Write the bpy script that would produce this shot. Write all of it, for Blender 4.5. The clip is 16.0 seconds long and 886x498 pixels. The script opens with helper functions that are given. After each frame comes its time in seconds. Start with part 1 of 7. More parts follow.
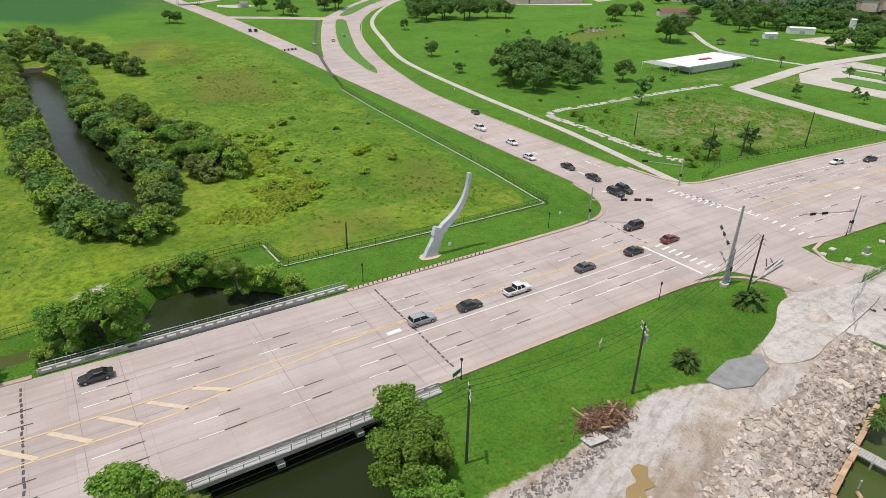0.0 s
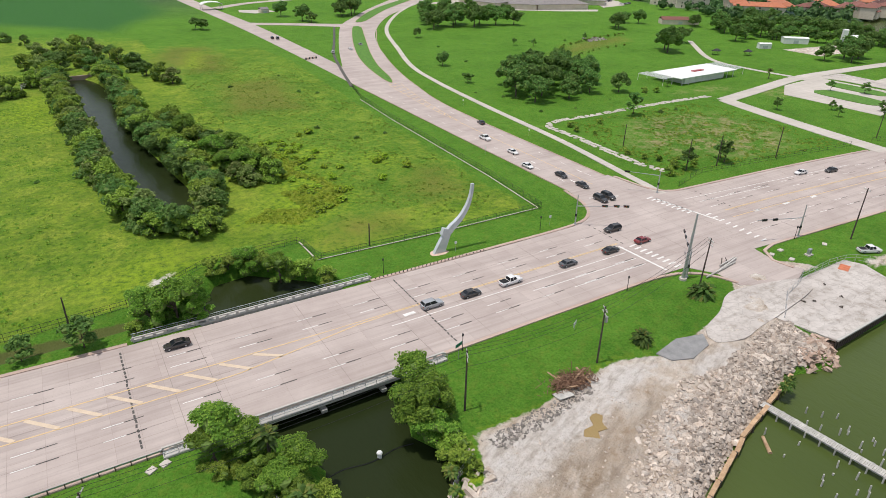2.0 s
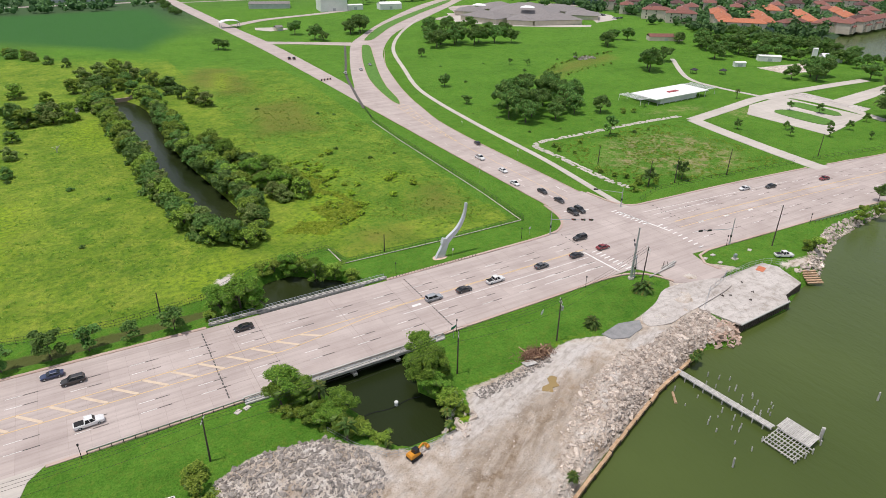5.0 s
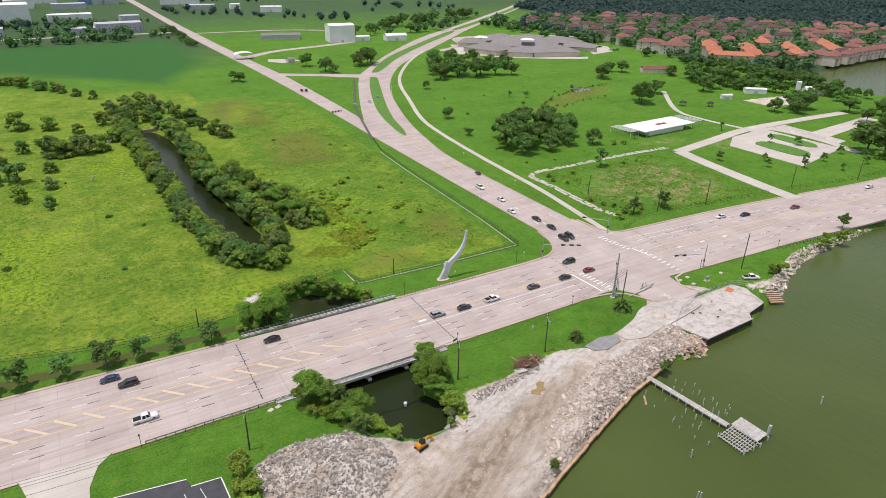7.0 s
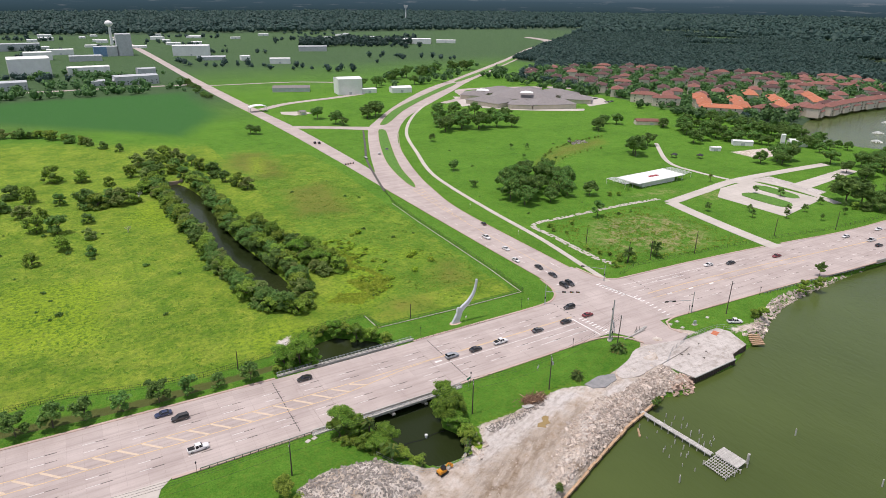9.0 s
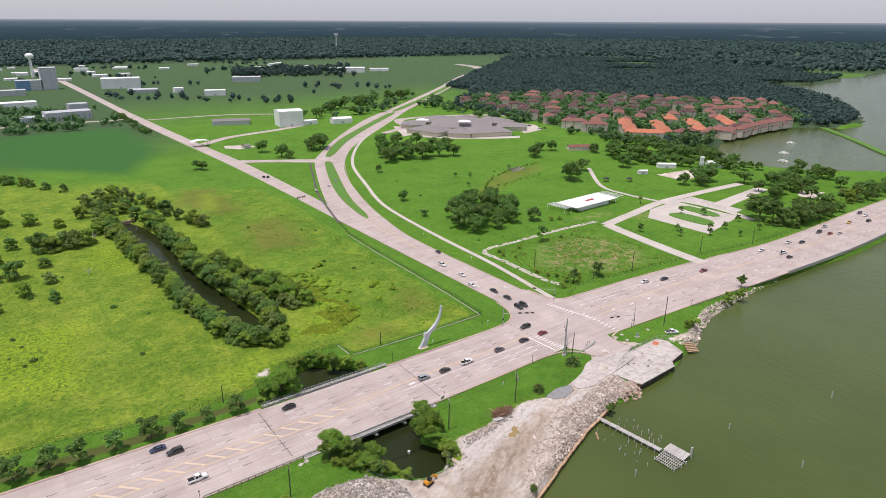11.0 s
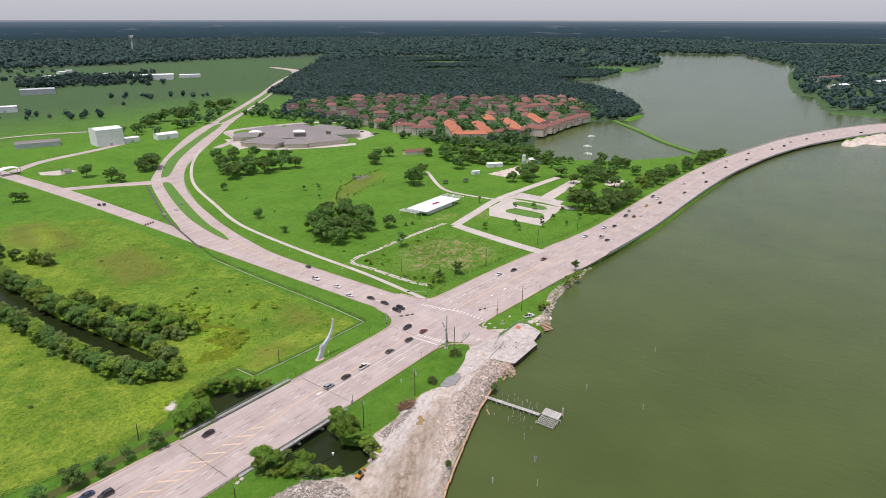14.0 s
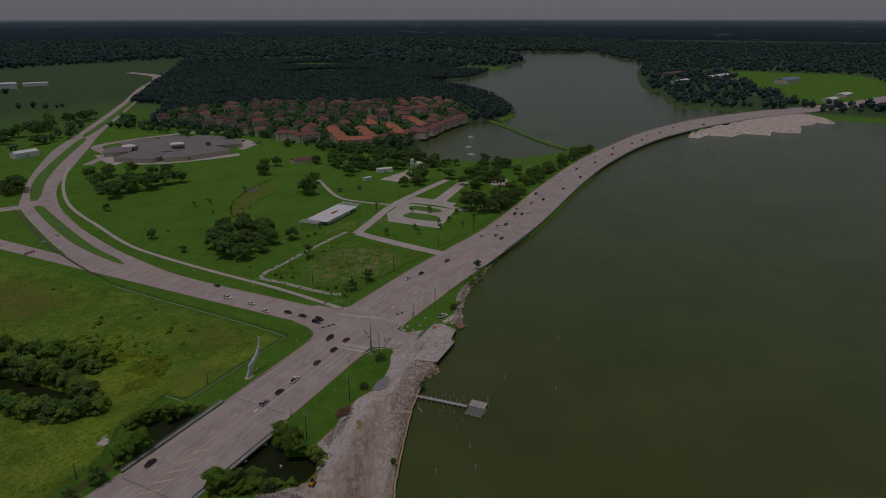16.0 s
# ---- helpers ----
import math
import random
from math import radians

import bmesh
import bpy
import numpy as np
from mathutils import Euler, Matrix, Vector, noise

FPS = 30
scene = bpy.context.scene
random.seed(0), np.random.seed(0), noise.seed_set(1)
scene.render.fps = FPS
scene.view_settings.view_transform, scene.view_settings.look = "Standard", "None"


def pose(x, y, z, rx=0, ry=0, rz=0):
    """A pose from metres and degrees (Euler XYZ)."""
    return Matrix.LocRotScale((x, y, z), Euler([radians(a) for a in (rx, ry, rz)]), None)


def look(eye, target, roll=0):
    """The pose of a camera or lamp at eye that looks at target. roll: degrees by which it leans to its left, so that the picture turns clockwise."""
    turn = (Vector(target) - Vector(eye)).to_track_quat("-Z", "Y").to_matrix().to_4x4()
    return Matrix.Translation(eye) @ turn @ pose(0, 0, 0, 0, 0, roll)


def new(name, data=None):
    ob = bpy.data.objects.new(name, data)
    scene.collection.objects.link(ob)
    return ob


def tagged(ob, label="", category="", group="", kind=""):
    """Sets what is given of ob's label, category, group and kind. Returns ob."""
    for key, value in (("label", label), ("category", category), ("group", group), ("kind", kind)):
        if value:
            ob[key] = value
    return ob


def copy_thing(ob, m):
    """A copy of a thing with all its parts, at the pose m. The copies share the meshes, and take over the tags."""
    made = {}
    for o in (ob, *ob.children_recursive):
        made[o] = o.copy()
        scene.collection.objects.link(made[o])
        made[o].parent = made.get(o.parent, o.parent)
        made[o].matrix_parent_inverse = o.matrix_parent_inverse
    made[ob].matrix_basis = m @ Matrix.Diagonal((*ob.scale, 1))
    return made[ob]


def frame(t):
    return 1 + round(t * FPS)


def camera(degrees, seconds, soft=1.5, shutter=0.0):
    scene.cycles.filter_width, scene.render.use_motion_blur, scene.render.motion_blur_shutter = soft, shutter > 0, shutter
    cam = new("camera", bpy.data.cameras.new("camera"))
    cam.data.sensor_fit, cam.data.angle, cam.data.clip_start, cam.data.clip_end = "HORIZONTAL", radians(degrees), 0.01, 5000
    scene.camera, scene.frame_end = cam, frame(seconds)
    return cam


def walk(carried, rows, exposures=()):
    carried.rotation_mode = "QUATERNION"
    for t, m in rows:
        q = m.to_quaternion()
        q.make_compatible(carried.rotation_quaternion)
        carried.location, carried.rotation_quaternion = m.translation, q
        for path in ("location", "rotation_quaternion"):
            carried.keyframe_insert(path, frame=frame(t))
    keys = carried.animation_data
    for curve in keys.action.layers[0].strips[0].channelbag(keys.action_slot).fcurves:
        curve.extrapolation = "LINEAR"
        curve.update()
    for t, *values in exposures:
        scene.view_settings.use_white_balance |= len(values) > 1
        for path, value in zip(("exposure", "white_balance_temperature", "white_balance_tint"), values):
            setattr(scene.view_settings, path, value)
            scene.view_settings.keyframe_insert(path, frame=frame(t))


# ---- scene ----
cam = camera(69.30, 16.0, soft=0.8)
PATH = [
    (0, -100.63, -96.5, 59.49, 63.44, -0.62, -31.46),
    (0.5, -103.43, -101.42, 62.47, 63.32, -0.67, -31.2),
    (1, -106.35, -106.21, 65.52, 63.18, -0.73, -30.93),
    (1.5, -109.23, -110.85, 68.52, 63.07, -0.77, -30.67),
    (2, -111.9, -115.82, 71.41, 62.99, -0.76, -30.45),
    (2.5, -114.79, -121.07, 74.59, 62.96, -0.7, -30.31),
    (3, -117.75, -126.2, 77.84, 62.93, -0.65, -30.27),
    (3.5, -120.74, -131.15, 81.18, 62.91, -0.6, -30.27),
    (5.8, -133.06, -154.19, 96.25, 62.97, -0.53, -30.01),
    (6, -134.22, -155.94, 97.26, 63.25, -0.53, -29.97),
    (6.5, -136.84, -160.52, 99.91, 63.97, -0.53, -29.9),
    (7, -139.47, -164.91, 102.88, 64.77, -0.54, -29.83),
    (7.5, -142.6, -169.05, 105.93, 65.66, -0.55, -29.76),
    (8, -146.26, -172.89, 108.93, 66.58, -0.55, -29.72),
    (8.5, -150.24, -176.5, 112.05, 67.52, -0.53, -29.72),
    (8.7, -151.72, -178.02, 113.33, 67.9, -0.53, -29.74),
    (10.8, -170.44, -188.78, 123.83, 70.44, -0.26, -34.93),
    (11, -172.61, -189.26, 124.98, 70.46, -0.26, -36.02),
    (11.5, -178.12, -190.59, 127.66, 70.46, -0.26, -38.8),
    (12, -183.73, -191.67, 130.3, 70.42, -0.24, -41.59),
    (12.5, -189.43, -192.39, 133, 70.39, -0.18, -44.33),
    (13, -195.04, -192.67, 135.79, 70.33, -0.15, -47.01),
    (13.5, -200.86, -192.5, 138.6, 70.26, -0.12, -49.68),
    (14, -206.8, -192.15, 141.59, 70.2, -0.08, -52.37),
    (14.5, -212.85, -191.49, 144.69, 70.14, -0.05, -55.11),
    (15, -218.7, -190.15, 147.61, 70.07, -0, -57.95),
    (15.5, -224.23, -188.21, 150.35, 70.02, 0.03, -60.9),
    (16, -229.39, -185.84, 152.84, 70, 0.03, -63.9),
]
walk(cam, [(r[0], pose(*r[1:])) for r in PATH], [(0, -0.08, 6500, 12), (5, -0.06, 6500, 15), (11, 0, 6500, 20), (14.4, -0.05, 6500, 21), (14.7, -0.25, 6500, 21), (15, -0.68, 6500, 22), (15.5, -1.4, 6500, 23), (16, -2.2, 6500, 24)])

# ---- light ----
world = bpy.data.worlds.new("sky")
scene.world = world
world.use_nodes = True
wn = world.node_tree.nodes
sky = wn.new("ShaderNodeTexSky")
sky.sky_type = "NISHITA"
sky.sun_disc = False
SUN_EL, SUN_AZ = 76.0, 170.0   # degrees; azimuth counted from +x towards +y
sky.sun_elevation = radians(SUN_EL)
sky.sun_rotation = radians(90 - SUN_AZ)
sky.dust_density = 1.5
wn["Background"].inputs[1].default_value = 0.14
# thin grey summer cloud over the blue
veil = wn.new("ShaderNodeMix")
veil.data_type = "RGBA"
veil.inputs[0].default_value = 0.7
veil.inputs[7].default_value = (4.05, 4.45, 4.85, 1)
world.node_tree.links.new(sky.outputs[0], veil.inputs[6])
world.node_tree.links.new(veil.outputs[2], wn["Background"].inputs[0])
sun = new("sun", bpy.data.lights.new("sun", "SUN"))
sun.data.energy, sun.data.angle, sun.data.color = 3.2, radians(0.55), (1.0, 0.955, 0.88)
a, e = radians(SUN_AZ), radians(SUN_EL)
sun.matrix_world = look((0, 0, 400), Vector((0, 0, 400)) - Vector((math.cos(a) * math.cos(e), math.sin(a) * math.cos(e), math.sin(e))))


# ---- materials ----
def mat(name, rough=0.8, metal=0.0, spec=0.4):
    m = bpy.data.materials.new(name)
    m.use_nodes = True
    b = m.node_tree.nodes["Principled BSDF"]
    b.inputs["Roughness"].default_value = rough
    b.inputs["Metallic"].default_value = metal
    b.inputs["Specular IOR Level"].default_value = spec
    return m, m.node_tree, b


def nz(nt, scale, detail=5.0, rough=0.6, vec=None, kind="ShaderNodeTexNoise"):
    n = nt.nodes.new(kind)
    n.inputs["Scale"].default_value = scale
    if kind == "ShaderNodeTexNoise":
        n.inputs["Detail"].default_value = detail
        n.inputs["Roughness"].default_value = rough
    if vec is None:
        g = nt.nodes.new("ShaderNodeNewGeometry")
        vec = g.outputs["Position"]
    nt.links.new(vec, n.inputs["Vector"])
    return n


def ramp(nt, src, stops):
    r = nt.nodes.new("ShaderNodeValToRGB")
    els = r.color_ramp.elements
    while len(els) < len(stops):
        els.new(0.5)
    for el, (p, c) in zip(els, stops):
        el.position, el.color = p, (*c, 1)
    nt.links.new(src, r.inputs[0])
    return r.outputs[0]


def fac_ramp(nt, src, lo, hi):
    r = nt.nodes.new("ShaderNodeMapRange")
    r.inputs["From Min"].default_value, r.inputs["From Max"].default_value = lo, hi
    nt.links.new(src, r.inputs["Value"])
    return r.outputs[0]


def mix(nt, fac, c1, c2, mode="MIX"):
    m = nt.nodes.new("ShaderNodeMix")
    m.data_type, m.blend_type = "RGBA", mode
    for sock, val in ((m.inputs[0], fac), (m.inputs[6], c1), (m.inputs[7], c2)):
        if isinstance(val, (int, float)):
            sock.default_value = val
        elif isinstance(val, tuple):
            sock.default_value = (*val, 1)
        else:
            nt.links.new(val, sock)
    return m.outputs[2]


def mathn(nt, op, a_, b_):
    m = nt.nodes.new("ShaderNodeMath")
    m.operation = op
    for sock, val in ((m.inputs[0], a_), (m.inputs[1], b_)):
        if isinstance(val, (int, float)):
            sock.default_value = val
        else:
            nt.links.new(val, sock)
    return m.outputs[0]


def bump(nt, b, height, strength=0.4, dist=0.1):
    n = nt.nodes.new("ShaderNodeBump")
    n.inputs["Strength"].default_value, n.inputs["Distance"].default_value = strength, dist
    nt.links.new(height, n.inputs["Height"])
    nt.links.new(n.outputs[0], b.inputs["Normal"])


def rough_mat(name, c1, c2, scale=1.0, rough=0.8, metal=0.0, strength=0.3, fine=9.0, per=0.0):
    """A weathered surface: two colours mixed by coarse and fine grain; per varies it from piece to piece."""
    m, nt, b = mat(name, rough, metal)
    n1, n2 = nz(nt, scale), nz(nt, scale * fine, 3)
    f = mathn(nt, "ADD", mathn(nt, "MULTIPLY", n1.outputs[0], 0.65), mathn(nt, "MULTIPLY", n2.outputs[0], 0.35))
    col = mix(nt, fac_ramp(nt, f, 0.35, 0.65), c1, c2)
    if per:
        oi = nt.nodes.new("ShaderNodeObjectInfo")
        gm = nt.nodes.new("ShaderNodeNewGeometry")
        v = mathn(nt, "ADD", mathn(nt, "MULTIPLY", oi.outputs["Random"], per), mathn(nt, "MULTIPLY", gm.outputs["Random Per Island"], per))
        hs = nt.nodes.new("ShaderNodeHueSaturation")
        nt.links.new(col, hs.inputs["Color"])
        nt.links.new(mathn(nt, "ADD", v, 1 - per), hs.inputs["Value"])
        col = hs.outputs[0]
    nt.links.new(col, b.inputs["Base Color"])
    bump(nt, b, n2.outputs[0], strength, 0.05)
    return m


def plain(name, c, rough=0.5, metal=0.0, var=0.12):
    return rough_mat(name, tuple(v * (1 - var) for v in c), tuple(min(1, v * (1 + var)) for v in c), 1.5, rough, metal, 0.08)


def make_ground_mat():
    m, nt, b = mat("ground", 0.95, 0, 0.15)

    def layer(name):
        at = nt.nodes.new("ShaderNodeAttribute")
        at.attribute_name = name
        sep = nt.nodes.new("ShaderNodeSeparateColor")
        nt.links.new(at.outputs["Color"], sep.inputs[0])
        return (*sep.outputs, at.outputs["Alpha"])
    bare, weed, dry, far = layer("zone")
    gold, brown, ditch, lot = layer("cover")
    big, mid, fine, tuft = nz(nt, 0.03, 5, 0.6), nz(nt, 0.16, 6, 0.72), nz(nt, 2.2, 4, 0.75), nz(nt, 0.62, 5, 0.75)
    mp = nt.nodes.new("ShaderNodeMapping")
    mp.vector_type = "TEXTURE"
    mp.inputs["Rotation"].default_value = (0, 0, 0.62)
    mp.inputs["Scale"].default_value = (6.0, 1.0, 1)
    g = nt.nodes.new("ShaderNodeNewGeometry")
    nt.links.new(g.outputs["Position"], mp.inputs[0])
    swath = nz(nt, 0.5, 4, 0.6, mp.outputs[0])

    def wob(v, amount):
        return mathn(nt, "ADD", v, mathn(nt, "MULTIPLY", mathn(nt, "SUBTRACT", mathn(nt, "MULTIPLY", mathn(nt, "ADD", mid.outputs[0], tuft.outputs[0]), 0.5), 0.5), amount))
    lush = ramp(nt, fine.outputs[0], [(0.25, (0.062, 0.160, 0.016)), (0.5, (0.128, 0.305, 0.030)), (0.78, (0.230, 0.400, 0.056))])
    lush = mix(nt, fac_ramp(nt, mid.outputs[0], 0.30, 0.70), mix(nt, 1.0, lush, (0.56, 0.68, 0.55), "MULTIPLY"), lush)
    lush = mix(nt, mathn(nt, "MULTIPLY", fac_ramp(nt, tuft.outputs[0], 0.50, 0.72), 0.6), lush, (0.23, 0.29, 0.040))
    lush = mix(nt, mathn(nt, "MULTIPLY", fac_ramp(nt, swath.outputs[0], 0.52, 0.72), 0.4), lush, (0.14, 0.24, 0.03))
    field = ramp(nt, mid.outputs[0], [(0.30, (0.140, 0.268, 0.022)), (0.48, (0.255, 0.375, 0.032)), (0.66, (0.400, 0.460, 0.058))])
    field = mix(nt, fac_ramp(nt, tuft.outputs[0], 0.35, 0.55), (0.110, 0.205, 0.022), field)
    patch = nz(nt, 0.055, 6, 0.68)
    field = mix(nt, fac_ramp(nt, patch.outputs[0], 0.40, 0.52), mix(nt, 1.0, field, (0.66, 0.80, 0.70), "MULTIPLY"), field)
    field = mix(nt, mathn(nt, "MULTIPLY", fac_ramp(nt, patch.outputs[0], 0.54, 0.68), 0.4), field, (0.38, 0.43, 0.065))
    field = mix(nt, mathn(nt, "MULTIPLY", fac_ramp(nt, fine.outputs[0], 0.46, 0.66), 0.55), field, (0.105, 0.185, 0.024))
    field = mix(nt, mathn(nt, "MULTIPLY", fac_ramp(nt, swath.outputs[0], 0.5, 0.7), 0.35), field, (0.27, 0.33, 0.06))
    olive = ramp(nt, fine.outputs[0], [(0.3, (0.13, 0.145, 0.026)), (0.55, (0.22, 0.215, 0.045)), (0.8, (0.29, 0.24, 0.08))])
    golden = ramp(nt, tuft.outputs[0], [(0.3, (0.15, 0.27, 0.016)), (0.55, (0.30, 0.43, 0.026)), (0.75, (0.42, 0.50, 0.04))])
    straw = ramp(nt, tuft.outputs[0], [(0.3, (0.10, 0.17, 0.02)), (0.5, (0.33, 0.29, 0.13)), (0.7, (0.48, 0.40, 0.25))])
    sand = ramp(nt, mid.outputs[0], [(0.32, (0.40, 0.30, 0.21)), (0.46, (0.64, 0.54, 0.45)), (0.62, (0.80, 0.74, 0.68))])
    sand = mix(nt, mathn(nt, "MULTIPLY", fac_ramp(nt, tuft.outputs[0], 0.55, 0.7), 0.5), sand, (0.50, 0.45, 0.41))
    mud = ramp(nt, tuft.outputs[0], [(0.3, (0.20, 0.135, 0.085)), (0.55, (0.36, 0.27, 0.185)), (0.75, (0.52, 0.44, 0.35))])
    sand = mix(nt, mathn(nt, "MULTIPLY", brown, fac_ramp(nt, mathn(nt, "ADD", mathn(nt, "MULTIPLY", swath.outputs[0], 0.35), mathn(nt, "MULTIPLY", mid.outputs[0], 0.65)), 0.40, 0.54)), sand, mud)
    sand = mix(nt, mathn(nt, "MULTIPLY", fac_ramp(nt, fine.outputs[0], 0.55, 0.75), 0.35), sand, (0.36, 0.30, 0.25))
    chalk = ramp(nt, tuft.outputs[0], [(0.30, (0.48, 0.43, 0.39)), (0.5, (0.72, 0.67, 0.63)), (0.7, (0.84, 0.80, 0.77))])
    sand = mix(nt, mathn(nt, "MULTIPLY", fac_ramp(nt, wob(gold, 1.4), 0.35, 0.75), 0.7), sand, chalk)
    mr = nt.nodes.new("ShaderNodeMapping")
    mr.vector_type = "TEXTURE"
    mr.inputs["Rotation"].default_value = (0, 0, 0.36)
    mr.inputs["Scale"].default_value = (5.0, 1.0, 1)
    nt.links.new(g.outputs["Position"], mr.inputs[0])
    rut = nz(nt, 0.7, 6, 0.75, mr.outputs[0])
    sand = mix(nt, mathn(nt, "MULTIPLY", fac_ramp(nt, rut.outputs[0], 0.49, 0.64), 0.5), sand, (0.30, 0.235, 0.175))
    col = mix(nt, fac_ramp(nt, wob(weed, 0.5), 0.35, 0.65), lush, field)
    col = mix(nt, mathn(nt, "MULTIPLY", fac_ramp(nt, wob(dry, 1.3), 0.35, 0.85), 0.85), col, olive)
    col = mix(nt, mathn(nt, "MULTIPLY", gold, fac_ramp(nt, tuft.outputs[0], 0.40, 0.56)), col, golden)
    col = mix(nt, mathn(nt, "MULTIPLY", lot, fac_ramp(nt, mid.outputs[0], 0.44, 0.60)), col, straw)
    col = mix(nt, fac_ramp(nt, big.outputs[0], 0.3, 0.6), mix(nt, 1.0, col, (0.74, 0.80, 0.74), "MULTIPLY"), col)
    col = mix(nt, fac_ramp(nt, wob(ditch, 1.0), 0.4, 0.65), col, (0.115, 0.135, 0.038))
    col = mix(nt, fac_ramp(nt, wob(bare, 1.2), 0.42, 0.56), col, sand)
    # Green far field, its deeper tone mostly cloud shade put into the colour.
    shaded_field, _, _, _ = layer("field_shade")
    rows = ramp(nt, fine.outputs[0], [(0.3, (0.030, 0.115, 0.026)), (0.7, (0.060, 0.180, 0.038))])
    # Far ground tone with cloud shade and haze put into the colour.
    far_shaded = ramp(nt, mid.outputs[0], [(0.3, (0.036, 0.068, 0.044)), (0.7, (0.078, 0.118, 0.066))])
    col = mix(nt, far, col, far_shaded)
    col = mix(nt, fac_ramp(nt, wob(shaded_field, 0.6), 0.3, 0.7), col, rows)
    nt.links.new(col, b.inputs["Base Color"])
    h = mathn(nt, "ADD", fine.outputs[0], mathn(nt, "MULTIPLY", tuft.outputs[0], 2.0))
    bump(nt, b, h, 0.9, 0.6)
    return m


def make_water(name, deep, shallow, scale, gloss=0.35):
    m, nt, b = mat(name, 0.16, 0, gloss)
    n1 = nz(nt, 0.012, 4)
    nt.links.new(ramp(nt, n1.outputs[0], [(0.35, deep), (0.7, shallow)]), b.inputs["Base Color"])
    mp = nt.nodes.new("ShaderNodeMapping")
    mp.inputs["Scale"].default_value = (1, 0.35, 1)
    mp.inputs["Rotation"].default_value = (0, 0, 0.5)
    g = nt.nodes.new("ShaderNodeNewGeometry")
    nt.links.new(g.outputs["Position"], mp.inputs[0])
    n2 = nz(nt, scale, 5, 0.65, mp.outputs[0])
    bump(nt, b, n2.outputs[0], 0.5, 0.4)
    return m


def make_concrete(name, c1, c2, stains=0.0, panels=False):
    m, nt, b = mat(name, 0.85, 0, 0.3)
    big, fine = nz(nt, 0.07, 6, 0.65), nz(nt, 2.2, 5, 0.7)
    mp = nt.nodes.new("ShaderNodeMapping")
    mp.inputs["Scale"].default_value = (0.02, 0.9, 1)
    g = nt.nodes.new("ShaderNodeNewGeometry")
    nt.links.new(g.outputs["Position"], mp.inputs[0])
    streak = nz(nt, 1.0, 4, 0.6, mp.outputs[0])
    col = mix(nt, fac_ramp(nt, big.outputs[0], 0.3, 0.7), c1, c2)
    col = mix(nt, mathn(nt, "MULTIPLY", fac_ramp(nt, streak.outputs[0], 0.45, 0.75), 0.5), col, tuple(v * 0.72 for v in c1))
    if panels:
        br = nt.nodes.new("ShaderNodeTexBrick")
        nt.links.new(g.outputs["Position"], br.inputs["Vector"])
        br.offset = 0.0
        for key, val in (("Scale", 1.0), ("Brick Width", 9.0), ("Row Height", 3.56), ("Mortar Size", 0.03), ("Bias", 0.0)):
            br.inputs[key].default_value = val
        br.inputs["Color1"].default_value, br.inputs["Color2"].default_value, br.inputs["Mortar"].default_value = (0.86, 0.85, 0.85, 1), (1, 1, 1, 1), (0.72, 0.70, 0.68, 1)
        col = mix(nt, 0.75, col, mix(nt, 1.0, col, br.outputs[0], "MULTIPLY"))
    col = mix(nt, mathn(nt, "MULTIPLY", fac_ramp(nt, fine.outputs[0], 0.5, 0.8), 0.3), col, tuple(v * 0.75 for v in c1))
    nt.links.new(col, b.inputs["Base Color"])
    if stains:
        st, ck = nz(nt, 0.35, 6, 0.75), nz(nt, 0.5, 2, 0.5, kind="ShaderNodeTexVoronoi")
        ck.feature = "DISTANCE_TO_EDGE"
        col = mix(nt, mathn(nt, "MULTIPLY", fac_ramp(nt, st.outputs[0], 0.48, 0.66), stains), col, (0.26, 0.22, 0.18))
        col = mix(nt, mathn(nt, "MULTIPLY", fac_ramp(nt, ck.outputs[0], 0.03, 0.0), stains * 0.6), col, (0.16, 0.14, 0.12))
    nt.links.new(col, b.inputs["Base Color"])
    bump(nt, b, fine.outputs[0], 0.2, 0.02)
    return m


def make_leaves(name, c1, c2, c3):
    m, nt, b = mat(name, 0.6, 0, 0.25)
    gm = nt.nodes.new("ShaderNodeNewGeometry")
    oi = nt.nodes.new("ShaderNodeObjectInfo")
    col = ramp(nt, gm.outputs["Random Per Island"], [(0.0, c1), (0.55, c2), (1.0, c3)])
    hs = nt.nodes.new("ShaderNodeHueSaturation")
    nt.links.new(col, hs.inputs["Color"])
    nt.links.new(mathn(nt, "ADD", mathn(nt, "MULTIPLY", oi.outputs["Random"], 0.5), 0.75), hs.inputs["Value"])
    nt.links.new(mathn(nt, "ADD", mathn(nt, "MULTIPLY", oi.outputs["Random"], 0.025), 0.497), hs.inputs["Hue"])
    nt.links.new(hs.outputs[0], b.inputs["Base Color"])
    tr = nt.nodes.new("ShaderNodeBsdfTranslucent")
    nt.links.new(hs.outputs[0], tr.inputs[0])
    ms = nt.nodes.new("ShaderNodeMixShader")
    ms.inputs[0].default_value = 0.33
    nt.links.new(b.outputs[0], ms.inputs[1])
    nt.links.new(tr.outputs[0], ms.inputs[2])
    nt.links.new(ms.outputs[0], nt.nodes["Material Output"].inputs[0])
    return m


def make_paint(name, metal=0.0, rough=0.25):
    m, nt, b = mat(name, rough, metal, 0.5)
    oi = nt.nodes.new("ShaderNodeObjectInfo")
    n = nz(nt, 1.2, 3)
    nt.links.new(mix(nt, mathn(nt, "MULTIPLY", n.outputs[0], 0.25), oi.outputs["Color"], (0.25, 0.22, 0.19)), b.inputs["Base Color"])
    b.inputs["Coat Weight"].default_value = 0.6
    b.inputs["Coat Roughness"].default_value = 0.08
    return m


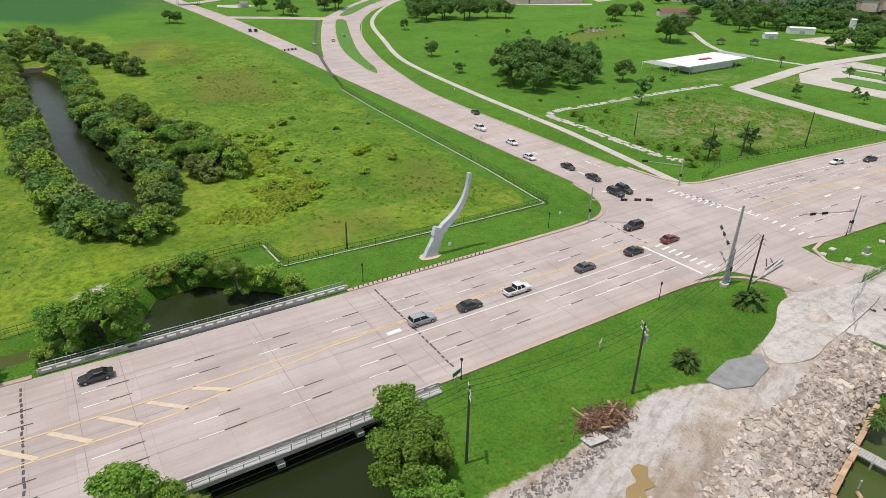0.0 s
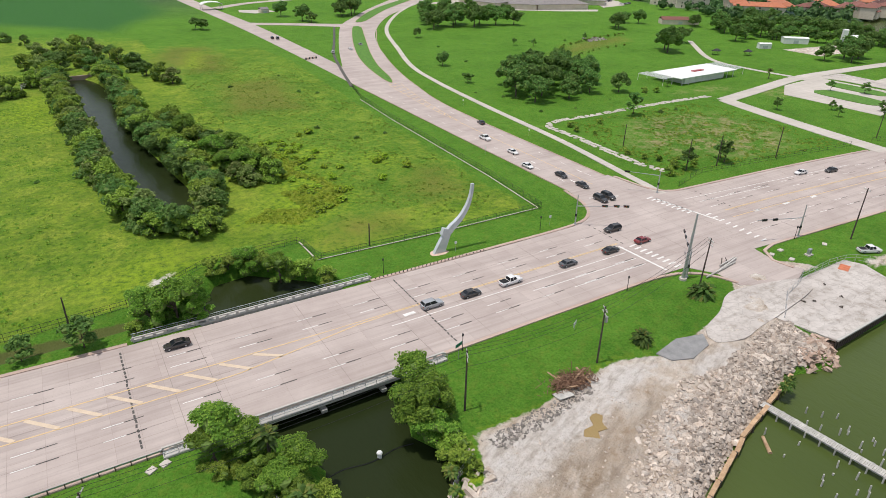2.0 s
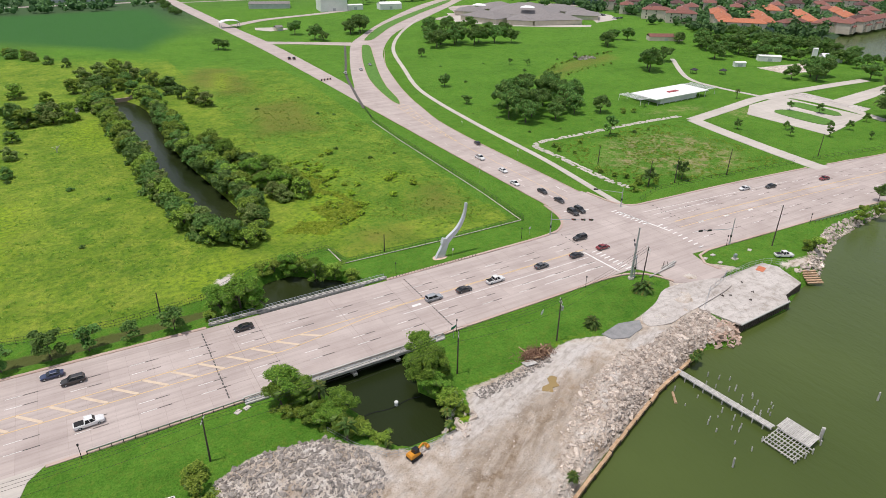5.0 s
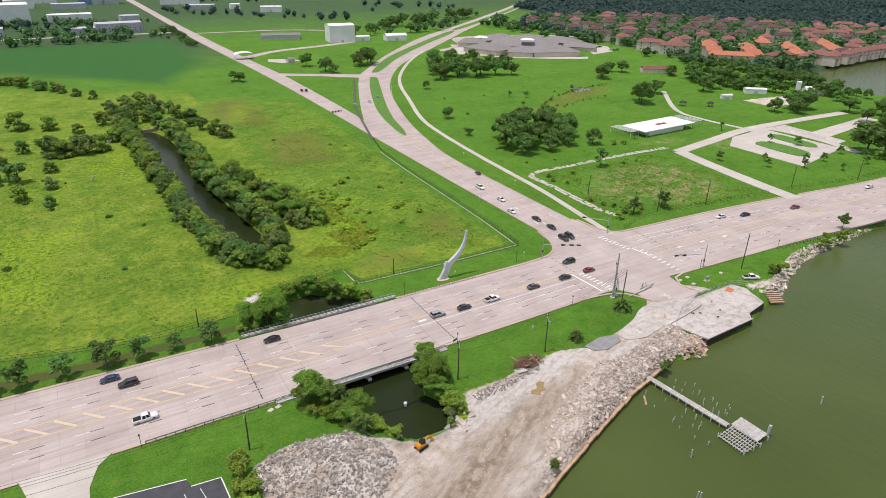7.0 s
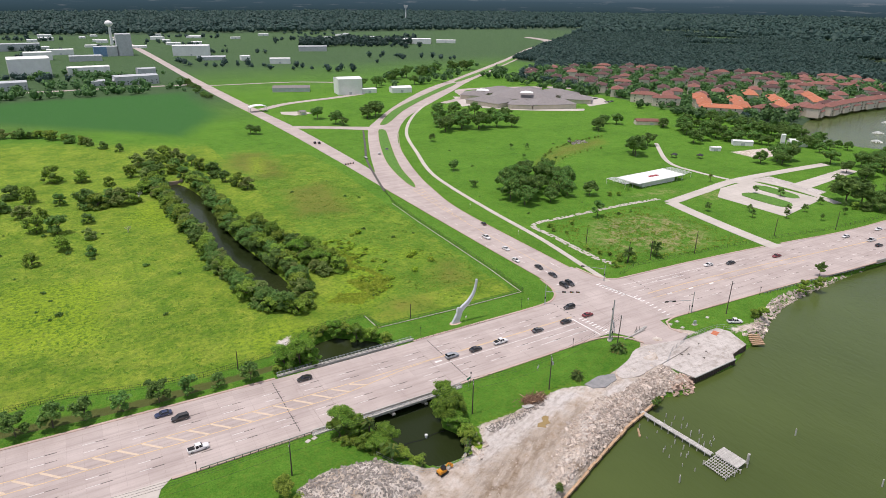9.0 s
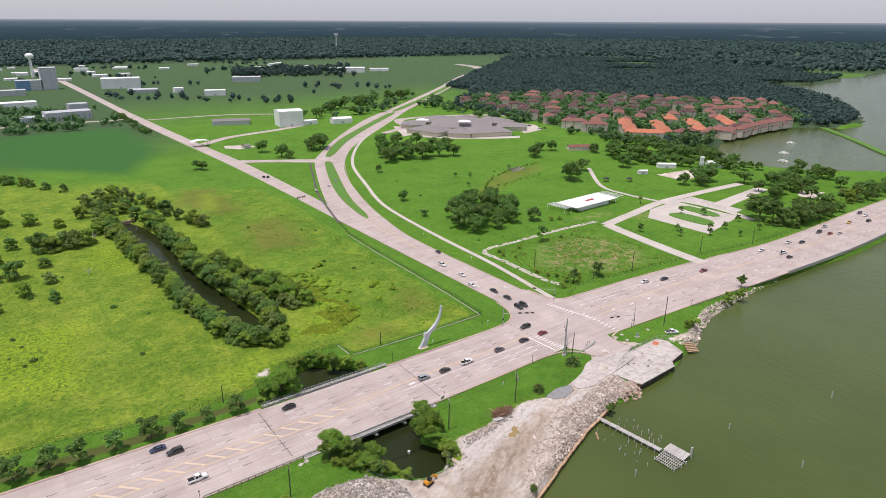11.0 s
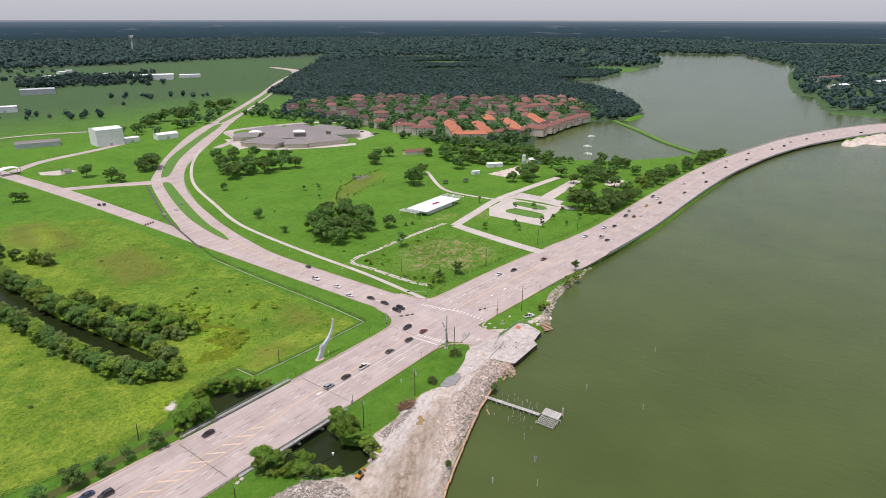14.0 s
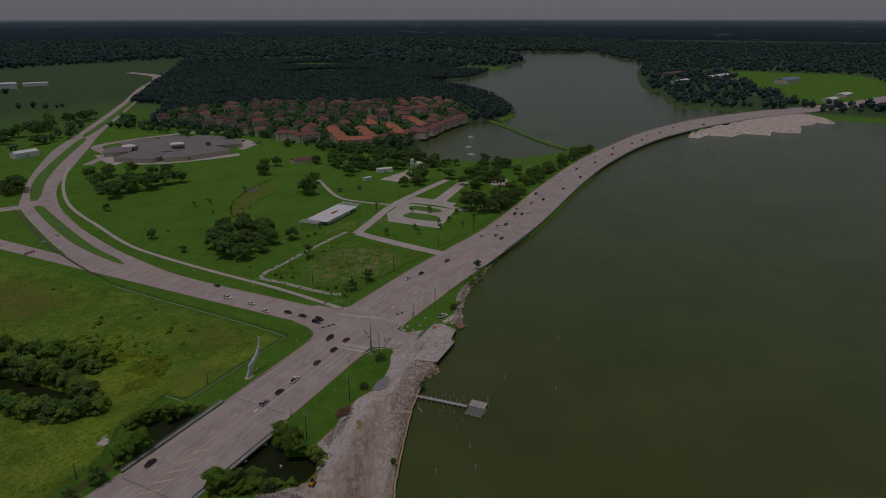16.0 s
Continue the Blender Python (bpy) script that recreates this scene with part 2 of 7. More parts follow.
M_ground = make_ground_mat()
M_lake = make_water("lake_water", (0.060, 0.085, 0.021), (0.079, 0.109, 0.028), 0.5, 0.15)
M_canal = make_water("canal_water", (0.016, 0.024, 0.008), (0.028, 0.038, 0.012), 0.6, 0.10)
M_road = make_concrete("road_concrete", (0.42, 0.350, 0.318), (0.54, 0.465, 0.428), 0.0, True)
M_walk = make_concrete("walk_concrete", (0.46, 0.415, 0.365), (0.58, 0.53, 0.475))
M_kerb = make_concrete("kerb_concrete", (0.42, 0.30, 0.25), (0.55, 0.43, 0.36))
M_deck = make_concrete("bridge_concrete", (0.42, 0.40, 0.37), (0.56, 0.54, 0.50))
M_yard = make_concrete("yard_concrete", (0.44, 0.395, 0.36), (0.62, 0.575, 0.535), 0.7)
M_white = rough_mat("white_marking", (0.62, 0.60, 0.57), (0.80, 0.78, 0.75), 0.8)
M_black = rough_mat("black_marking", (0.05, 0.048, 0.045), (0.12, 0.11, 0.10), 0.8)
M_yellow = rough_mat("yellow_marking", (0.60, 0.42, 0.21), (0.70, 0.53, 0.32), 0.9)
M_worn = rough_mat("worn_marking", (0.56, 0.44, 0.32), (0.66, 0.54, 0.41), 0.7)
M_asphalt = rough_mat("asphalt", (0.04, 0.042, 0.047), (0.075, 0.078, 0.085), 0.4)
M_steel = plain("galvanised_steel", (0.42, 0.44, 0.46), 0.45, 0.6)
M_dark = plain("black_metal", (0.02, 0.02, 0.022), 0.45, 0.3)
M_wood = rough_mat("pole_wood", (0.045, 0.035, 0.028), (0.10, 0.08, 0.065), 2.0)
M_grey_wood = rough_mat("weathered_planks", (0.38, 0.36, 0.33), (0.58, 0.56, 0.52), 1.5, per=0.25)
M_timber = rough_mat("seawall_timber", (0.33, 0.20, 0.11), (0.55, 0.38, 0.24), 1.0, per=0.2)
M_rock = rough_mat("broken_concrete", (0.40, 0.315, 0.25), (0.70, 0.62, 0.545), 0.8, per=0.55)
M_redrock = rough_mat("brown_rock", (0.40, 0.27, 0.20), (0.64, 0.50, 0.41), 0.8, per=0.35)
M_greyrock = rough_mat("grey_rubble", (0.17, 0.145, 0.125), (0.44, 0.40, 0.36), 0.8, per=0.5)
M_bark = rough_mat("bark", (0.06, 0.045, 0.032), (0.14, 0.11, 0.08), 2.0)
M_white_wall = rough_mat("white_wall", (0.70, 0.70, 0.68), (0.82, 0.82, 0.80), 0.15)
M_glass = plain("dark_glass", (0.015, 0.018, 0.022), 0.08)
M_tyre = plain("rubber", (0.015, 0.015, 0.016), 0.8)
M_paint = make_paint("car_paint")
L_oak = make_leaves("oak_leaves", (0.070, 0.145, 0.032), (0.130, 0.240, 0.048), (0.215, 0.335, 0.074))
L_bright = make_leaves("bright_leaves", (0.135, 0.215, 0.026), (0.250, 0.360, 0.042), (0.370, 0.465, 0.070))
L_bank = make_leaves("bank_leaves", (0.085, 0.165, 0.018), (0.165, 0.285, 0.030), (0.280, 0.395, 0.050))
L_olive = make_leaves("olive_leaves", (0.135, 0.180, 0.046), (0.225, 0.285, 0.072), (0.330, 0.375, 0.115))
# Far woods: distance haze and cloud shade put into a darker, bluer green.
L_hazed = make_leaves("hazed_far_leaves", (0.034, 0.075, 0.064), (0.050, 0.100, 0.082), (0.070, 0.126, 0.098))
L_mid = make_leaves("shade_tree_leaves", (0.050, 0.105, 0.036), (0.085, 0.160, 0.050), (0.135, 0.225, 0.066))
L_palm = make_leaves("palm_fronds", (0.06, 0.10, 0.02), (0.10, 0.17, 0.03), (0.22, 0.22, 0.05))
L_yellow = make_leaves("yellow_weeds", (0.22, 0.32, 0.020), (0.34, 0.46, 0.030), (0.46, 0.54, 0.05))


# ---- mesh helpers ----
def link_mesh(name, bm, material, parent=None, smooth=False):
    me = bpy.data.meshes.new(name)
    bm.to_mesh(me)
    bm.free()
    for x in (material if isinstance(material, (list, tuple)) else [material]):
        me.materials.append(x)
    if smooth:
        me.shade_smooth()
    ob = new(name, me)
    ob.parent = parent
    return ob


def part(name, bm, material, parent, label="", smooth=False):
    ob = link_mesh(name, bm, material, parent, smooth)
    return tagged(ob, label) if label else ob


def thing(name, label, category, group="", at=(0, 0, 0), turn=0.0):
    ob = new(name)
    ob.empty_display_size = 0.5
    ob.matrix_basis = pose(*at, 0, 0, turn)
    return tagged(ob, label, category, group)


def raw_mesh(name, verts, faces, material, parent=None, smooth=False):
    me = bpy.data.meshes.new(name)
    me.from_pydata(verts, [], faces)
    for x in (material if isinstance(material, (list, tuple)) else [material]):
        me.materials.append(x)
    if smooth:
        me.shade_smooth()
    me.update()
    ob = new(name, me)
    ob.parent = parent
    return ob


def box(bm, x0, y0, z0, x1, y1, z1, m=None):
    vs = [bm.verts.new((m @ Vector((x, y, z))) if m else (x, y, z)) for z in (z0, z1) for y in (y0, y1) for x in (x0, x1)]
    for f in ((0, 2, 3, 1), (4, 5, 7, 6), (0, 1, 5, 4), (2, 6, 7, 3), (0, 4, 6, 2), (1, 3, 7, 5)):
        bm.faces.new([vs[i] for i in f])


def beam(bm, p, q, r, r2=None, n=8):
    """A tapered round bar from p to q."""
    p, q = Vector(p), Vector(q)
    r2 = r if r2 is None else r2
    t = (q - p).to_track_quat("Z", "Y").to_matrix()
    ends = []
    for c, rr in ((p, r), (q, r2)):
        ends.append([bm.verts.new(c + t @ Vector((rr * math.cos(2 * math.pi * i / n), rr * math.sin(2 * math.pi * i / n), 0))) for i in range(n)])
    for i in range(n):
        bm.faces.new((ends[0][i], ends[0][(i + 1) % n], ends[1][(i + 1) % n], ends[1][i]))
    bm.faces.new(ends[0][::-1])
    bm.faces.new(ends[1])


def bar(bm, p, q, w, h):
    """A squared bar from p to q, w wide, h high."""
    p, q = Vector(p), Vector(q)
    d = (q - p)
    s = d.cross(Vector((0, 0, 1)))
    s = s.normalized() if s.length > 1e-6 else Vector((1, 0, 0))
    u = s.cross(d).normalized()
    vs = []
    for c in (p, q):
        for a_, b_ in ((-1, -1), (1, -1), (1, 1), (-1, 1)):
            vs.append(bm.verts.new(c + s * a_ * w / 2 + u * b_ * h / 2))
    for f in ((3, 2, 1, 0), (4, 5, 6, 7), (0, 1, 5, 4), (1, 2, 6, 5), (2, 3, 7, 6), (3, 0, 4, 7)):
        bm.faces.new([vs[i] for i in f])


def rail_bar(bm, pts, w, h):
    """One unbroken squared bar through the points."""
    rows = []
    for i, p in enumerate(pts):
        t = pts[min(i + 1, len(pts) - 1)] - pts[max(i - 1, 0)]
        s = Vector((-t.y, t.x, 0)).normalized() * w / 2
        up = Vector((0, 0, h / 2))
        rows.append([bm.verts.new(p + a_ * s + b_ * up) for a_, b_ in ((-1, -1), (1, -1), (1, 1), (-1, 1))])
    for r0, r1 in zip(rows, rows[1:]):
        for i in range(4):
            bm.faces.new((r0[i], r0[(i + 1) % 4], r1[(i + 1) % 4], r1[i]))
    bm.faces.new(rows[0][::-1])
    bm.faces.new(rows[-1])
    bmesh.ops.recalc_face_normals(bm, faces=bm.faces)


def spline(pts, step=4.0):
    """Catmull-Rom through pts, about step metres apart."""
    pts = [Vector((*p, 0)[:3]) for p in pts]
    ext = [2 * pts[0] - pts[1]] + pts + [2 * pts[-1] - pts[-2]]
    out = []
    for a_, b_, c_, d_ in zip(ext, ext[1:], ext[2:], ext[3:]):
        n = max(1, int((c_ - b_).length / step))
        for i in range(n):
            t = i / n
            out.append(0.5 * (2 * b_ + (c_ - a_) * t + (2 * a_ - 5 * b_ + 4 * c_ - d_) * t * t + (3 * b_ - a_ - 3 * c_ + d_) * t ** 3))
    out.append(pts[-1])
    return out


def resample(line, n):
    d = [0.0]
    for p, q in zip(line, line[1:]):
        d.append(d[-1] + (q - p).length)
    out, k = [], 0
    for i in range(n):
        s = d[-1] * i / (n - 1)
        while k < len(d) - 2 and d[k + 1] < s:
            k += 1
        out.append(line[k].lerp(line[k + 1], (s - d[k]) / max(1e-9, d[k + 1] - d[k])))
    return out


def ribbon(bm, left, right, z, thick):
    """A slab between two edge lines of the same count."""
    a_ = [bm.verts.new((p.x, p.y, p.z + z)) for p in left]
    b_ = [bm.verts.new((p.x, p.y, p.z + z)) for p in right]
    c_ = [bm.verts.new((p.x, p.y, p.z + z - thick)) for p in right]
    d_ = [bm.verts.new((p.x, p.y, p.z + z - thick)) for p in left]
    for i in range(len(left) - 1):
        for u, v in ((a_, b_), (b_, c_), (c_, d_), (d_, a_)):
            bm.faces.new((u[i], v[i], v[i + 1], u[i + 1]))
    bm.faces.new((a_[0], d_[0], c_[0], b_[0]))
    bm.faces.new((a_[-1], b_[-1], c_[-1], d_[-1]))
    bmesh.ops.recalc_face_normals(bm, faces=bm.faces)


def offset(line, d):
    """The line moved d metres to its left."""
    out = []
    for i, p in enumerate(line):
        t = (line[min(i + 1, len(line) - 1)] - line[max(i - 1, 0)])
        n = Vector((-t.y, t.x, 0)).normalized()
        out.append(p + n * d)
    return out


def slab(bm, poly, z, thick):
    """A flat slab with the outline poly."""
    top = [bm.verts.new((p[0], p[1], z)) for p in poly]
    bot = [bm.verts.new((p[0], p[1], z - thick)) for p in poly]
    bm.faces.new(top)
    bm.faces.new(bot[::-1])
    n = len(poly)
    for i in range(n):
        bm.faces.new((top[i], bot[i], bot[(i + 1) % n], top[(i + 1) % n]))
    bmesh.ops.recalc_face_normals(bm, faces=bm.faces)


def ring(pts, step=3.0):
    """A closed smooth outline through pts."""
    pts = [Vector((*p, 0)) for p in pts]
    n, out = len(pts), []
    for i in range(n):
        a_, b_, c_, d_ = pts[i - 1], pts[i], pts[(i + 1) % n], pts[(i + 2) % n]
        k = max(1, int((c_ - b_).length / step))
        for j in range(k):
            t = j / k
            out.append(0.5 * (2 * b_ + (c_ - a_) * t + (2 * a_ - 5 * b_ + 4 * c_ - d_) * t * t + (3 * b_ - a_ - 3 * c_ + d_) * t ** 3))
    return out


def inside_dist(px, py, poly):
    """Signed distance to a closed outline, positive inside."""
    best = np.full(px.shape, 1e18)
    ins = np.zeros(px.shape, bool)
    n = len(poly)
    for i in range(n):
        ax, ay = poly[i][0], poly[i][1]
        bx, by = poly[(i + 1) % n][0], poly[(i + 1) % n][1]
        ex, ey = bx - ax, by - ay
        t = np.clip(((px - ax) * ex + (py - ay) * ey) / max(ex * ex + ey * ey, 1e-9), 0, 1)
        best = np.minimum(best, (px - ax - t * ex) ** 2 + (py - ay - t * ey) ** 2)
        cond = (ay > py) != (by > py)
        ins ^= cond & (px < (bx - ax) * (py - ay) / (by - ay + 1e-12) + ax)
    return np.where(ins, 1, -1) * np.sqrt(best)


def wave(px, py, s, seed=0.0):
    """Cheap smooth noise in -1..1."""
    return (np.sin(px / s + 1.3 * np.sin(py / s * 0.7 + seed)) + np.sin(py / s * 1.3 + 1.7 * np.sin(px / s * 0.9 + 2 + seed)) + np.sin((px + py) / s * 2.1 + seed)) / 3


# ---- ground and water ----
WATER = -2.8
LAKE = [(-700, -420), (-300, -190), (-140, -122), (-100, -104), (-71, -89), (-46, -79), (-30, -73), (-8, -67), (3, -70), (8, -66), (28, -66),
        (41, -61), (56, -58), (70, -51), (86, -46), (122, -42), (165, -41), (235, -46), (338, -43), (430, -42), (560, -38), (560, -24), (548, 10), (470, 50),
        (425, 95), (410, 150), (428, 170), (520, 213), (619, 232), (696, 214), (748, 174), (824, 192), (958, 266), (1067, 360), (1188, 498), (1285, 622), (1276, 580), (1363, 508),
        (1672, 555), (2041, 600), (2410, 800), (2500, 960), (2760, 540), (2357, 342), (2137, 212), (1783, 162), (1329, 68), (1219, 10), (1025, -42), (1000, -150), (940, -176), (776, -108),
        (705, -104), (745, -165), (800, -230), (867, -240), (940, -300), (990, -390), (1300, -700), (1700, -1400), (1500, -2600), (-700, -2600)]
CHANNEL = [(-110, 262), (-104, 266), (-96, 245), (-92, 200), (-93, 150), (-89, 110), (-85, 70), (-88, 54), (-95, 62), (-98, 88), (-102, 126), (-103, 162), (-107, 215)]
CANAL = [(-96, 10), (-92, 18), (-84, 19), (-72, 9), (-71, 4), (-72, -20), (-72, -36), (-76, -46), (-72, -54), (-77, -60), (-86, -60), (-90, -56), (-92, -51), (-90, -46), (-94, -36), (-97, -20)]
BARE = [(-72, -90), (-46, -79), (-30, -73), (-8, -66), (4, -67), (5, -55), (24, -46), (34, -46), (26, -38), (10, -40), (4, -46), (-9, -50), (-26, -53), (-34, -50),
        (-46, -51), (-56, -53), (-68, -53), (-72, -62), (-86, -64), (-95, -58), (-103, -52), (-114, -50), (-122, -53), (-122, -66), (-130, -90), (-135, -120), (-100, -105)]
OLIVE = [[(-69, 291), (-53, 330), (-21, 320), (-38, 251), (-65, 257)], [(-30, 28), (-10, 30), (-6, 60), (-20, 64), (-34, 44)], [(-60, 240), (-30, 230), (-22, 290), (-50, 310)], [(-66, 16), (-40, 16), (-36, 34), (-60, 36)],
         [(130, 190), (190, 230), (250, 240), (240, 215), (170, 190), (140, 170)], [(-60, 150), (-20, 140), (-10, 220), (-50, 210)]]
GOLD = [[(-64, 113), (-54, 99), (-48, 73), (-46, 50), (-52, 41), (-66, 34), (-79, 43), (-64, 57), (-58, 78), (-64, 92)], [(-45, 96), (-36, 89), (-39, 84), (-47, 88)], [(-27, 79), (-20, 74), (-25, 66), (-31, 72)],
        [(-140, 190), (-122, 160), (-112, 195), (-122, 220)], [(-92, 26), (-112, 18), (-116, 28), (-98, 36)], [(-46, 255), (-36, 300), (-41, 302), (-51, 258)], [(-200, 60), (-160, 50), (-150, 110), (-190, 120)]]
CHALK = [[(-65, -54), (-55, -55), (-37, -50), (-28, -54), (-41, -59), (-54, -62), (-70, -67), (-80, -68), (-80, -62)], [(-24, -57), (-12, -56), (-10, -60), (-28, -62)], [(-40, -64), (-30, -62), (-34, -68), (-46, -74)]]
MUD = [[(-58, -60), (-56, -64), (-38, -62), (-43, -69), (-53, -72), (-65, -76), (-84, -86), (-94, -80), (-77, -70), (-65, -66)], [(-100, -80), (-74, -71), (-55, -64), (-36, -61), (-33, -64), (-48, -69), (-66, -77), (-90, -92)], [(-30, -72), (-8, -64), (2, -62), (-2, -58), (-24, -62), (-42, -72)]]
DITCH = [[(-220, 10), (-150, 4), (-122, 4.5), (-108, 5), (-108, 8), (-122, 8.5), (-150, 8.5), (-220, 14)]]
LOTS = [[(62, 44), (83, 64), (111, 67), (126, 59), (128, 32), (116, 15), (91, 15), (68, 30)], [(186, 76), (200, 72), (190, 60), (178, 66)], [(140, 92), (175, 86), (170, 94)]]
PATCH = [[(-103, 15), (-97, 26), (-106, 22)], [(300, 118), (345, 118), (350, 140), (300, 146)], [(44, -49), (62, -51), (60, -57), (46, -54)], [(330, 20), (360, 30), (350, 45), (330, 38)]]
FIELD = [(-420, 16), (-170, 20), (-131, 11), (-109, 14), (-92, 26), (-69, 26), (-66, 16), (-6, 16), (-3, 60), (0, 140), (6, 250), (-6, 370), (-62, 355), (-190, 430), (-420, 470)]
# Outline of the far field that is painted darker for cloud shade.
SHADED_FIELD = [(-240, 560), (-71, 395), (-16, 500), (-16, 695), (-240, 690)]


def axis(parts):
    out = []
    for lo, hi, step in parts:
        out += list(np.arange(lo, hi, step))
    return out


far_steps = [480 + 14 * i + 0.9 * i * i for i in range(1, 66)]
gx = [-v + 250 for v in far_steps[::-1] if v > 480] + axis([(-222, -190, 3), (-190, 130, 1.6), (130, 480, 3.2)]) + far_steps
gy = [-130 - 8 * i - 0.95 * i * i for i in range(66, 0, -1)] + axis([(-130, 30, 1.4), (30, 260, 2.2), (260, 420, 4)]) + [420 + 14 * i + 0.9 * i * i for i in range(0, 66)]
gx, gy = np.array(sorted(set(gx))), np.array(sorted(set(gy)))
X, Y = [v.ravel() for v in np.meshgrid(gx, gy)]
d_lake = inside_dist(X, Y, [tuple(p)[:2] for p in ring(LAKE, 12)])
d_chan = inside_dist(X, Y, [tuple(p)[:2] for p in ring(CHANNEL, 4)])
d_canal = inside_dist(X, Y, CANAL)
d_bare = inside_dist(X, Y, BARE)
d_field = inside_dist(X, Y, FIELD)
Z = np.full(X.shape, -0.12) + 0.10 * wave(X, Y, 9.0)
Z += np.where(d_bare > 0, 0.35 * wave(X, Y, 2.3, 1.0) * np.clip(d_bare / 4, 0, 1), 0)
heap = np.exp(-(((X + 106) / 11) ** 2 + ((Y + 62) / 8) ** 2))
Z += 3.0 * heap * (1 + 0.25 * wave(X, Y, 1.7, 3.0))
for d, slope in ((d_lake, 3.0), (d_chan, 5.0), (d_canal, 2.2)):
    k = np.clip((d + slope) / (2 * slope), 0, 1)
    Z = Z * (1 - k) + np.minimum(Z, -6.2) * k
dock_hole = inside_dist(X, Y, [(5, -55), (7.5, -68), (29, -68), (42, -62), (46, -51), (43, -46.5), (24, -47)])
Z = np.where(dock_hole > 0, np.minimum(Z, -1.4), Z)
zone = np.zeros((len(X), 4))
zone[:, 0] = np.clip(d_bare / 3 + 0.5, 0, 1)
for p in PATCH:
    zone[:, 0] = np.maximum(zone[:, 0], np.clip(inside_dist(X, Y, p) / 6 + 0.5, 0, 1) * 0.75)
zone[:, 1] = np.clip(d_field / np.where(Y > 300, 110, 5) + 0.5, 0, 1)
zone[:, 1] *= np.where((X > -62) & (Y > 30), 0.52, 1.0)
for p in OLIVE:
    zone[:, 2] = np.maximum(zone[:, 2], np.clip(inside_dist(X, Y, p) / 24 + 0.5, 0, 1) * 0.75)
cover = np.zeros((len(X), 4))
for c, polys, soft_ in ((0, GOLD, 12), (0, CHALK, 6), (1, MUD, 9), (2, DITCH, 2.5), (3, LOTS, 10)):
    for p in polys:
        cover[:, c] = np.maximum(cover[:, c], np.clip(inside_dist(X, Y, p) / soft_ + 0.5, 0, 1))
Z -= 0.9 * cover[:, 2]
# Alpha darkens far fields, town and woodland floor: cloud shade, haze, tree shade painted in.
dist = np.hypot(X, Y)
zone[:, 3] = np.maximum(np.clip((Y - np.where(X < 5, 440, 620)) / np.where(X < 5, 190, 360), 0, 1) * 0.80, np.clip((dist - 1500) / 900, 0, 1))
shore = [(1150, -250), (1900, -60), (1900, -420), (1150, -500)]
TOWN = [(425, 238), (485, 232), (510, 206), (640, 214), (720, 215), (880, 350), (800, 470), (690, 640), (560, 700), (450, 640), (440, 480), (420, 330)]
def wooded(px, py):
    east = (py < 0.9 * px + 330) & (px > 440) & (py > 185)
    glade = (wave(px, py, 150, 4.0) < -0.42) & (np.hypot(px, py) > 1250)
    return ~glade & (east & (inside_dist(px, py, TOWN) < 6) & ~((px < 620) & (py > 560) & (py > 0.91 * px + 230))) | (py > 2000 - 0.1 * px)
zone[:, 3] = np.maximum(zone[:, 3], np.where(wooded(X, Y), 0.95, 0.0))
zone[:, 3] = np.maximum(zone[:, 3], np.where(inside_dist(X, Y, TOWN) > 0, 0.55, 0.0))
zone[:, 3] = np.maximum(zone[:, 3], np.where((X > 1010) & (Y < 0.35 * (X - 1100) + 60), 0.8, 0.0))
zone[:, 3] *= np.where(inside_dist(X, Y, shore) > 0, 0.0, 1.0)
for p in ([(690, -95), (930, -165), (1010, -240), (940, -290), (867, -245), (760, -235)], [(1250, -160), (1700, -80), (1700, -110), (1250, -200)]):
    zone[:, 0] = np.maximum(zone[:, 0], np.clip(inside_dist(X, Y, p) / 6 + 0.5, 0, 1))
nx, ny = len(gx), len(gy)
faces = [(j * nx + i, j * nx + i + 1, (j + 1) * nx + i + 1, (j + 1) * nx + i) for j in range(ny - 1) for i in range(nx - 1)]
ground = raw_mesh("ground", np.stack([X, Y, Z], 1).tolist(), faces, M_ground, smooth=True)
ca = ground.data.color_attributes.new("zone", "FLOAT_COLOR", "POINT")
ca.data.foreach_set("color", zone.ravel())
cb = ground.data.color_attributes.new("cover", "FLOAT_COLOR", "POINT")
cb.data.foreach_set("color", cover.ravel())
field_shade = np.zeros((len(X), 4))
field_shade[:, 0] = np.clip(inside_dist(X, Y, SHADED_FIELD) / 60 + 0.35, 0, 1)
cc = ground.data.color_attributes.new("field_shade", "FLOAT_COLOR", "POINT")
cc.data.foreach_set("color", field_shade.ravel())
tagged(ground, "flat green grassland with weedy fields, banks and bare pale soil", "ground", kind="structure")

bm = bmesh.new()
slab(bm, [(-5000, -5000), (5000, -5000), (5000, 1600), (-60, 1600), (-60, -30), (-71, -72), (-5000, -72)], WATER, 0.2)
tagged(link_mesh("lake_water", bm, M_lake), "murky green lake water with fine ripples", "water", kind="structure")
bm = bmesh.new()
slab(bm, [(-135, -71), (-66, -71), (-64, 300), (-135, 300)], WATER + 0.004, 0.15)
tagged(link_mesh("canal_water", bm, M_canal), "dark still canal water under trees", "water", kind="structure")


# ---- roads ----
def road(name, left, right, label, z=0.0, material=None, n=None, kind="structure", thick=0.35, smooth=4.0, kerbs=True):
    l, r = spline(left, smooth), spline(right, smooth)
    n = n or max(len(l), len(r))
    l, r = resample(l, n), resample(r, n)
    bm = bmesh.new()
    ribbon(bm, l, r, z, thick)
    ob = tagged(link_mesh(name, bm, material or M_road), label, "road" if "road" in name else "pavement", kind=kind)
    return ob, l, r


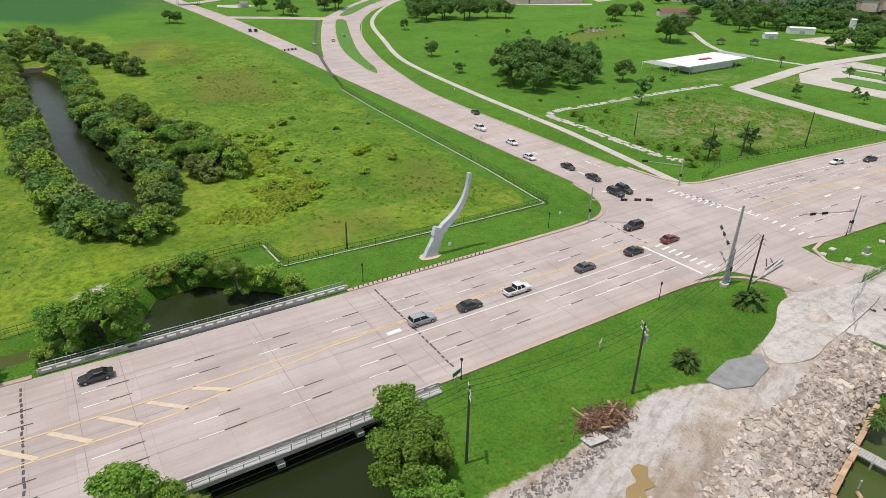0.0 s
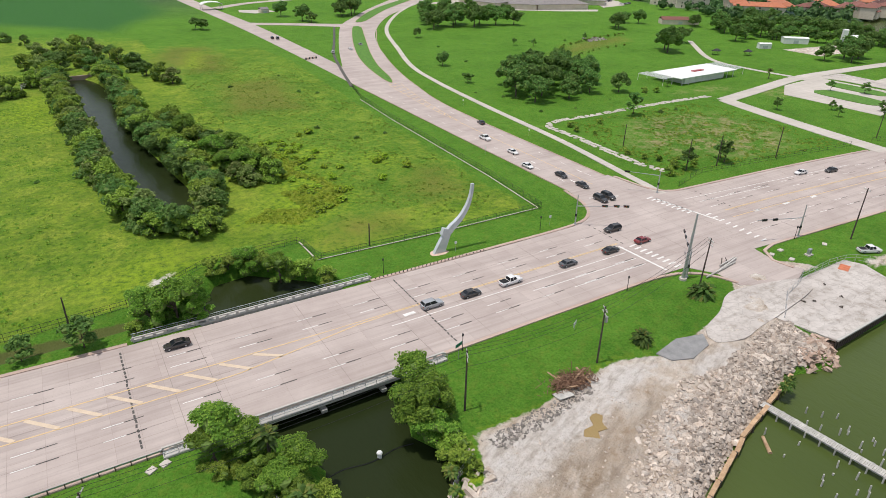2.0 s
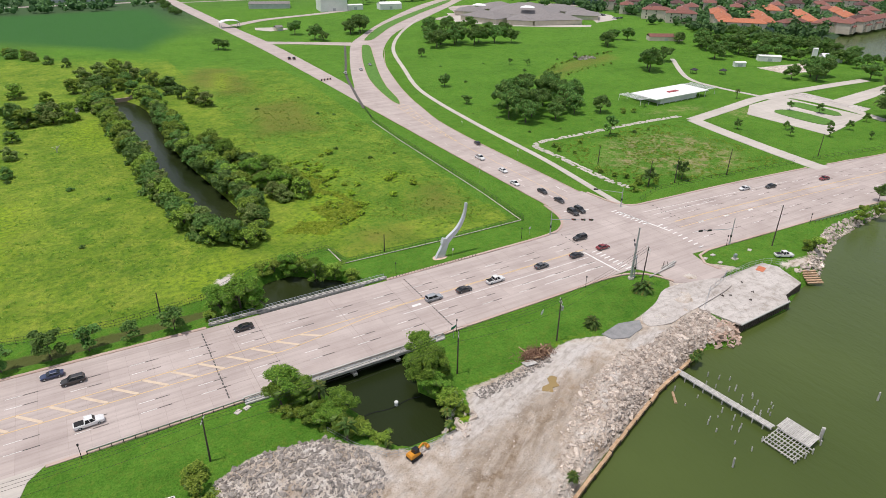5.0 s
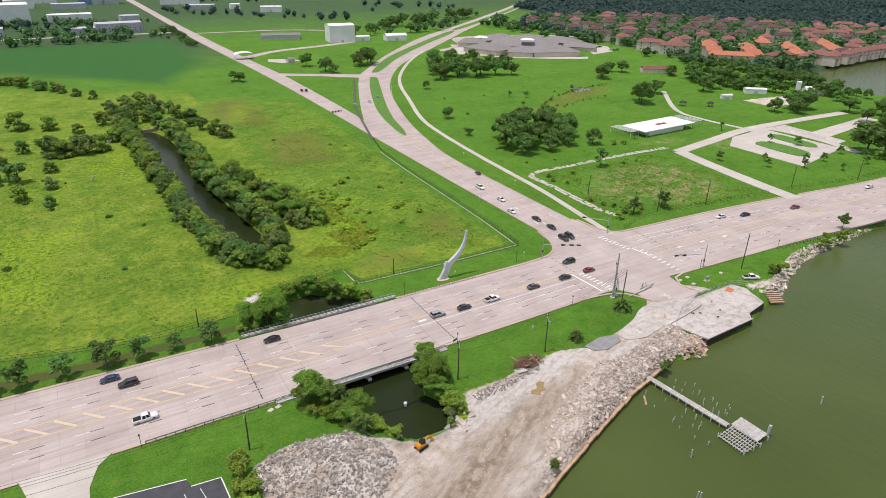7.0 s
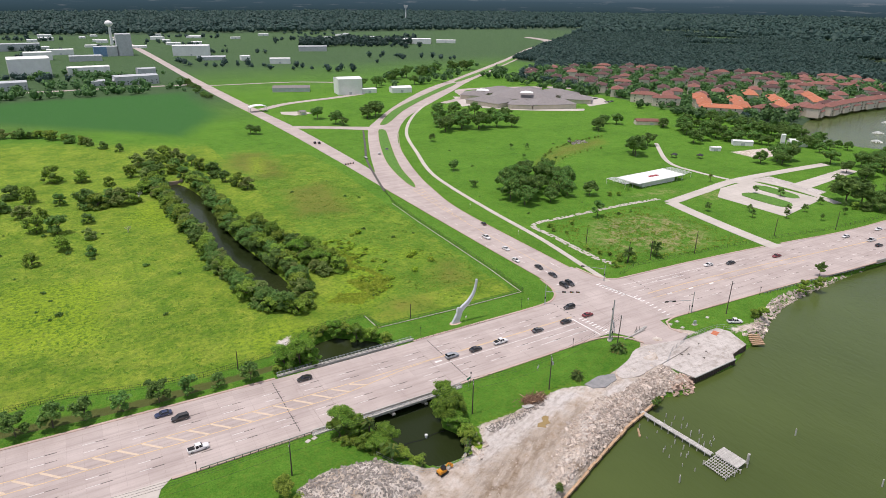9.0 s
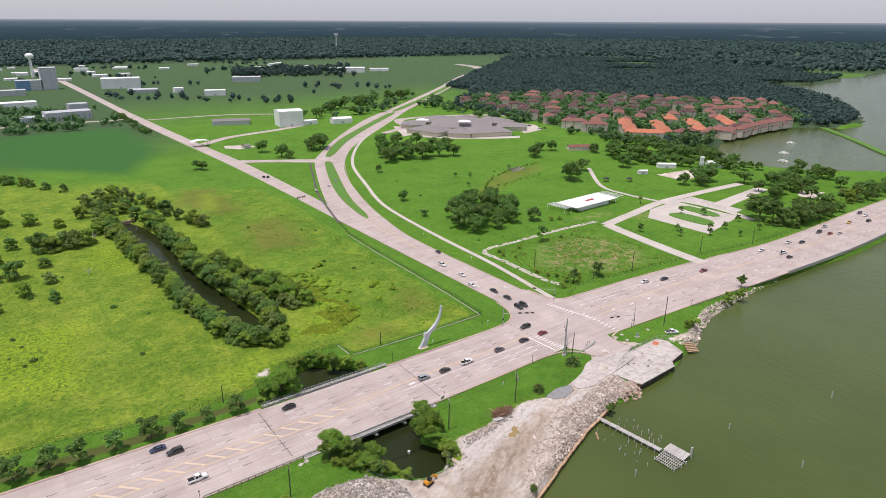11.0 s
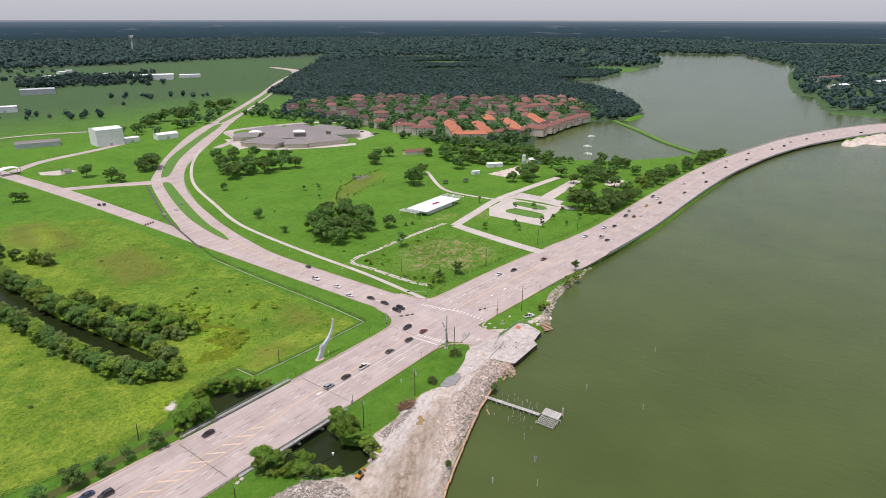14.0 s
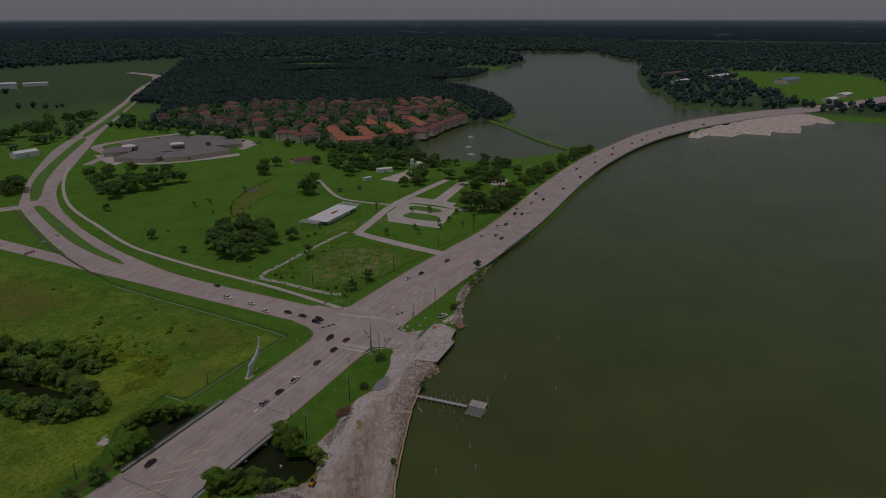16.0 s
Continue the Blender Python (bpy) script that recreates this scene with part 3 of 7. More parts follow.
def kerb(line, parent, w=0.55, h=0.16, side=1, name="kerb"):
    bm = bmesh.new()
    ribbon(bm, offset(line, 0.0), offset(line, side * w), h, 0.5)
    return part(name, bm, M_kerb, parent)


MAIN_N = [(-520, 6), (-300, 3), (-170, 0), (-100, -1.5), (-60, -1.6), (-2, -0.8), (44, 3), (90, 1), (138, -3), (212, -10), (340, -8), (420, -8), (487, -11), (600, -25), (714, -47),
          (856, -97), (997, -180), (1090, -250), (1250, -352), (1500, -480)]
MAIN_S = [(-520, -29), (-300, -32), (-170, -33), (-100, -32.5), (-60, -32), (-2, -31), (30, -33), (105, -36.5), (150, -40), (234, -43.5), (338, -41), (420, -41), (477, -44), (580, -56),
          (690, -82), (830, -138), (960, -215), (1060, -290), (1230, -392), (1480, -520)]
main_road, main_n, main_s = road("main_road", MAIN_N, MAIN_S, "wide pinkish concrete road with worn lane markings", n=420)

SIDE_W = [(12, -6), (12.5, 40), (12, 100), (12, 180), (14, 195), (25, 226), (46, 282), (80, 362), (104, 399), (160, 472), (256, 578), (356, 666), (589, 878), (780, 1064), (950, 1215), (1030, 1320), (1070, 1460)]
SIDE_E = [(33, -6), (31, 40), (31, 118), (38, 165), (46, 200), (58, 240), (72, 280), (97, 335), (140, 402), (200, 466), (282, 550), (370, 640), (606, 860), (800, 1046), (975, 1200), (1060, 1310), (1096, 1460)]
side_road, side_w, side_e = road("side_road", SIDE_W, SIDE_E, "curving pale concrete road with a grass median", z=0.012, n=330)
GATE_W = [(11.5, 170), (12, 257), (10.5, 405), (2, 656), (0, 884), (-6, 1359), (-20, 1900)]
GATE_E = [(21, 170), (24, 257), (25, 395), (20, 519), (14, 754), (12, 884), (8, 1359), (-4, 1900)]
gate_road, gate_w, gate_e = road("gate_road", GATE_W, GATE_E, "straight pale concrete access road to a gate", z=0.02, n=160)
link_road, _, _ = road("link_road", [(18, 414), (50, 396), (88, 373)], [(22, 398), (48, 384), (80, 360)], "short concrete link road across the grass", z=0.028, n=30)
shed_road, _, _ = road("shed_road", [(20, 520), (60, 548), (120, 566), (170, 585)], [(24, 508), (64, 538), (124, 556), (170, 573)], "pale lane leading to white sheds", z=0.02, n=30)
town_road, _, _ = road("town_road", [(215, 470), (262, 500), (300, 560), (420, 530), (455, 470)], [(222, 463), (270, 492), (306, 548), (412, 520), (447, 466)], "pale lane round the flat-roofed centre", z=0.016, n=50)
WALK = [(36, 4), (38, 20), (43, 60), (46, 110), (51, 165), (58, 205), (75, 255), (104, 332), (148, 405), (205, 478)]
wl = spline(WALK, 4)
sidewalk, _, _ = road("sidewalk", offset(wl, 1.4), offset(wl, -1.4), "pale concrete footpath beside the road", z=0.03, material=M_walk)
PARK = [(139, -6), (142, 20), (147, 52), (151, 72)]
pl = spline(PARK, 4)
park_drive, _, _ = road("park_drive", offset(pl, 4), offset(pl, -4), "pale concrete drive through the lawns", z=0.03, material=M_walk)
pl = spline([(150, 72), (188, 79), (228, 86), (280, 86), (330, 84)], 4)
park_lane, _, _ = road("park_lane", offset(pl, 3.6), offset(pl, -3.6), "pale concrete lane through the lawns", z=0.04, material=M_walk)
pl = spline([(226, 84), (243, 78), (246, 50), (240, 22)], 3)
lot_lane, _, _ = road("lot_lane", offset(pl, 3), offset(pl, -3), "pale lane round an old car park", z=0.02, material=M_walk)
pl = spline([(228, 90), (225, 115), (230, 145), (273, 197)], 4)
dirt_track, _, _ = road("dirt_track", offset(pl, 1.7), offset(pl, -1.7), "bare sandy track through the lawn", z=-0.01, material=M_walk)


# broken stone path: loose slabs along a line
def stone_path():
    r = random.Random(17)
    shapes = []
    for k in range(5):
        bm = bmesh.new()
        n = r.randint(5, 7)
        slab(bm, [(r.uniform(0.75, 1.1) * math.cos(6.283 * i / n + 0.2 * k), r.uniform(0.6, 0.9) * math.sin(6.283 * i / n + 0.2 * k)) for i in range(n)], 0.06, 0.3)
        me = bpy.data.meshes.new("stone")
        bm.to_mesh(me)
        bm.free()
        me.materials.append(M_walk)
        shapes.append(me)
    ob = new("stone_path")
    tagged(ob, "broken pale stone path through the grass", "path", kind="structure")
    l = spline([(150, 81), (120, 82), (80, 81), (53, 79), (51, 60), (50, 30), (52, 18)], 1.0)
    for p in resample(l, 112):
        for side in (-0.8, 0.8):
            if r.random() < 0.14:
                continue
            o = new("stone", r.choice(shapes))
            o.parent = ob
            o.matrix_basis = pose(p.x + r.uniform(-0.3, 0.3) + (side if p.y < 78 else 0), p.y + r.uniform(-0.3, 0.3) + (side if p.y >= 78 else 0), -0.07, r.uniform(-2, 2), r.uniform(-2, 2), r.uniform(0, 360))


stone_path()

# ---- kerbs, medians and markings ----
def stretch(line, x0, x1, axis_=0):
    return [p for p in line if x0 <= p[axis_] <= x1]


bank_n = spline([(-520, 6), (-300, 3), (-170, 0), (-112, -1.4)], 4)
kerb(bank_n, main_road, 0.9)
kerb(spline([(-62, -1.6), (-30, -1.3), (-4, -0.8), (5, 2), (10, 9), (12, 20)], 2), main_road, 0.9)
kerb(spline([(12.5, 20), (12, 100), (12, 180)], 4), side_road, 0.4)
kerb(spline([(33, 22), (35, 9), (40, 4), (50, 3), (90, 1), (134, -2.6)], 2), main_road, 0.9)
kerb(spline([(146, -4), (212, -10), (340, -8), (420, -8), (487, -11)], 4), main_road, 0.7)
kerb(spline([(-520, -29), (-300, -32), (-170, -33), (-166, -33)], 4), main_road, 0.8, side=-1)
kerb(spline([(-148, -33), (-120, -32.8), (-110, -32.6)], 3), main_road, 0.8, side=-1)
kerb(spline([(-70, -32.2), (-30, -31.5), (-4, -31.2), (6, -35), (10, -42)], 3), main_road, 0.8, side=-1)
kerb(spline([(27, -44), (26, -39), (29, -34.5), (34, -33.2), (70, -34.8), (105, -36.5), (150, -40), (234, -43.5)], 3), main_road, 0.8, side=-1)
kerb(spline([(31, 24), (31, 118), (38, 165), (46, 200), (58, 240), (72, 280), (97, 335)], 4), side_road, 0.4, side=-1)


def median(outline, label):
    pts = ring(outline, 3)
    bm = bmesh.new()
    slab(bm, pts, 0.15, 0.3)
    ob = tagged(link_mesh("median", bm, M_kerb), label, "median", kind="structure")
    cx, cy = sum(p.x for p in pts) / len(pts), sum(p.y for p in pts) / len(pts)
    inner = []
    for i, p in enumerate(pts):
        t = pts[(i + 1) % len(pts)] - pts[i - 1]
        nrm = Vector((-t.y, t.x, 0)).normalized() * 0.5
        inner.append(p + nrm)
    bm = bmesh.new()
    slab(bm, inner, 0.22, 0.2)
    part("grass", bm, M_lawn, ob)
    return ob


M_lawn = rough_mat("lawn", (0.050, 0.140, 0.014), (0.115, 0.260, 0.028), 0.6)
median([(30, 173), (35, 185), (43, 217), (57, 258), (77, 310), (93, 352), (90, 358), (85, 352), (64, 303), (45, 252), (35, 216), (29, 182)], "long narrow grass median with concrete kerb")
median([(101, 377), (112, 384), (160, 445), (230, 518), (320, 605), (313, 612), (222, 526), (150, 452), (104, 388)], "long narrow grass median with concrete kerb")
median([(345, 632), (450, 722), (590, 850), (700, 958), (692, 964), (582, 858), (442, 730), (338, 638)], "long narrow grass median with concrete kerb")


def strip(bm, p, q, w, z=0.03):
    p, q = Vector((p[0], p[1], z)), Vector((q[0], q[1], z))
    bar(bm, p, q, w, 0.012)


def main_y(x, f):
    """y on the main road at x, f = 0 at the north edge to 1 at the south edge."""
    def at(line):
        for p, q in zip(line, line[1:]):
            if p.x <= x <= q.x:
                return p.y + (q.y - p.y) * (x - p.x) / max(q.x - p.x, 1e-6)
        return line[-1].y
    return at(main_n) * (1 - f) + at(main_s) * f


white, black, yellow, worn = bmesh.new(), bmesh.new(), bmesh.new(), bmesh.new()
for f in (0.235, 0.345, 0.70, 0.805):
    for i in range(-38, 75):
        x = -94 + 6.1 * 2 * i
        if -4 < x + 3 < 42 or x < -500:
            continue
        y0, y1, y2 = main_y(x, f), main_y(x + 3.2, f), main_y(x + 6.2, f)
        strip(white, (x, y0), (x + 3.2, y1), 0.18)
        strip(black, (x + 3.3, y1), (x + 6.2, y2), 0.18)
for x in range(-480, 800, 6):          # yellow lines on both sides of the middle
    wide = 0.5 if x > -70 else 0.5 + min(4.4, (-70 - x) * 0.16)
    wide2 = 0.5 if x + 6 > -70 else 0.5 + min(4.4, (-76 - x) * 0.16)
    if -2 < x + 3 < 40:
        continue
    f0 = 0.44
    y0, y1 = main_y(x, f0), main_y(x + 6, f0)
    for dy in ((0,) if x < -70 else (0, -0.35)):
        strip(yellow, (x, y0 + dy), (x + 6, y1 + dy), 0.2 if x > -80 else 0.28)
    if x <= -70:
        strip(yellow, (x, y0 - wide), (x + 6, y1 - wide2), 0.28)
for i in range(40):                    # hatching
    x = -89 - 6.05 * i
    wdt = 0.5 + min(4.4, (-70 - x) * 0.16)
    y = main_y(x, 0.44)
    strip(worn, (x - 3.4, y - 0.2), (x + 1.2, y - wdt + 0.2), 0.75)
for x in range(40, 132, 6):
    strip(yellow, (x, main_y(x, 0.56)), (x + 6, main_y(x + 6, 0.56)), 0.25)
strip(white, (-66, -19.6), (-2, -18.9), 0.22)
strip(white, (-30, -22.6), (-2, -22.3), 0.2)
strip(white, (-24, -25.6), (-2, -25.4), 0.2)
strip(white, (-1, -15.5), (0, -30), 0.6)
strip(white, (38, -2), (112, -8), 0.2)
strip(white, (42, -5.5), (70, -7.6), 0.2)
strip(white, (31, 2.4), (34.5, -17), 0.6)
for i in range(9):                     # crossings
    f = i / 8
    x, y = 2.4 + 1.6 * f, -17 - 13 * f
    strip(white, (x - 1.2, y), (x + 1.2, y + 0.2), 0.55)
    x, y = 30 + 2 * f, 3.5 - 13 * f
    strip(white, (x - 1.3, y), (x + 1.3, y + 0.2), 0.55)
    x, y = 35.5 - 1 * f, -13 - 18 * f
    strip(white, (x - 1.1, y), (x + 1.1, y + 0.2), 0.5)
strip(white, (14, 12), (23, 9), 0.5)
for x, y in ((-61, -17.4), (-47, -17.2), (62, -18.6), (74, -19.4), (50, -17.8)):
    strip(white, (x - 1.2, y), (x + 1.4, y + 0.1), 0.9)
for k, (x, y) in enumerate(((19, 24), (19, 44), (27, 30))):
    strip(white, (x, y), (x, y + 2.5), 0.4)
for y in range(26, 170, 12):
    strip(white, (16.4, y), (16.4, y + 3), 0.16)
    strip(white, (27.2, y), (27.2, y + 3), 0.16)
for y in range(20, 96, 6):
    strip(yellow, (22.6, y), (22.4, y + 6), 0.25)
for i in range(15):                    # hatching ahead of the grass median
    y = 100 + 5 * i
    w = 0.3 + 3.0 * i / 14
    x = 23.0 + 0.007 * (y - 100) ** 1.62
    strip(yellow, (x - w, y), (x + w, y + 2.2), 0.35)
    if i:
        strip(yellow, (px - pw, y - 5), (x - w, y), 0.2)
        strip(yellow, (px + pw, y - 5), (x + w, y), 0.2)
    px, pw = x, w
part("white_markings", white, M_white, main_road)
part("black_markings", black, M_black, main_road)
part("yellow_markings", yellow, M_yellow, main_road)
part("hatched_markings", worn, M_worn, main_road)
joints = bmesh.new()
for x in (-107, -100.5, -80, -63.5):
    strip(joints, (x, main_y(x, 0.03)), (x + 0.3, main_y(x, 0.97)), 0.10, 0.02)
for x in range(-500, 560, 9):
    if not -110 < x < -60:
        strip(joints, (x, main_y(x, 0.03)), (x, main_y(x, 0.97)), 0.035, 0.018)
for f in (0.235, 0.55, 0.805):
    for x in range(-500, 560, 10):
        strip(joints, (x, main_y(x, f) + 0.15), (x + 10, main_y(x + 10, f) + 0.15), 0.03, 0.018)
part("slab_joints", joints, plain("joint_filler", (0.30, 0.255, 0.23), 0.9), main_road)
tar = bmesh.new()
for x, n in ((-113.5, 22), (-57.5, 22), (1, 7), (46, 8)):
    for i in range(n):
        y = main_y(x, 0.05 + (0.9 if n > 10 else 0.45) * (i + 0.15 * random.random()) / n)
        strip(tar, (x, y), (x + random.uniform(-0.1, 0.1), y - 0.75 - 0.3 * random.random()), 0.32, 0.024)
part("tar_patches", tar, M_black, main_road)

# driveway, parking and worn pads
bm = bmesh.new()
slab(bm, [(-166, -33), (-148, -33), (-151, -36), (-153, -42), (-154, -75), (-164, -75), (-164, -40)], 0.0, 0.2)
tagged(link_mesh("driveway_pavement", bm, M_walk), "pale concrete driveway between lawns", "driveway", kind="structure")
bm = bmesh.new()
slab(bm, [(-153, -47), (-135, -49.5), (-134.5, -52), (-128.5, -52.5), (-127, -80), (-153, -80)], 0.02, 0.2)
lot_ob = tagged(link_mesh("car_park_pavement", bm, M_asphalt), "dark asphalt car park with white bay lines", "car park", kind="structure")
bm = bmesh.new()
for i in range(6):
    strip(bm, (-149 + 3.2 * i, -53.5), (-148 + 3.2 * i, -59), 0.12, 0.035)
for p, q in (((-153, -47), (-135, -49.5)), ((-134.5, -52), (-128.5, -52.5)), ((-128.5, -52.5), (-127, -80))):
    strip(bm, p, q, 0.25, 0.06)
part("bay_lines", bm, M_white, lot_ob)
bm = bmesh.new()
slab(bm, [(3, -28), (29, -28), (26.5, -40), (29, -45.5), (24, -47.5), (15, -46), (9, -43), (9, -37)], 0.006, 0.3)
tagged(link_mesh("apron_pavement", bm, M_road), "worn concrete apron leading off the junction", "pavement", kind="structure")
bm = bmesh.new()
slab(bm, ring([(4, -44), (14, -45), (24, -48), (22, -52), (6, -55), (-2, -56), (-8, -57), (-14, -55), (-12, -51), (-4, -48)], 2), 0.03, 0.3)
tagged(link_mesh("yard_pavement", bm, M_yard), "cracked grey concrete yard strewn with grit", "pavement", kind="structure")
for name_, poly in (("corner_pavement", [(-4, -3), (12.6, -3), (12.6, 21), (11, 12), (8, 6), (4.5, 2), (-3, -0.9)]), ("corner_pavement", [(30.5, -3), (50, -3), (50, 2.6), (42, 3.4), (37, 6), (34, 12), (32.6, 24), (30.5, 24)])):
    bm = bmesh.new()
    slab(bm, poly, 0.02, 0.3)
    tagged(link_mesh(name_, bm, M_road), "rounded concrete corner of the road junction", "pavement", kind="structure")
bm = bmesh.new()
slab(bm, [(-27, -52), (-20, -50.5), (-14, -52), (-16, -55), (-22, -56.5), (-26, -55)], 0.06, 0.3)
tagged(link_mesh("tar_pavement", bm, rough_mat("old_tar", (0.20, 0.20, 0.20), (0.30, 0.295, 0.29), 0.6)), "leftover patch of grey asphalt", "pavement", kind="structure")
for poly, lab in (([(204, 78), (238, 82), (240, 32), (188, 22), (186, 66)], "old pale car park broken by grass islands"),
                  ([(255, 62), (330, 70), (330, 60), (255, 50)], "old pale car park strip beside a lawn"), ([(37, 492), (60, 484), (64, 470), (44, 464), (34, 478)], "rounded pale paved yard beside a lane")):
    bm = bmesh.new()
    slab(bm, poly, 0.0, 0.2)
    tagged(link_mesh("old_car_park_pavement", bm, M_walk), lab, "car park", kind="structure")


M_puddle = make_water("muddy_water", (0.24, 0.16, 0.055), (0.36, 0.26, 0.12), 1.2, 0.3)
for poly in ([(-53.5, -62.2), (-52.2, -60.6), (-50.4, -60.6), (-49.6, -58.9), (-48.0, -58.6), (-47.4, -59.6), (-48.6, -60.8), (-48.9, -62.3), (-50.6, -62.0), (-51.4, -63.4), (-52.6, -62.9)],):
    bm = bmesh.new()
    slab(bm, ring(poly, 0.6), -0.2, 0.5)
    tagged(link_mesh("puddle_water", bm, M_puddle), "shallow ochre puddle on bare pale soil", "puddle", kind="structure")


for outline in ([(203, 61), (214, 59), (214, 36), (203, 34)], [(225, 68), (234, 67), (233, 44), (225, 42)]):
    median(outline, "grass island with a few thin trees in an old car park")
bm = bmesh.new()
slab(bm, [(244, 83), (260, 82), (258, 40), (244, 38)], -0.01, 0.2)
tagged(link_mesh("gravel_pavement", bm, M_yard), "grey gravel strip beside the old car park", "pavement", kind="structure")


# ---- bridge ----
def bridge():
    ob = thing("road_bridge", "low concrete road bridge with open parapets over a canal", "bridge")
    bm = bmesh.new()
    box(bm, -109, -34.0, -0.8, -63, -1.0, -0.36)
    part("deck", bm, M_deck, ob)
    for y in (-32.5, -28, -22, -16, -10, -3.4):
        bm = bmesh.new()
        box(bm, -108, y - 0.3, -1.35, -64, y + 0.3, -0.8)
        part("girder", bm, M_deck, ob)
    for y, s in ((-33.2, -1), (-0.6, 1)):
        bm = bmesh.new()
        box(bm, -111, min(y, y + s * 1.4), -0.5, -62, max(y, y + s * 1.4), 0.16)
        part("footway", bm, M_deck, ob)
        p = part("parapet", bmesh_parapet(y, -111, -62), M_deck, ob)
        bm = bmesh.new()
        beam(bm, (-111, y + s * 1.25, 1.05), (-62, y + s * 1.25, 1.05), 0.06)
        beam(bm, (-111, y + s * 1.25, 0.65), (-62, y + s * 1.25, 0.65), 0.04)
        for i in range(25):
            beam(bm, (-110.8 + 2.03 * i, y + s * 1.25, 0.1), (-110.8 + 2.03 * i, y + s * 1.25, 1.05), 0.05)
        part("handrail", bm, M_steel, ob)
    for x in (-98, -86, -75):
        for y in (-32, -22, -12, -3):
            bm = bmesh.new()
            beam(bm, (x, y, -7), (x, y, -1.8), 0.4, n=12)
            part("pier", bm, M_deck, ob)
        bm = bmesh.new()
        box(bm, x - 0.5, -34.8, -1.9, x + 0.5, -0.5, -1.3)
        part("cap_beam", bm, M_deck, ob)
    for x in (-109, -64.5):
        bm = bmesh.new()
        box(bm, x, -34.6, -7, x + 1.5, -0.4, -0.4)
        part("abutment", bm, M_deck, ob)


def bmesh_parapet(y, x0, x1):
    bm = bmesh.new()
    n = int((x1 - x0) / 1.9)
    step = (x1 - x0) / n
    box(bm, x0, y - 0.16, 0.78, x1, y + 0.16, 1.0)
    box(bm, x0, y - 0.14, 0.0, x1, y + 0.14, 0.28)
    for i in range(n + 1):
        x = x0 + i * step
        box(bm, x - 0.28, y - 0.13, 0.28, x + 0.28, y + 0.13, 0.78)
    return bm


bridge()


# ---- fences and rails ----
def fence(name, pts, label, h=1.8, gap=3.0, material=None, rails=3, pickets=0.0, r=0.045, base=0.0):
    line = spline(pts, 500)
    d = sum((q - p).length for p, q in zip(line, line[1:]))
    pts_ = resample(line, max(2, int(d / gap)))
    ob = thing(name, label, "fence")
    material = material or M_dark
    for p in pts_[:290]:
        me = POSTS.get((h, r, material.name))
        if me is None:
            bm = bmesh.new()
            beam(bm, (0, 0, -0.4), (0, 0, h + 0.05), r, n=6)
            q = part("post", bm, material, ob)
            POSTS[(h, r, material.name)] = q.data
        else:
            q = new("post", me)
            q.parent = ob
        q.location = (p.x, p.y, base)
    for k in range(rails):
        bm = bmesh.new()
        z = base + 0.15 + (h - 0.15) * k / max(1, rails - 1)
        rail_bar(bm, [Vector((p.x, p.y, z)) for p in pts_], 0.05, 0.06)
        part("rail", bm, material, ob)
    if pickets:
        bm = bmesh.new()
        for p, q in zip(pts_, pts_[1:]):
            n = int((q - p).length / pickets)
            for i in range(1, n):
                c = p.lerp(q, i / n)
                box(bm, c.x - 0.014, c.y - 0.014, base + 0.1, c.x + 0.014, c.y + 0.014, base + h)
        tagged(part("pickets", bm, material, ob), kind="stuff")
    return ob


POSTS = {}
fence("field_fence", [(-300, 26), (-171, 19), (-148, 13), (-131, 11), (-109, 13), (-92, 24)], "dark wire fence along the field edge", pickets=0.6)
fence("field_fence", [(-92, 24), (-69.5, 24.5), (-68.5, 13.5), (-36, 12.5), (-3, 13)], "dark metal picket fence stepping round the lawn", pickets=0.5)
fence("field_fence", [(-3, 13), (-1, 41), (0, 76), (1, 114), (3, 150), (9, 175)], "dark metal picket fence beside the road", pickets=0.6)
fence("lot_fence", [(45, 6), (60, 11), (97, 7.5), (134, 4)], "thin wire fence along overgrown lots", h=1.6, gap=4)
fence("lot_fence", [(146, 3), (191, -4), (240, -6)], "thin wire fence along a lawn", h=1.6, gap=4)
bm = bmesh.new()
for line in ([(-69.5, 25.2), (-69, 14), (-36, 13.2), (-3.6, 13.6)], [(-3.6, 13.6), (-1.6, 41), (-0.6, 76), (0.4, 114), (2.4, 150)]):
    l = spline(line, 500)
    for p, q in zip(l, l[1:]):
        bar(bm, (p.x, p.y, 0.0), (q.x, q.y, 0.0), 0.28, 0.14)
tagged(link_mesh("fence_footing_trim", bm, M_walk), "pale concrete strip under the field fence", "trim", kind="structure")
pl = spline([(9, 175), (20, 215), (33, 258), (50, 300), (75, 362)], 4)
bm = bmesh.new()
ribbon(bm, offset(pl, 0.8), offset(pl, -0.8), 0.045, 0.2)
tagged(link_mesh("drain_trim", bm, rough_mat("drain", (0.05, 0.05, 0.045), (0.13, 0.12, 0.10), 0.5)), "dark drain strip crossing the gate road", "drain", kind="structure")


def guard_rail(pts, label):
    line = spline(pts, 500)
    pts_ = resample(line, max(2, int(sum((q - p).length for p, q in zip(line, line[1:])) / 1.9)))
    ob = thing("guard_rail", label, "guard rail")
    bm = bmesh.new()
    rail_bar(bm, [Vector((p.x, p.y, 0.65)) for p in pts_], 0.08, 0.3)
    part("beam", bm, M_steel, ob)
    for p in pts_:
        bm = bmesh.new()
        box(bm, p.x - 0.08, p.y - 0.18, -0.3, p.x + 0.08, p.y - 0.04, 0.75)
        part("post", bm, M_wood, ob)


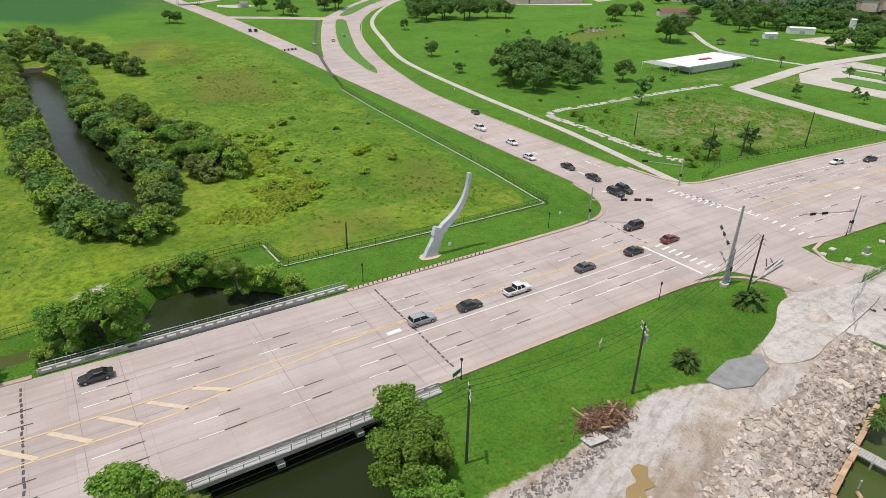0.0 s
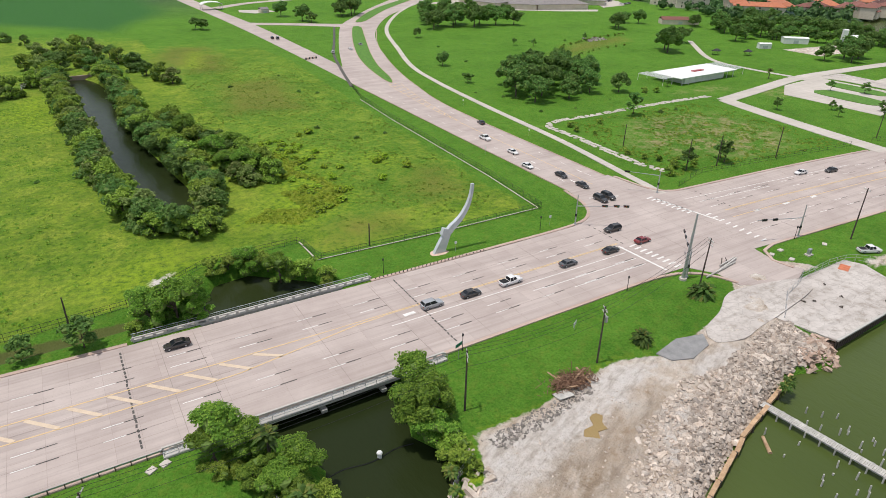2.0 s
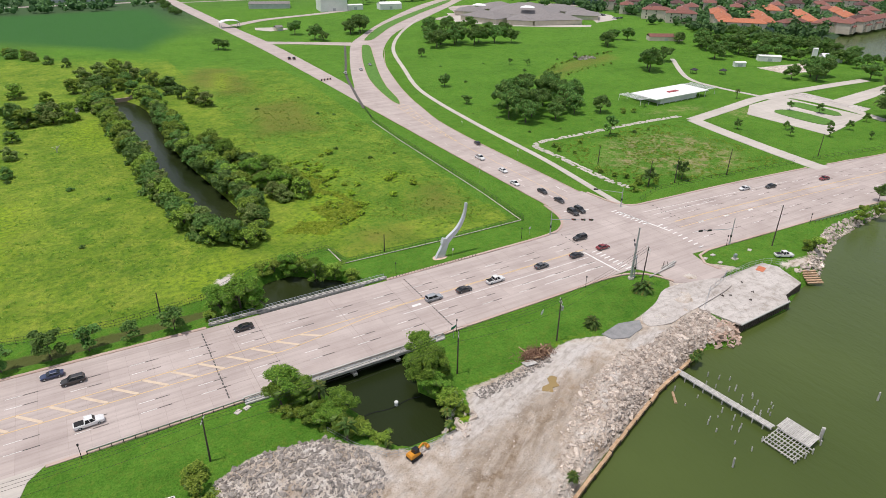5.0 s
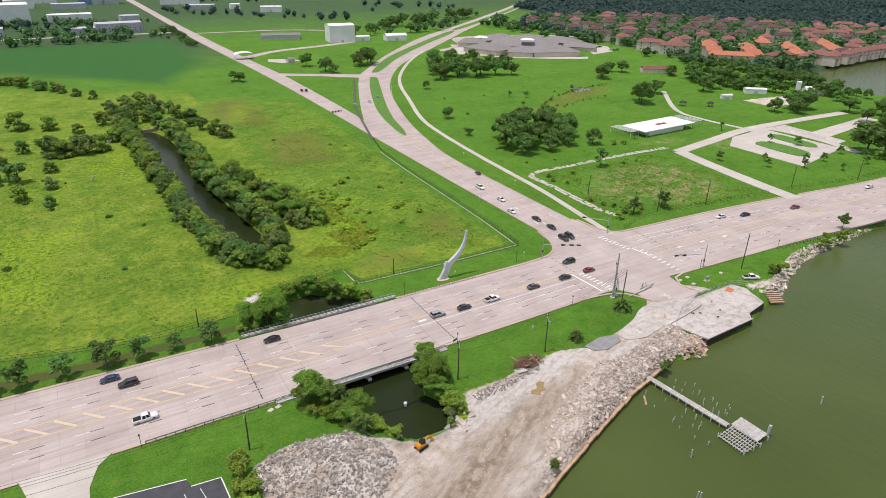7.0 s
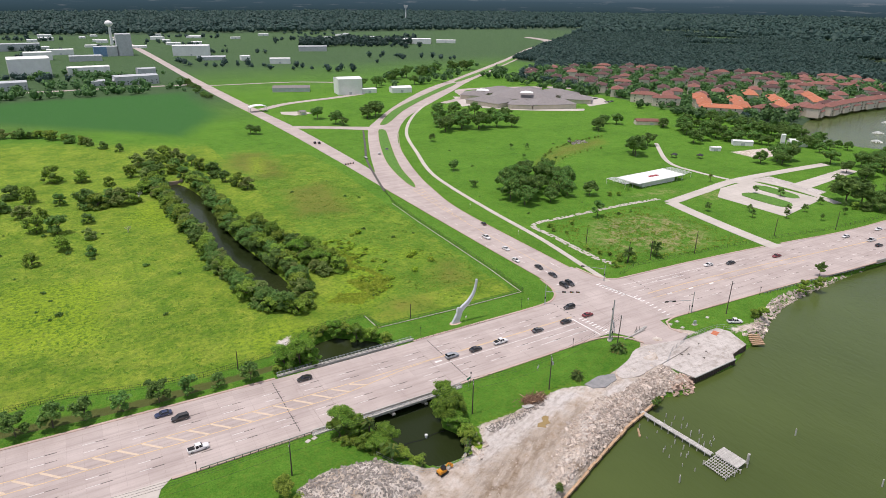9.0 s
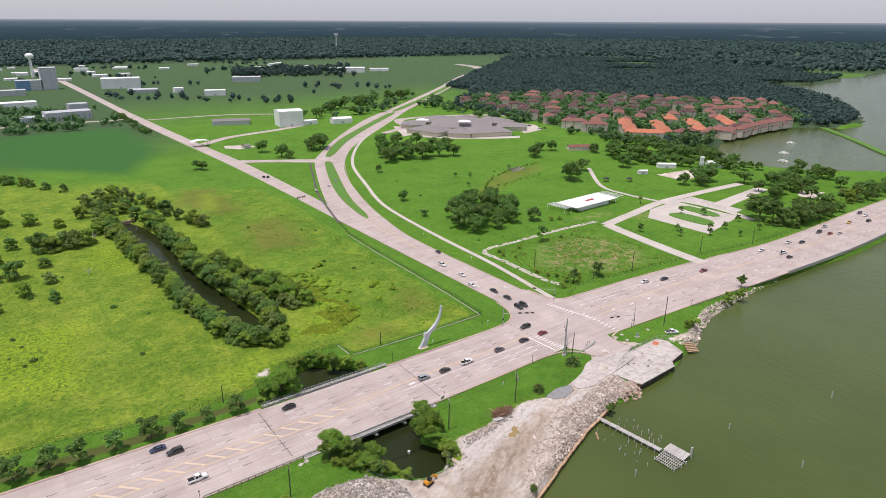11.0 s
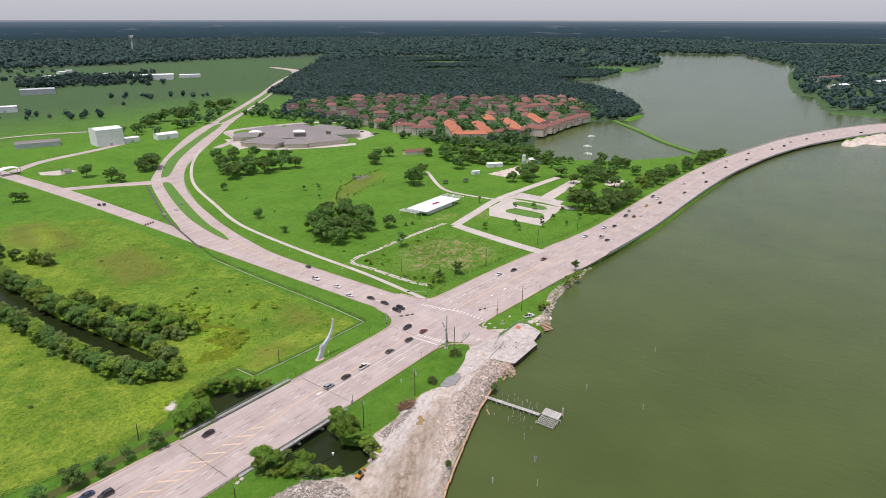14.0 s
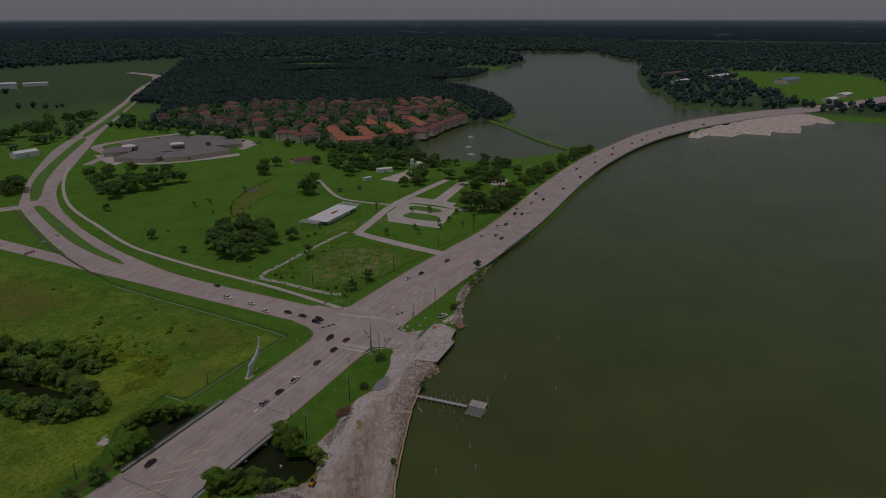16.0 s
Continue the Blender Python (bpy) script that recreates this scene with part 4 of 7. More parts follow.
guard_rail([(-141, -33.6), (-111, -33.4)], "weathered steel guard rail on dark posts beside the road")
guard_rail([(84, -37.5), (120, -40), (150, -42.5)], "weathered steel guard rail beside the shore")
bm = bmesh.new()
for i in range(30):
    x = -61 + 1.0 * i
    box(bm, x, -1.35, 0.1, x + 0.16, -1.19, 0.55)
tagged(link_mesh("kerb_stub_trim", bm, M_dark), "row of small dark stubs along the kerb", "bollard", kind="structure")

# causeway parapets and piers
cause = thing("causeway_bridge", "long curving concrete causeway bridge over the lake", "bridge")
for line, s, x0 in ((main_n, 1, 470), (main_s, -1, 160)):
    l = [p for p in line if x0 <= p.x <= 1090]
    bm = bmesh.new()
    ribbon(bm, offset(l, s * 0.1), offset(l, s * 0.5), 0.95, 1.9)
    part("parapet", bm, M_deck, cause)
for x in range(360, 1060, 18):
    y0, y1 = main_y(x, 0.04), main_y(x, 0.96)
    bm = bmesh.new()
    box(bm, x - 0.6, y1, -1.9, x + 0.6, y0, -0.9)
    for f in (0.1, 0.37, 0.63, 0.9):
        beam(bm, (x, y0 + (y1 - y0) * f, -5), (x, y0 + (y1 - y0) * f, -1.2), 0.45)
    part("pier", bm, M_deck, cause)
l = [p for p in main_s if 340 <= p.x <= 1060]
bm = bmesh.new()
ribbon(bm, offset(l, 1.0), offset(l, 0.2), -0.3, 0.9)
part("edge_girder", bm, M_deck, cause)


# ---- plants ----
ICO = [(0, 0, 1), (0.894, 0, 0.447), (0.276, 0.851, 0.447), (-0.724, 0.526, 0.447), (-0.724, -0.526, 0.447), (0.276, -0.851, 0.447),
       (0.724, 0.526, -0.447), (-0.276, 0.851, -0.447), (-0.894, 0, -0.447), (-0.276, -0.851, -0.447), (0.724, -0.526, -0.447), (0, 0, -1)]
ICO_F = [(0, 1, 2), (0, 2, 3), (0, 3, 4), (0, 4, 5), (0, 5, 1), (1, 6, 2), (2, 7, 3), (3, 8, 4), (4, 9, 5), (5, 10, 1), (6, 7, 2), (7, 8, 3), (8, 9, 4), (9, 10, 5), (10, 6, 1),
         (11, 7, 6), (11, 8, 7), (11, 9, 8), (11, 10, 9), (11, 6, 10)]
# Deeper green for crown interiors, shade between the leaves put into the colour.
M_core = rough_mat("inner_shade_leaves", (0.085, 0.145, 0.026), (0.145, 0.225, 0.044), 1.2)


def crown_mesh(name, lobes, n_leaf, size, material, seed, flat=0.8):
    """Leaf clumps over boughs that bulge from the lobes (x, y, z, r), round a core in a deeper green that stands for
    inner shade.
    """
    rng = np.random.default_rng(seed)
    boughs = []
    for x, y, z, r in lobes:
        for k in range(10):
            d = rng.normal(size=3)
            d /= np.linalg.norm(d)
            d[2] = abs(d[2]) if d[2] < -0.2 else d[2]
            boughs.append((x + d[0] * r * 0.55, y + d[1] * r * 0.55, z + d[2] * r * 0.55 * flat, r * rng.uniform(0.26, 0.58)))
    boughs = np.array(boughs)
    w = boughs[:, 3] ** 2
    b = boughs[rng.choice(len(boughs), n_leaf, p=w / w.sum())]
    d = rng.normal(size=(n_leaf, 3))
    d /= np.linalg.norm(d, axis=1)[:, None]
    d[:, 2] = np.where(d[:, 2] < -0.4, -d[:, 2], d[:, 2])
    c = b[:, :3] + d * (b[:, 3] * rng.uniform(0.80, 1.14, n_leaf))[:, None] * np.array([1, 1, 0.9])
    nrm = d + rng.normal(size=(n_leaf, 3)) * 0.45 + np.array([0, 0, 0.9])
    nrm /= np.linalg.norm(nrm, axis=1)[:, None]
    u = np.cross(nrm, rng.normal(size=(n_leaf, 3)))
    u /= np.linalg.norm(u, axis=1)[:, None]
    v = np.cross(nrm, u)
    s = (size * rng.uniform(0.45, 1.3, n_leaf))[:, None]
    quads = np.stack([c - u * s, c - v * s * 0.62 + nrm * s * 0.25, c + u * s, c + v * s * 0.62 + nrm * s * 0.25], 1)
    vs = quads.reshape(-1, 3).tolist()
    fs = [(4 * i, 4 * i + 1, 4 * i + 2, 4 * i + 3) for i in range(n_leaf)]
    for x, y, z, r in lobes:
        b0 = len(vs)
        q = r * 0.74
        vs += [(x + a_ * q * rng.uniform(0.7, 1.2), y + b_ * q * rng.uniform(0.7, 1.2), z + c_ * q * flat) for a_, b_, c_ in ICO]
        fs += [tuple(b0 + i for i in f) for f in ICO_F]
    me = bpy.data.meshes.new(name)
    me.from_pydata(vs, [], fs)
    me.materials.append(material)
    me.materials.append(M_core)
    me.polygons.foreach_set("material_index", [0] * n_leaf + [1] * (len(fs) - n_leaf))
    return me


def tree(kind, label, h, spread, material, n_leaf, seed, size=0.42, lobes_n=9, trunk_r=0.28, low=0.35, group=""):
    """A tree of height h: tapered trunk with limbs and a crown of leaf clumps."""
    rng = random.Random(seed)
    ob = thing(kind, label, "tree" if "bush" not in kind else "bush", group)
    lobes = [(0, 0, h * 0.70, spread * 0.42)]
    for i in range(lobes_n):
        a_ = 2 * math.pi * (i + rng.random() * 0.7) / lobes_n
        rad = spread * rng.uniform(0.3, 0.68)
        lobes.append((rad * math.cos(a_), rad * math.sin(a_), h * rng.uniform(low, 0.82), spread * rng.uniform(0.20, 0.40)))
    lobes.append((rng.uniform(-0.2, 0.2) * spread, rng.uniform(-0.2, 0.2) * spread, h - spread * 0.24, spread * 0.3))
    lobes = [(x, y, max(z, r * 0.55), r) for x, y, z, r in lobes]
    bm = bmesh.new()
    beam(bm, (0, 0, -0.6), (0.1, 0, h * 0.35), trunk_r, trunk_r * 0.7, 7)
    for x, y, z, r in lobes[1:7]:
        beam(bm, (0.1, 0, h * 0.3), (x * 0.8, y * 0.8, z), trunk_r * 0.5, trunk_r * 0.15, 5)
    part("trunk", bm, M_bark, ob)
    cr = new("crown", crown_mesh(kind + "_crown", lobes, n_leaf, size, material, seed))
    cr.parent = ob
    return ob


def palm(label, h, seed, fan=1.6, n=26, group=""):
    rng = random.Random(seed)
    ob = thing("palm_tree", label, "palm", group)
    bm = bmesh.new()
    beam(bm, (0, 0, -0.5), (0.15, 0.1, h), 0.26, 0.2, 8)
    part("trunk", bm, M_bark, ob)
    bm = bmesh.new()
    for i in range(n):
        a_, up = 2 * math.pi * i * 0.382, rng.uniform(-0.7, 1.2)
        L = fan * rng.uniform(0.8, 1.2)
        p0 = Vector((0.15, 0.1, h))
        d = Vector((math.cos(a_) * math.cos(up), math.sin(a_) * math.cos(up), math.sin(up)))
        s = Vector((-math.sin(a_), math.cos(a_), 0))
        p1 = p0 + d * L * 0.55
        p2 = p0 + d * L + Vector((0, 0, -0.35 * L))
        row = []
        for c, w in ((p0, 0.03), (p1, 0.34), (p2, 0.04)):
            row.append([bm.verts.new(c - s * w * fan * 0.6 + Vector((0, 0, -0.1 * w))), bm.verts.new(c + Vector((0, 0, 0.12))), bm.verts.new(c + s * w * fan * 0.6 + Vector((0, 0, -0.1 * w)))])
        for r0, r1 in zip(row, row[1:]):
            for k in range(2):
                bm.faces.new((r0[k], r0[k + 1], r1[k + 1], r1[k]))
    part("crown", bm, L_palm, ob)
    return ob


class Planter:
    """Places a thing at its first use and copies of it afterwards."""
    def __init__(self, make):
        self.make, self.proto = make, None

    def put(self, x, y, z=-0.15, s=1.0, turn=None, tall=1.0, label=""):
        m = pose(x, y, z, 0, 0, random.uniform(0, 360) if turn is None else turn)
        if self.proto is None:
            self.proto = self.make()
            ob = self.proto
        else:
            ob = copy_thing(self.proto, m)
        ob.matrix_basis = m @ Matrix.Diagonal((s, s, s * tall, 1))
        if label:
            ob["label"] = label
        return ob


oaks = [Planter(lambda k=k: tree("oak_tree", "broad dark green oak on grass", 11.5, 7.6, L_oak, 1900, 10 + k, 0.52, 12, trunk_r=0.35)) for k in range(4)]
rounds = [Planter(lambda k=k: tree("bank_tree", "bright green bushy tree on a canal bank", 9.2, 5.6, L_bank, 7500, 20 + k, 0.23, 13, low=0.12)) for k in range(4)]
bushes = [Planter(lambda k=k: tree("bush", "dense green bush on a bank", 3.4, 2.9, L_bright, 1300, 30 + k, 0.22, 7, 0.12, 0.1)) for k in range(3)]
belts = [Planter(lambda k=k: tree("bank_tree", "leafy tree in a dense belt along the channel", 7.6, 5.4, (L_bright, L_oak, L_bright, L_olive, L_oak)[k], 1700, 40 + k, 0.38, 13, low=0.12)) for k in range(5)]
cypresses = [Planter(lambda k=k: tree("road_tree", "small dark tree in a row beside the road", 5.0, 2.9, L_oak, 1100, 50 + k, 0.30, low=0.25, trunk_r=0.14)) for k in range(3)]
saplings = [Planter(lambda k=k: tree("small_tree", "small thin tree on a lawn", 5.0, 2.4, L_oak, 420, 60 + k, 0.34, 6, 0.1, 0.4)) for k in range(3)]
weeds = [Planter(lambda k=k: tree("weed_bush", "low clump of yellow-green weeds in the field", 0.9, 1.5, L_yellow, 260, 70 + k, 0.22, 6, 0.05, 0.2)) for k in range(2)]
dark_weeds = [Planter(lambda k=k: tree("weed_bush", "low clump of dark green weeds in the field", 0.9, 1.4, L_oak, 220, 75 + k, 0.22, 6, 0.05, 0.2)) for k in range(2)]
palms = [Planter(lambda: palm("cabbage palm with a fan crown on a bank", 5.0, 3, 2.0, 40)), Planter(lambda: palm("short palm with spreading fronds on grass", 0.9, 5, 1.35, 70))]

# canal banks and bridge
for x, y, s, k in ((-102, -37.6, 1.05, 0), (-104.5, -38.6, 0.8, 1), (-99.5, -40, 0.8, 2), (-74.5, -47, 1.0, 1), (-72.4, -41.5, 1.0, 2), (-71.5, -45.5, 1.0, 3), (-73.5, -50.5, 0.85, 0), (-97.5, -49.5, 0.8, 1), (-94.5, -47.5, 0.75, 2), (-100, -45.5, 0.7, 3), (-96, -52, 0.7, 0),
                   (-102, 4.2, 1.15, 2), (-107, 5, 0.95, 0), (-98.5, 2.5, 0.8, 3), (-79, 10.5, 0.75, 1), (-84, 18, 0.7, 2)):
    rounds[k].put(x, y, -1.2, s, tall=0.8 if y > -47 and x < -90 and y < -42 or y < -48 else 1.0)
for x, y, s in ((-92.4, -56.4, 1.0), (-90.5, -58.5, 0.9), (-93.5, -53.5, 1.0), (-99, -49, 1), (-74, -57, 1.2), (-73, -54, 1.2), (-72.5, -59, 0.8), (-124, -50, 1.2), (-125, -55, 1.4), (-124.5, -60, 1.4), (-125, -65, 1.3), (-126, -70, 1.2),
                (-84, 20, 1.3), (-80, 17, 1.2), (-76.5, 13, 1.2), (-73.5, 9.5, 1.3), (-88, 20.5, 1.1), (-70, 5, 1.1), (-92, 20, 1.1), (-97, 14, 1), (-110, 3, 0.9), (-99, 10, 1.1), (-71, 2.5, 0.8), (-104, -42, 0.9), (-102, -43, 0.8)):
    random.choice(bushes).put(x, y, -0.9, s)
for x, y, s in ((-97.6, -43, 1.15), (-96.6, -55.4, 1.05), (-90.4, -60.8, 0.5), (-77.4, -62.4, 0.62), (-76.2, -59.5, 0.7)):
    palms[0].put(x, y, -0.8, s, tall=1.0 if s > 1 else 0.8)
palms[1].put(-2.4, -42, -0.1, 1.9, label="short palm with yellowing fronds at a pole foot")
palms[1].put(-27, -48, -0.1, 1.6)
palms[1].put(-3.6, -41, -0.1, 1.5)
for x, y in ((-13, -70), (-15, -70.5), (-64, -84.5)):
    palms[1].put(x, y, -0.2, 0.9, label="green palm shoot among shore rocks")

# tree belts on both sides of the channel
rng = random.Random(4)
def along(line, spacing, spread, planters, smin, smax, z=-0.8):
    l = spline(line, 1.0)
    n = int(sum((q - p).length for p, q in zip(l, l[1:])) / spacing)
    for p in resample(l, n):
        rng.choice(planters).put(p.x + rng.uniform(-spread, spread), p.y + rng.uniform(-spread, spread), z, rng.uniform(smin, smax))
along([(-114, 262), (-114, 215), (-110.5, 162), (-109, 126), (-105.5, 86), (-101, 56), (-93, 42), (-87, 42)], 3.0, 2.2, belts, 0.85, 1.2)
along([(-120, 250), (-117, 215), (-114, 180)], 6, 3, belts, 0.7, 1.1)
along([(-94, 262), (-90, 235), (-89, 190), (-90, 150), (-86, 112), (-82, 72), (-83, 52)], 3.2, 2.2, belts, 0.85, 1.25)
along([(-80, 150), (-74, 118), (-67, 95), (-64, 72)], 4, 3, belts, 0.8, 1.25)
along([(-76, 120), (-70, 92), (-70, 70)], 4, 3, rounds[:2] + belts, 0.85, 1.25)
for x, y, s in ((-173, 295, 1.6), (-156, 286, 1.3), (-184, 253, 1.4), (-156, 226, 1.5), (-150, 221, 1.4), (-169, 238, 0.9), (-188, 220, 1.35), (-181, 191, 1.25), (-170, 185, 1.4), (-167, 157, 1.05), (-156, 144, 0.7),
                (-181, 142, 0.9), (-155, 195, 0.8), (-156, 168, 0.75), (-138, 222, 1.5), (-131, 224, 1.4), (-143, 228, 1.3), (-126, 286, 1.2), (-140, 270, 1.0), (-193, 264, 1.2), (-177, 212, 1.1), (-198, 238, 1.3), (-204, 205, 1.3),
                (-118, 313, 1.2), (-109, 321, 1.3), (-100, 326, 1.3), (-92, 313, 1.3), (-86, 300, 1.2), (-82, 283, 1.2), (-76, 273, 1.2), (-73, 245, 1.1), (-69, 229, 1.05), (-66, 220, 1.1), (-100, 281, 1.2), (-111, 278, 1.2),
                (-119, 267, 1.15), (-93, 262, 0.9), (-125, 241, 1.1), (-117, 251, 0.95), (-104, 305, 1.2), (-96, 292, 1.1), (-113, 298, 1.1), (-78, 258, 0.9),
                (-206, 467, 1.2), (-199, 463, 1.0), (-193, 461, 1.2), (-187, 458, 1.0), (-181, 455, 1.2), (-175, 448, 1.0), (-169, 441, 1.2), (-163, 432, 1.0), (-157, 422, 1.1), (-151, 412, 0.9), (-146, 404, 1.0), (-135, 387, 1.0), (-126, 371, 0.8)):
    rng.choice(belts).put(x + rng.uniform(-1.5, 1.5), y, -0.4, s * rng.uniform(0.9, 1.1), tall=rng.uniform(0.8, 1.1), label="leafy green tree standing in the rough field")
for x, y, s in ((-183, 5.5, 1.5), (-174, 5.5, 1.7), (-166, 4.6, 1.5), (-156, 4, 1.3), (-146, 3.4, 1.5), (-138, 2.8, 1.4), (-129, 3, 1.05), (-119, 2.2, 1.3), (-194, 6, 1.4), (-206, 7, 1.5), (-220, 8, 1.5)):
    rng.choice(cypresses).put(x, y, -0.2, s)
palms[0].put(-88, 96, -0.8, 0.8); palms[0].put(-109, 175, -0.8, 0.9); palms[0].put(-112, 190, -0.8, 0.8); palms[0].put(-86, 160, -0.8, 0.8)

# weeds in the field
for i in range(60):
    t_ = rng.random()
    x, y = -56 + 8 * math.sin(3 * t_) + rng.uniform(-9, 9), 40 + 68 * t_
    weeds[i % 2].put(x, y, -0.2, rng.uniform(0.8, 1.7))
for x, y in ((-25, 72), (-27, 70), (-23, 73), (-20, 62), (-32, 55), (-40, 110), (-36, 112)):
    weeds[0].put(x, y, -0.1, rng.uniform(1.2, 2.0))
for i in range(16):
    x, y = rng.uniform(-200, -110), rng.uniform(24, 200)
    dark_weeds[i % 2].put(x, y, -0.25, rng.uniform(0.6, 1.6))
for i in range(8):
    x, y = rng.uniform(-60, -6), rng.uniform(70, 220)
    dark_weeds[i % 2].put(x, y, -0.25, rng.uniform(0.5, 1.2))

# lawns east of the side road
for x, y, s in ((70, 110, 1), (80, 118, 1.1), (90, 126, 1.1), (100, 134, 1.0), (84, 140, 1.1), (74, 130, 1), (96, 116, 0.9), (106, 122, 1.0), (112, 134, 1), (98, 150, 1), (118, 150, 1), (110, 164, 1),
                (124, 140, 0.8), (92, 158, 1), (104, 112, 0.8), (88, 108, 0.9)):
    rng.choice(oaks).put(x, y, -0.2, s * rng.uniform(0.9, 1.1), tall=rng.uniform(0.9, 1.2))
for x, y, s in ((154, 360, 1.3), (138, 321, 1.25), (148, 332, 1.2), (158, 326, 1.4), (172, 318, 1.4), (166, 336, 1.3), (182, 326, 1.3), (193, 319, 1.3), (206, 313, 1.1), (179, 408, 1.1), (195, 400, 1.1), (187, 392, 1.1), (207, 380, 1.1),
                (215, 362, 1.0), (222, 350, 0.9), (230, 356, 1.0), (146, 345, 1.2), (108, 292, 0.55), (74, 199, 0.66), (64, 157, 0.5), (267, 261, 1.1), (273, 270, 0.9), (305, 277, 1.0), (296, 285, 0.9), (223, 172, 1.4), (229, 180, 1.1), (260, 194, 1.0),
                (118, 107, 0.86), (244, 20, 1.7), (250, 14, 1.3), (334, 83, 1.0), (344, 66, 1.0), (344, 50, 1.1), (329, 27, 0.95), (256, -1, 1.1), (268, -1, 1.1), (278, -2, 1.1), (302, 182, 1.2), (318, 186, 1.1), (335, 186, 1.3), (352, 177, 1.1), (374, 170, 1.3),
                (394, 166, 1.2), (338, 225, 1.2), (326, 210, 1.0), (346, 205, 1.0), (307, 108, 1.2), (316, 104, 1.1), (288, 109, 1.0), (298, 98, 1.0), (384, 30, 0.9),
                (58, 437, 1.1), (64, 402, 1.2), (68, 392, 0.76), (113, 418, 1.4), (106, 424, 1.2), (120, 428, 1.2), (102, 414, 1.1), (-19, 393, 0.9), (-15, 388, 0.7), (267, 691, 1.4), (291, 701, 1.5), (327, 716, 1.5),
                (357, 732, 1.5), (395, 743, 1.5), (421, 749, 1.5), (206, 622, 1.2), (222, 640, 1.1), (250, 668, 1.2), (267, 629, 1.1), (188, 627, 1.0), (440, 760, 1.4), (310, 690, 1.2)):
    rng.choice(oaks).put(x, y, -0.2, s * rng.uniform(0.92, 1.08), tall=rng.uniform(0.85, 1.1))
for x, y, s in ((58, 72, 0.7), (56, 66, 0.6), (60, 60, 0.5), (55, 30, 0.6), (58, 26, 0.7), (62, 22, 0.6), (53, 36, 0.6), (57, 19, 0.9), (50, 14, 0.9), (66, 18, 0.6), (72, 70, 0.6), (128, 100, 0.8), (134, 98, 0.8)):
    rng.choice(bushes).put(x, y, -0.2, s)
for x, y, s in ((93, 73, 2.0), (60, 16, 1.5), (76, 14, 1.6), (78, 17, 1.3), (123, -37.5, 1.4), (157, 50, 1.1), (222, 48, 1.2), (214, 60, 1.1), (196, 26, 1), (186, 20, 1), (206, 22, 1), (228, 26, 1), (178, 38, 0.9), (170, 30, 1), (232, 14, 1), (240, 12, 1),
                (190, 108, 0.7), (148, 104, 0.8), (200, 8, 0.8), (222, 8, 0.9), (150, 236, 1), (160, 228, 1), (140, 205, 0.8), (210, 235, 0.9)):
    rng.choice(saplings).put(x, y, -0.2, s)
palms[0].put(211, 92, -0.2, 0.9)
for x, y in ((68, 122), (78, 142), (108, 144), (116, 128), (90, 146), (102, 158), (122, 156)):
    rng.choice(oaks).put(x, y, -0.2, rng.uniform(0.85, 1.05), tall=1.25)
for i in range(22):
    x, y = rng.uniform(55, 240), rng.uniform(60, 260)
    dark_weeds[i % 2].put(x, y, -0.2, rng.uniform(0.4, 1.3))
along([(132, 178), (160, 204), (195, 226), (252, 240)], 5.5, 1.5, bushes, 0.35, 0.6, -0.2)
along([(130, 170), (170, 192), (215, 205)], 7, 2, bushes, 0.3, 0.5, -0.2)
for x, y, s in ((112, -44, 1.1), (104, -42.5, 1.0), (64, -50, 1.2), (62, -49, 0.9), (100, -43, 0.8)):
    rng.choice(bushes).put(x, y, -0.3, s, tall=1.2)
# belt between the lawns and the north lagoon, by the causeway
for i in range(75):
    x = 236 + 4.2 * i + rng.uniform(-3, 3)
    y = main_y(x, 0) + 5 + rng.uniform(0, 20 if x < 440 else 12)
    rng.choice(oaks + belts).put(x, y, -0.3, rng.uniform(0.55, 1.0))
for i in range(42):
    rng.choice(oaks).put(rng.uniform(330, 430), rng.uniform(160, 250), -0.3, rng.uniform(0.6, 1.0))
for i in range(30):
    x_ = rng.uniform(300, 425)
    rng.choice(oaks).put(x_, 46 + rng.uniform(-14, 16) + 0.15 * (x_ - 300), -0.3, rng.uniform(0.6, 1.0))
for i in range(20):
    rng.choice(oaks).put(rng.uniform(345, 410), rng.uniform(100, 165), -0.3, rng.uniform(0.6, 1.0))
for i in range(26):
    rng.choice(oaks).put(-8 + rng.uniform(-8, 2), rng.uniform(590, 800), -0.3, rng.uniform(0.3, 0.7))


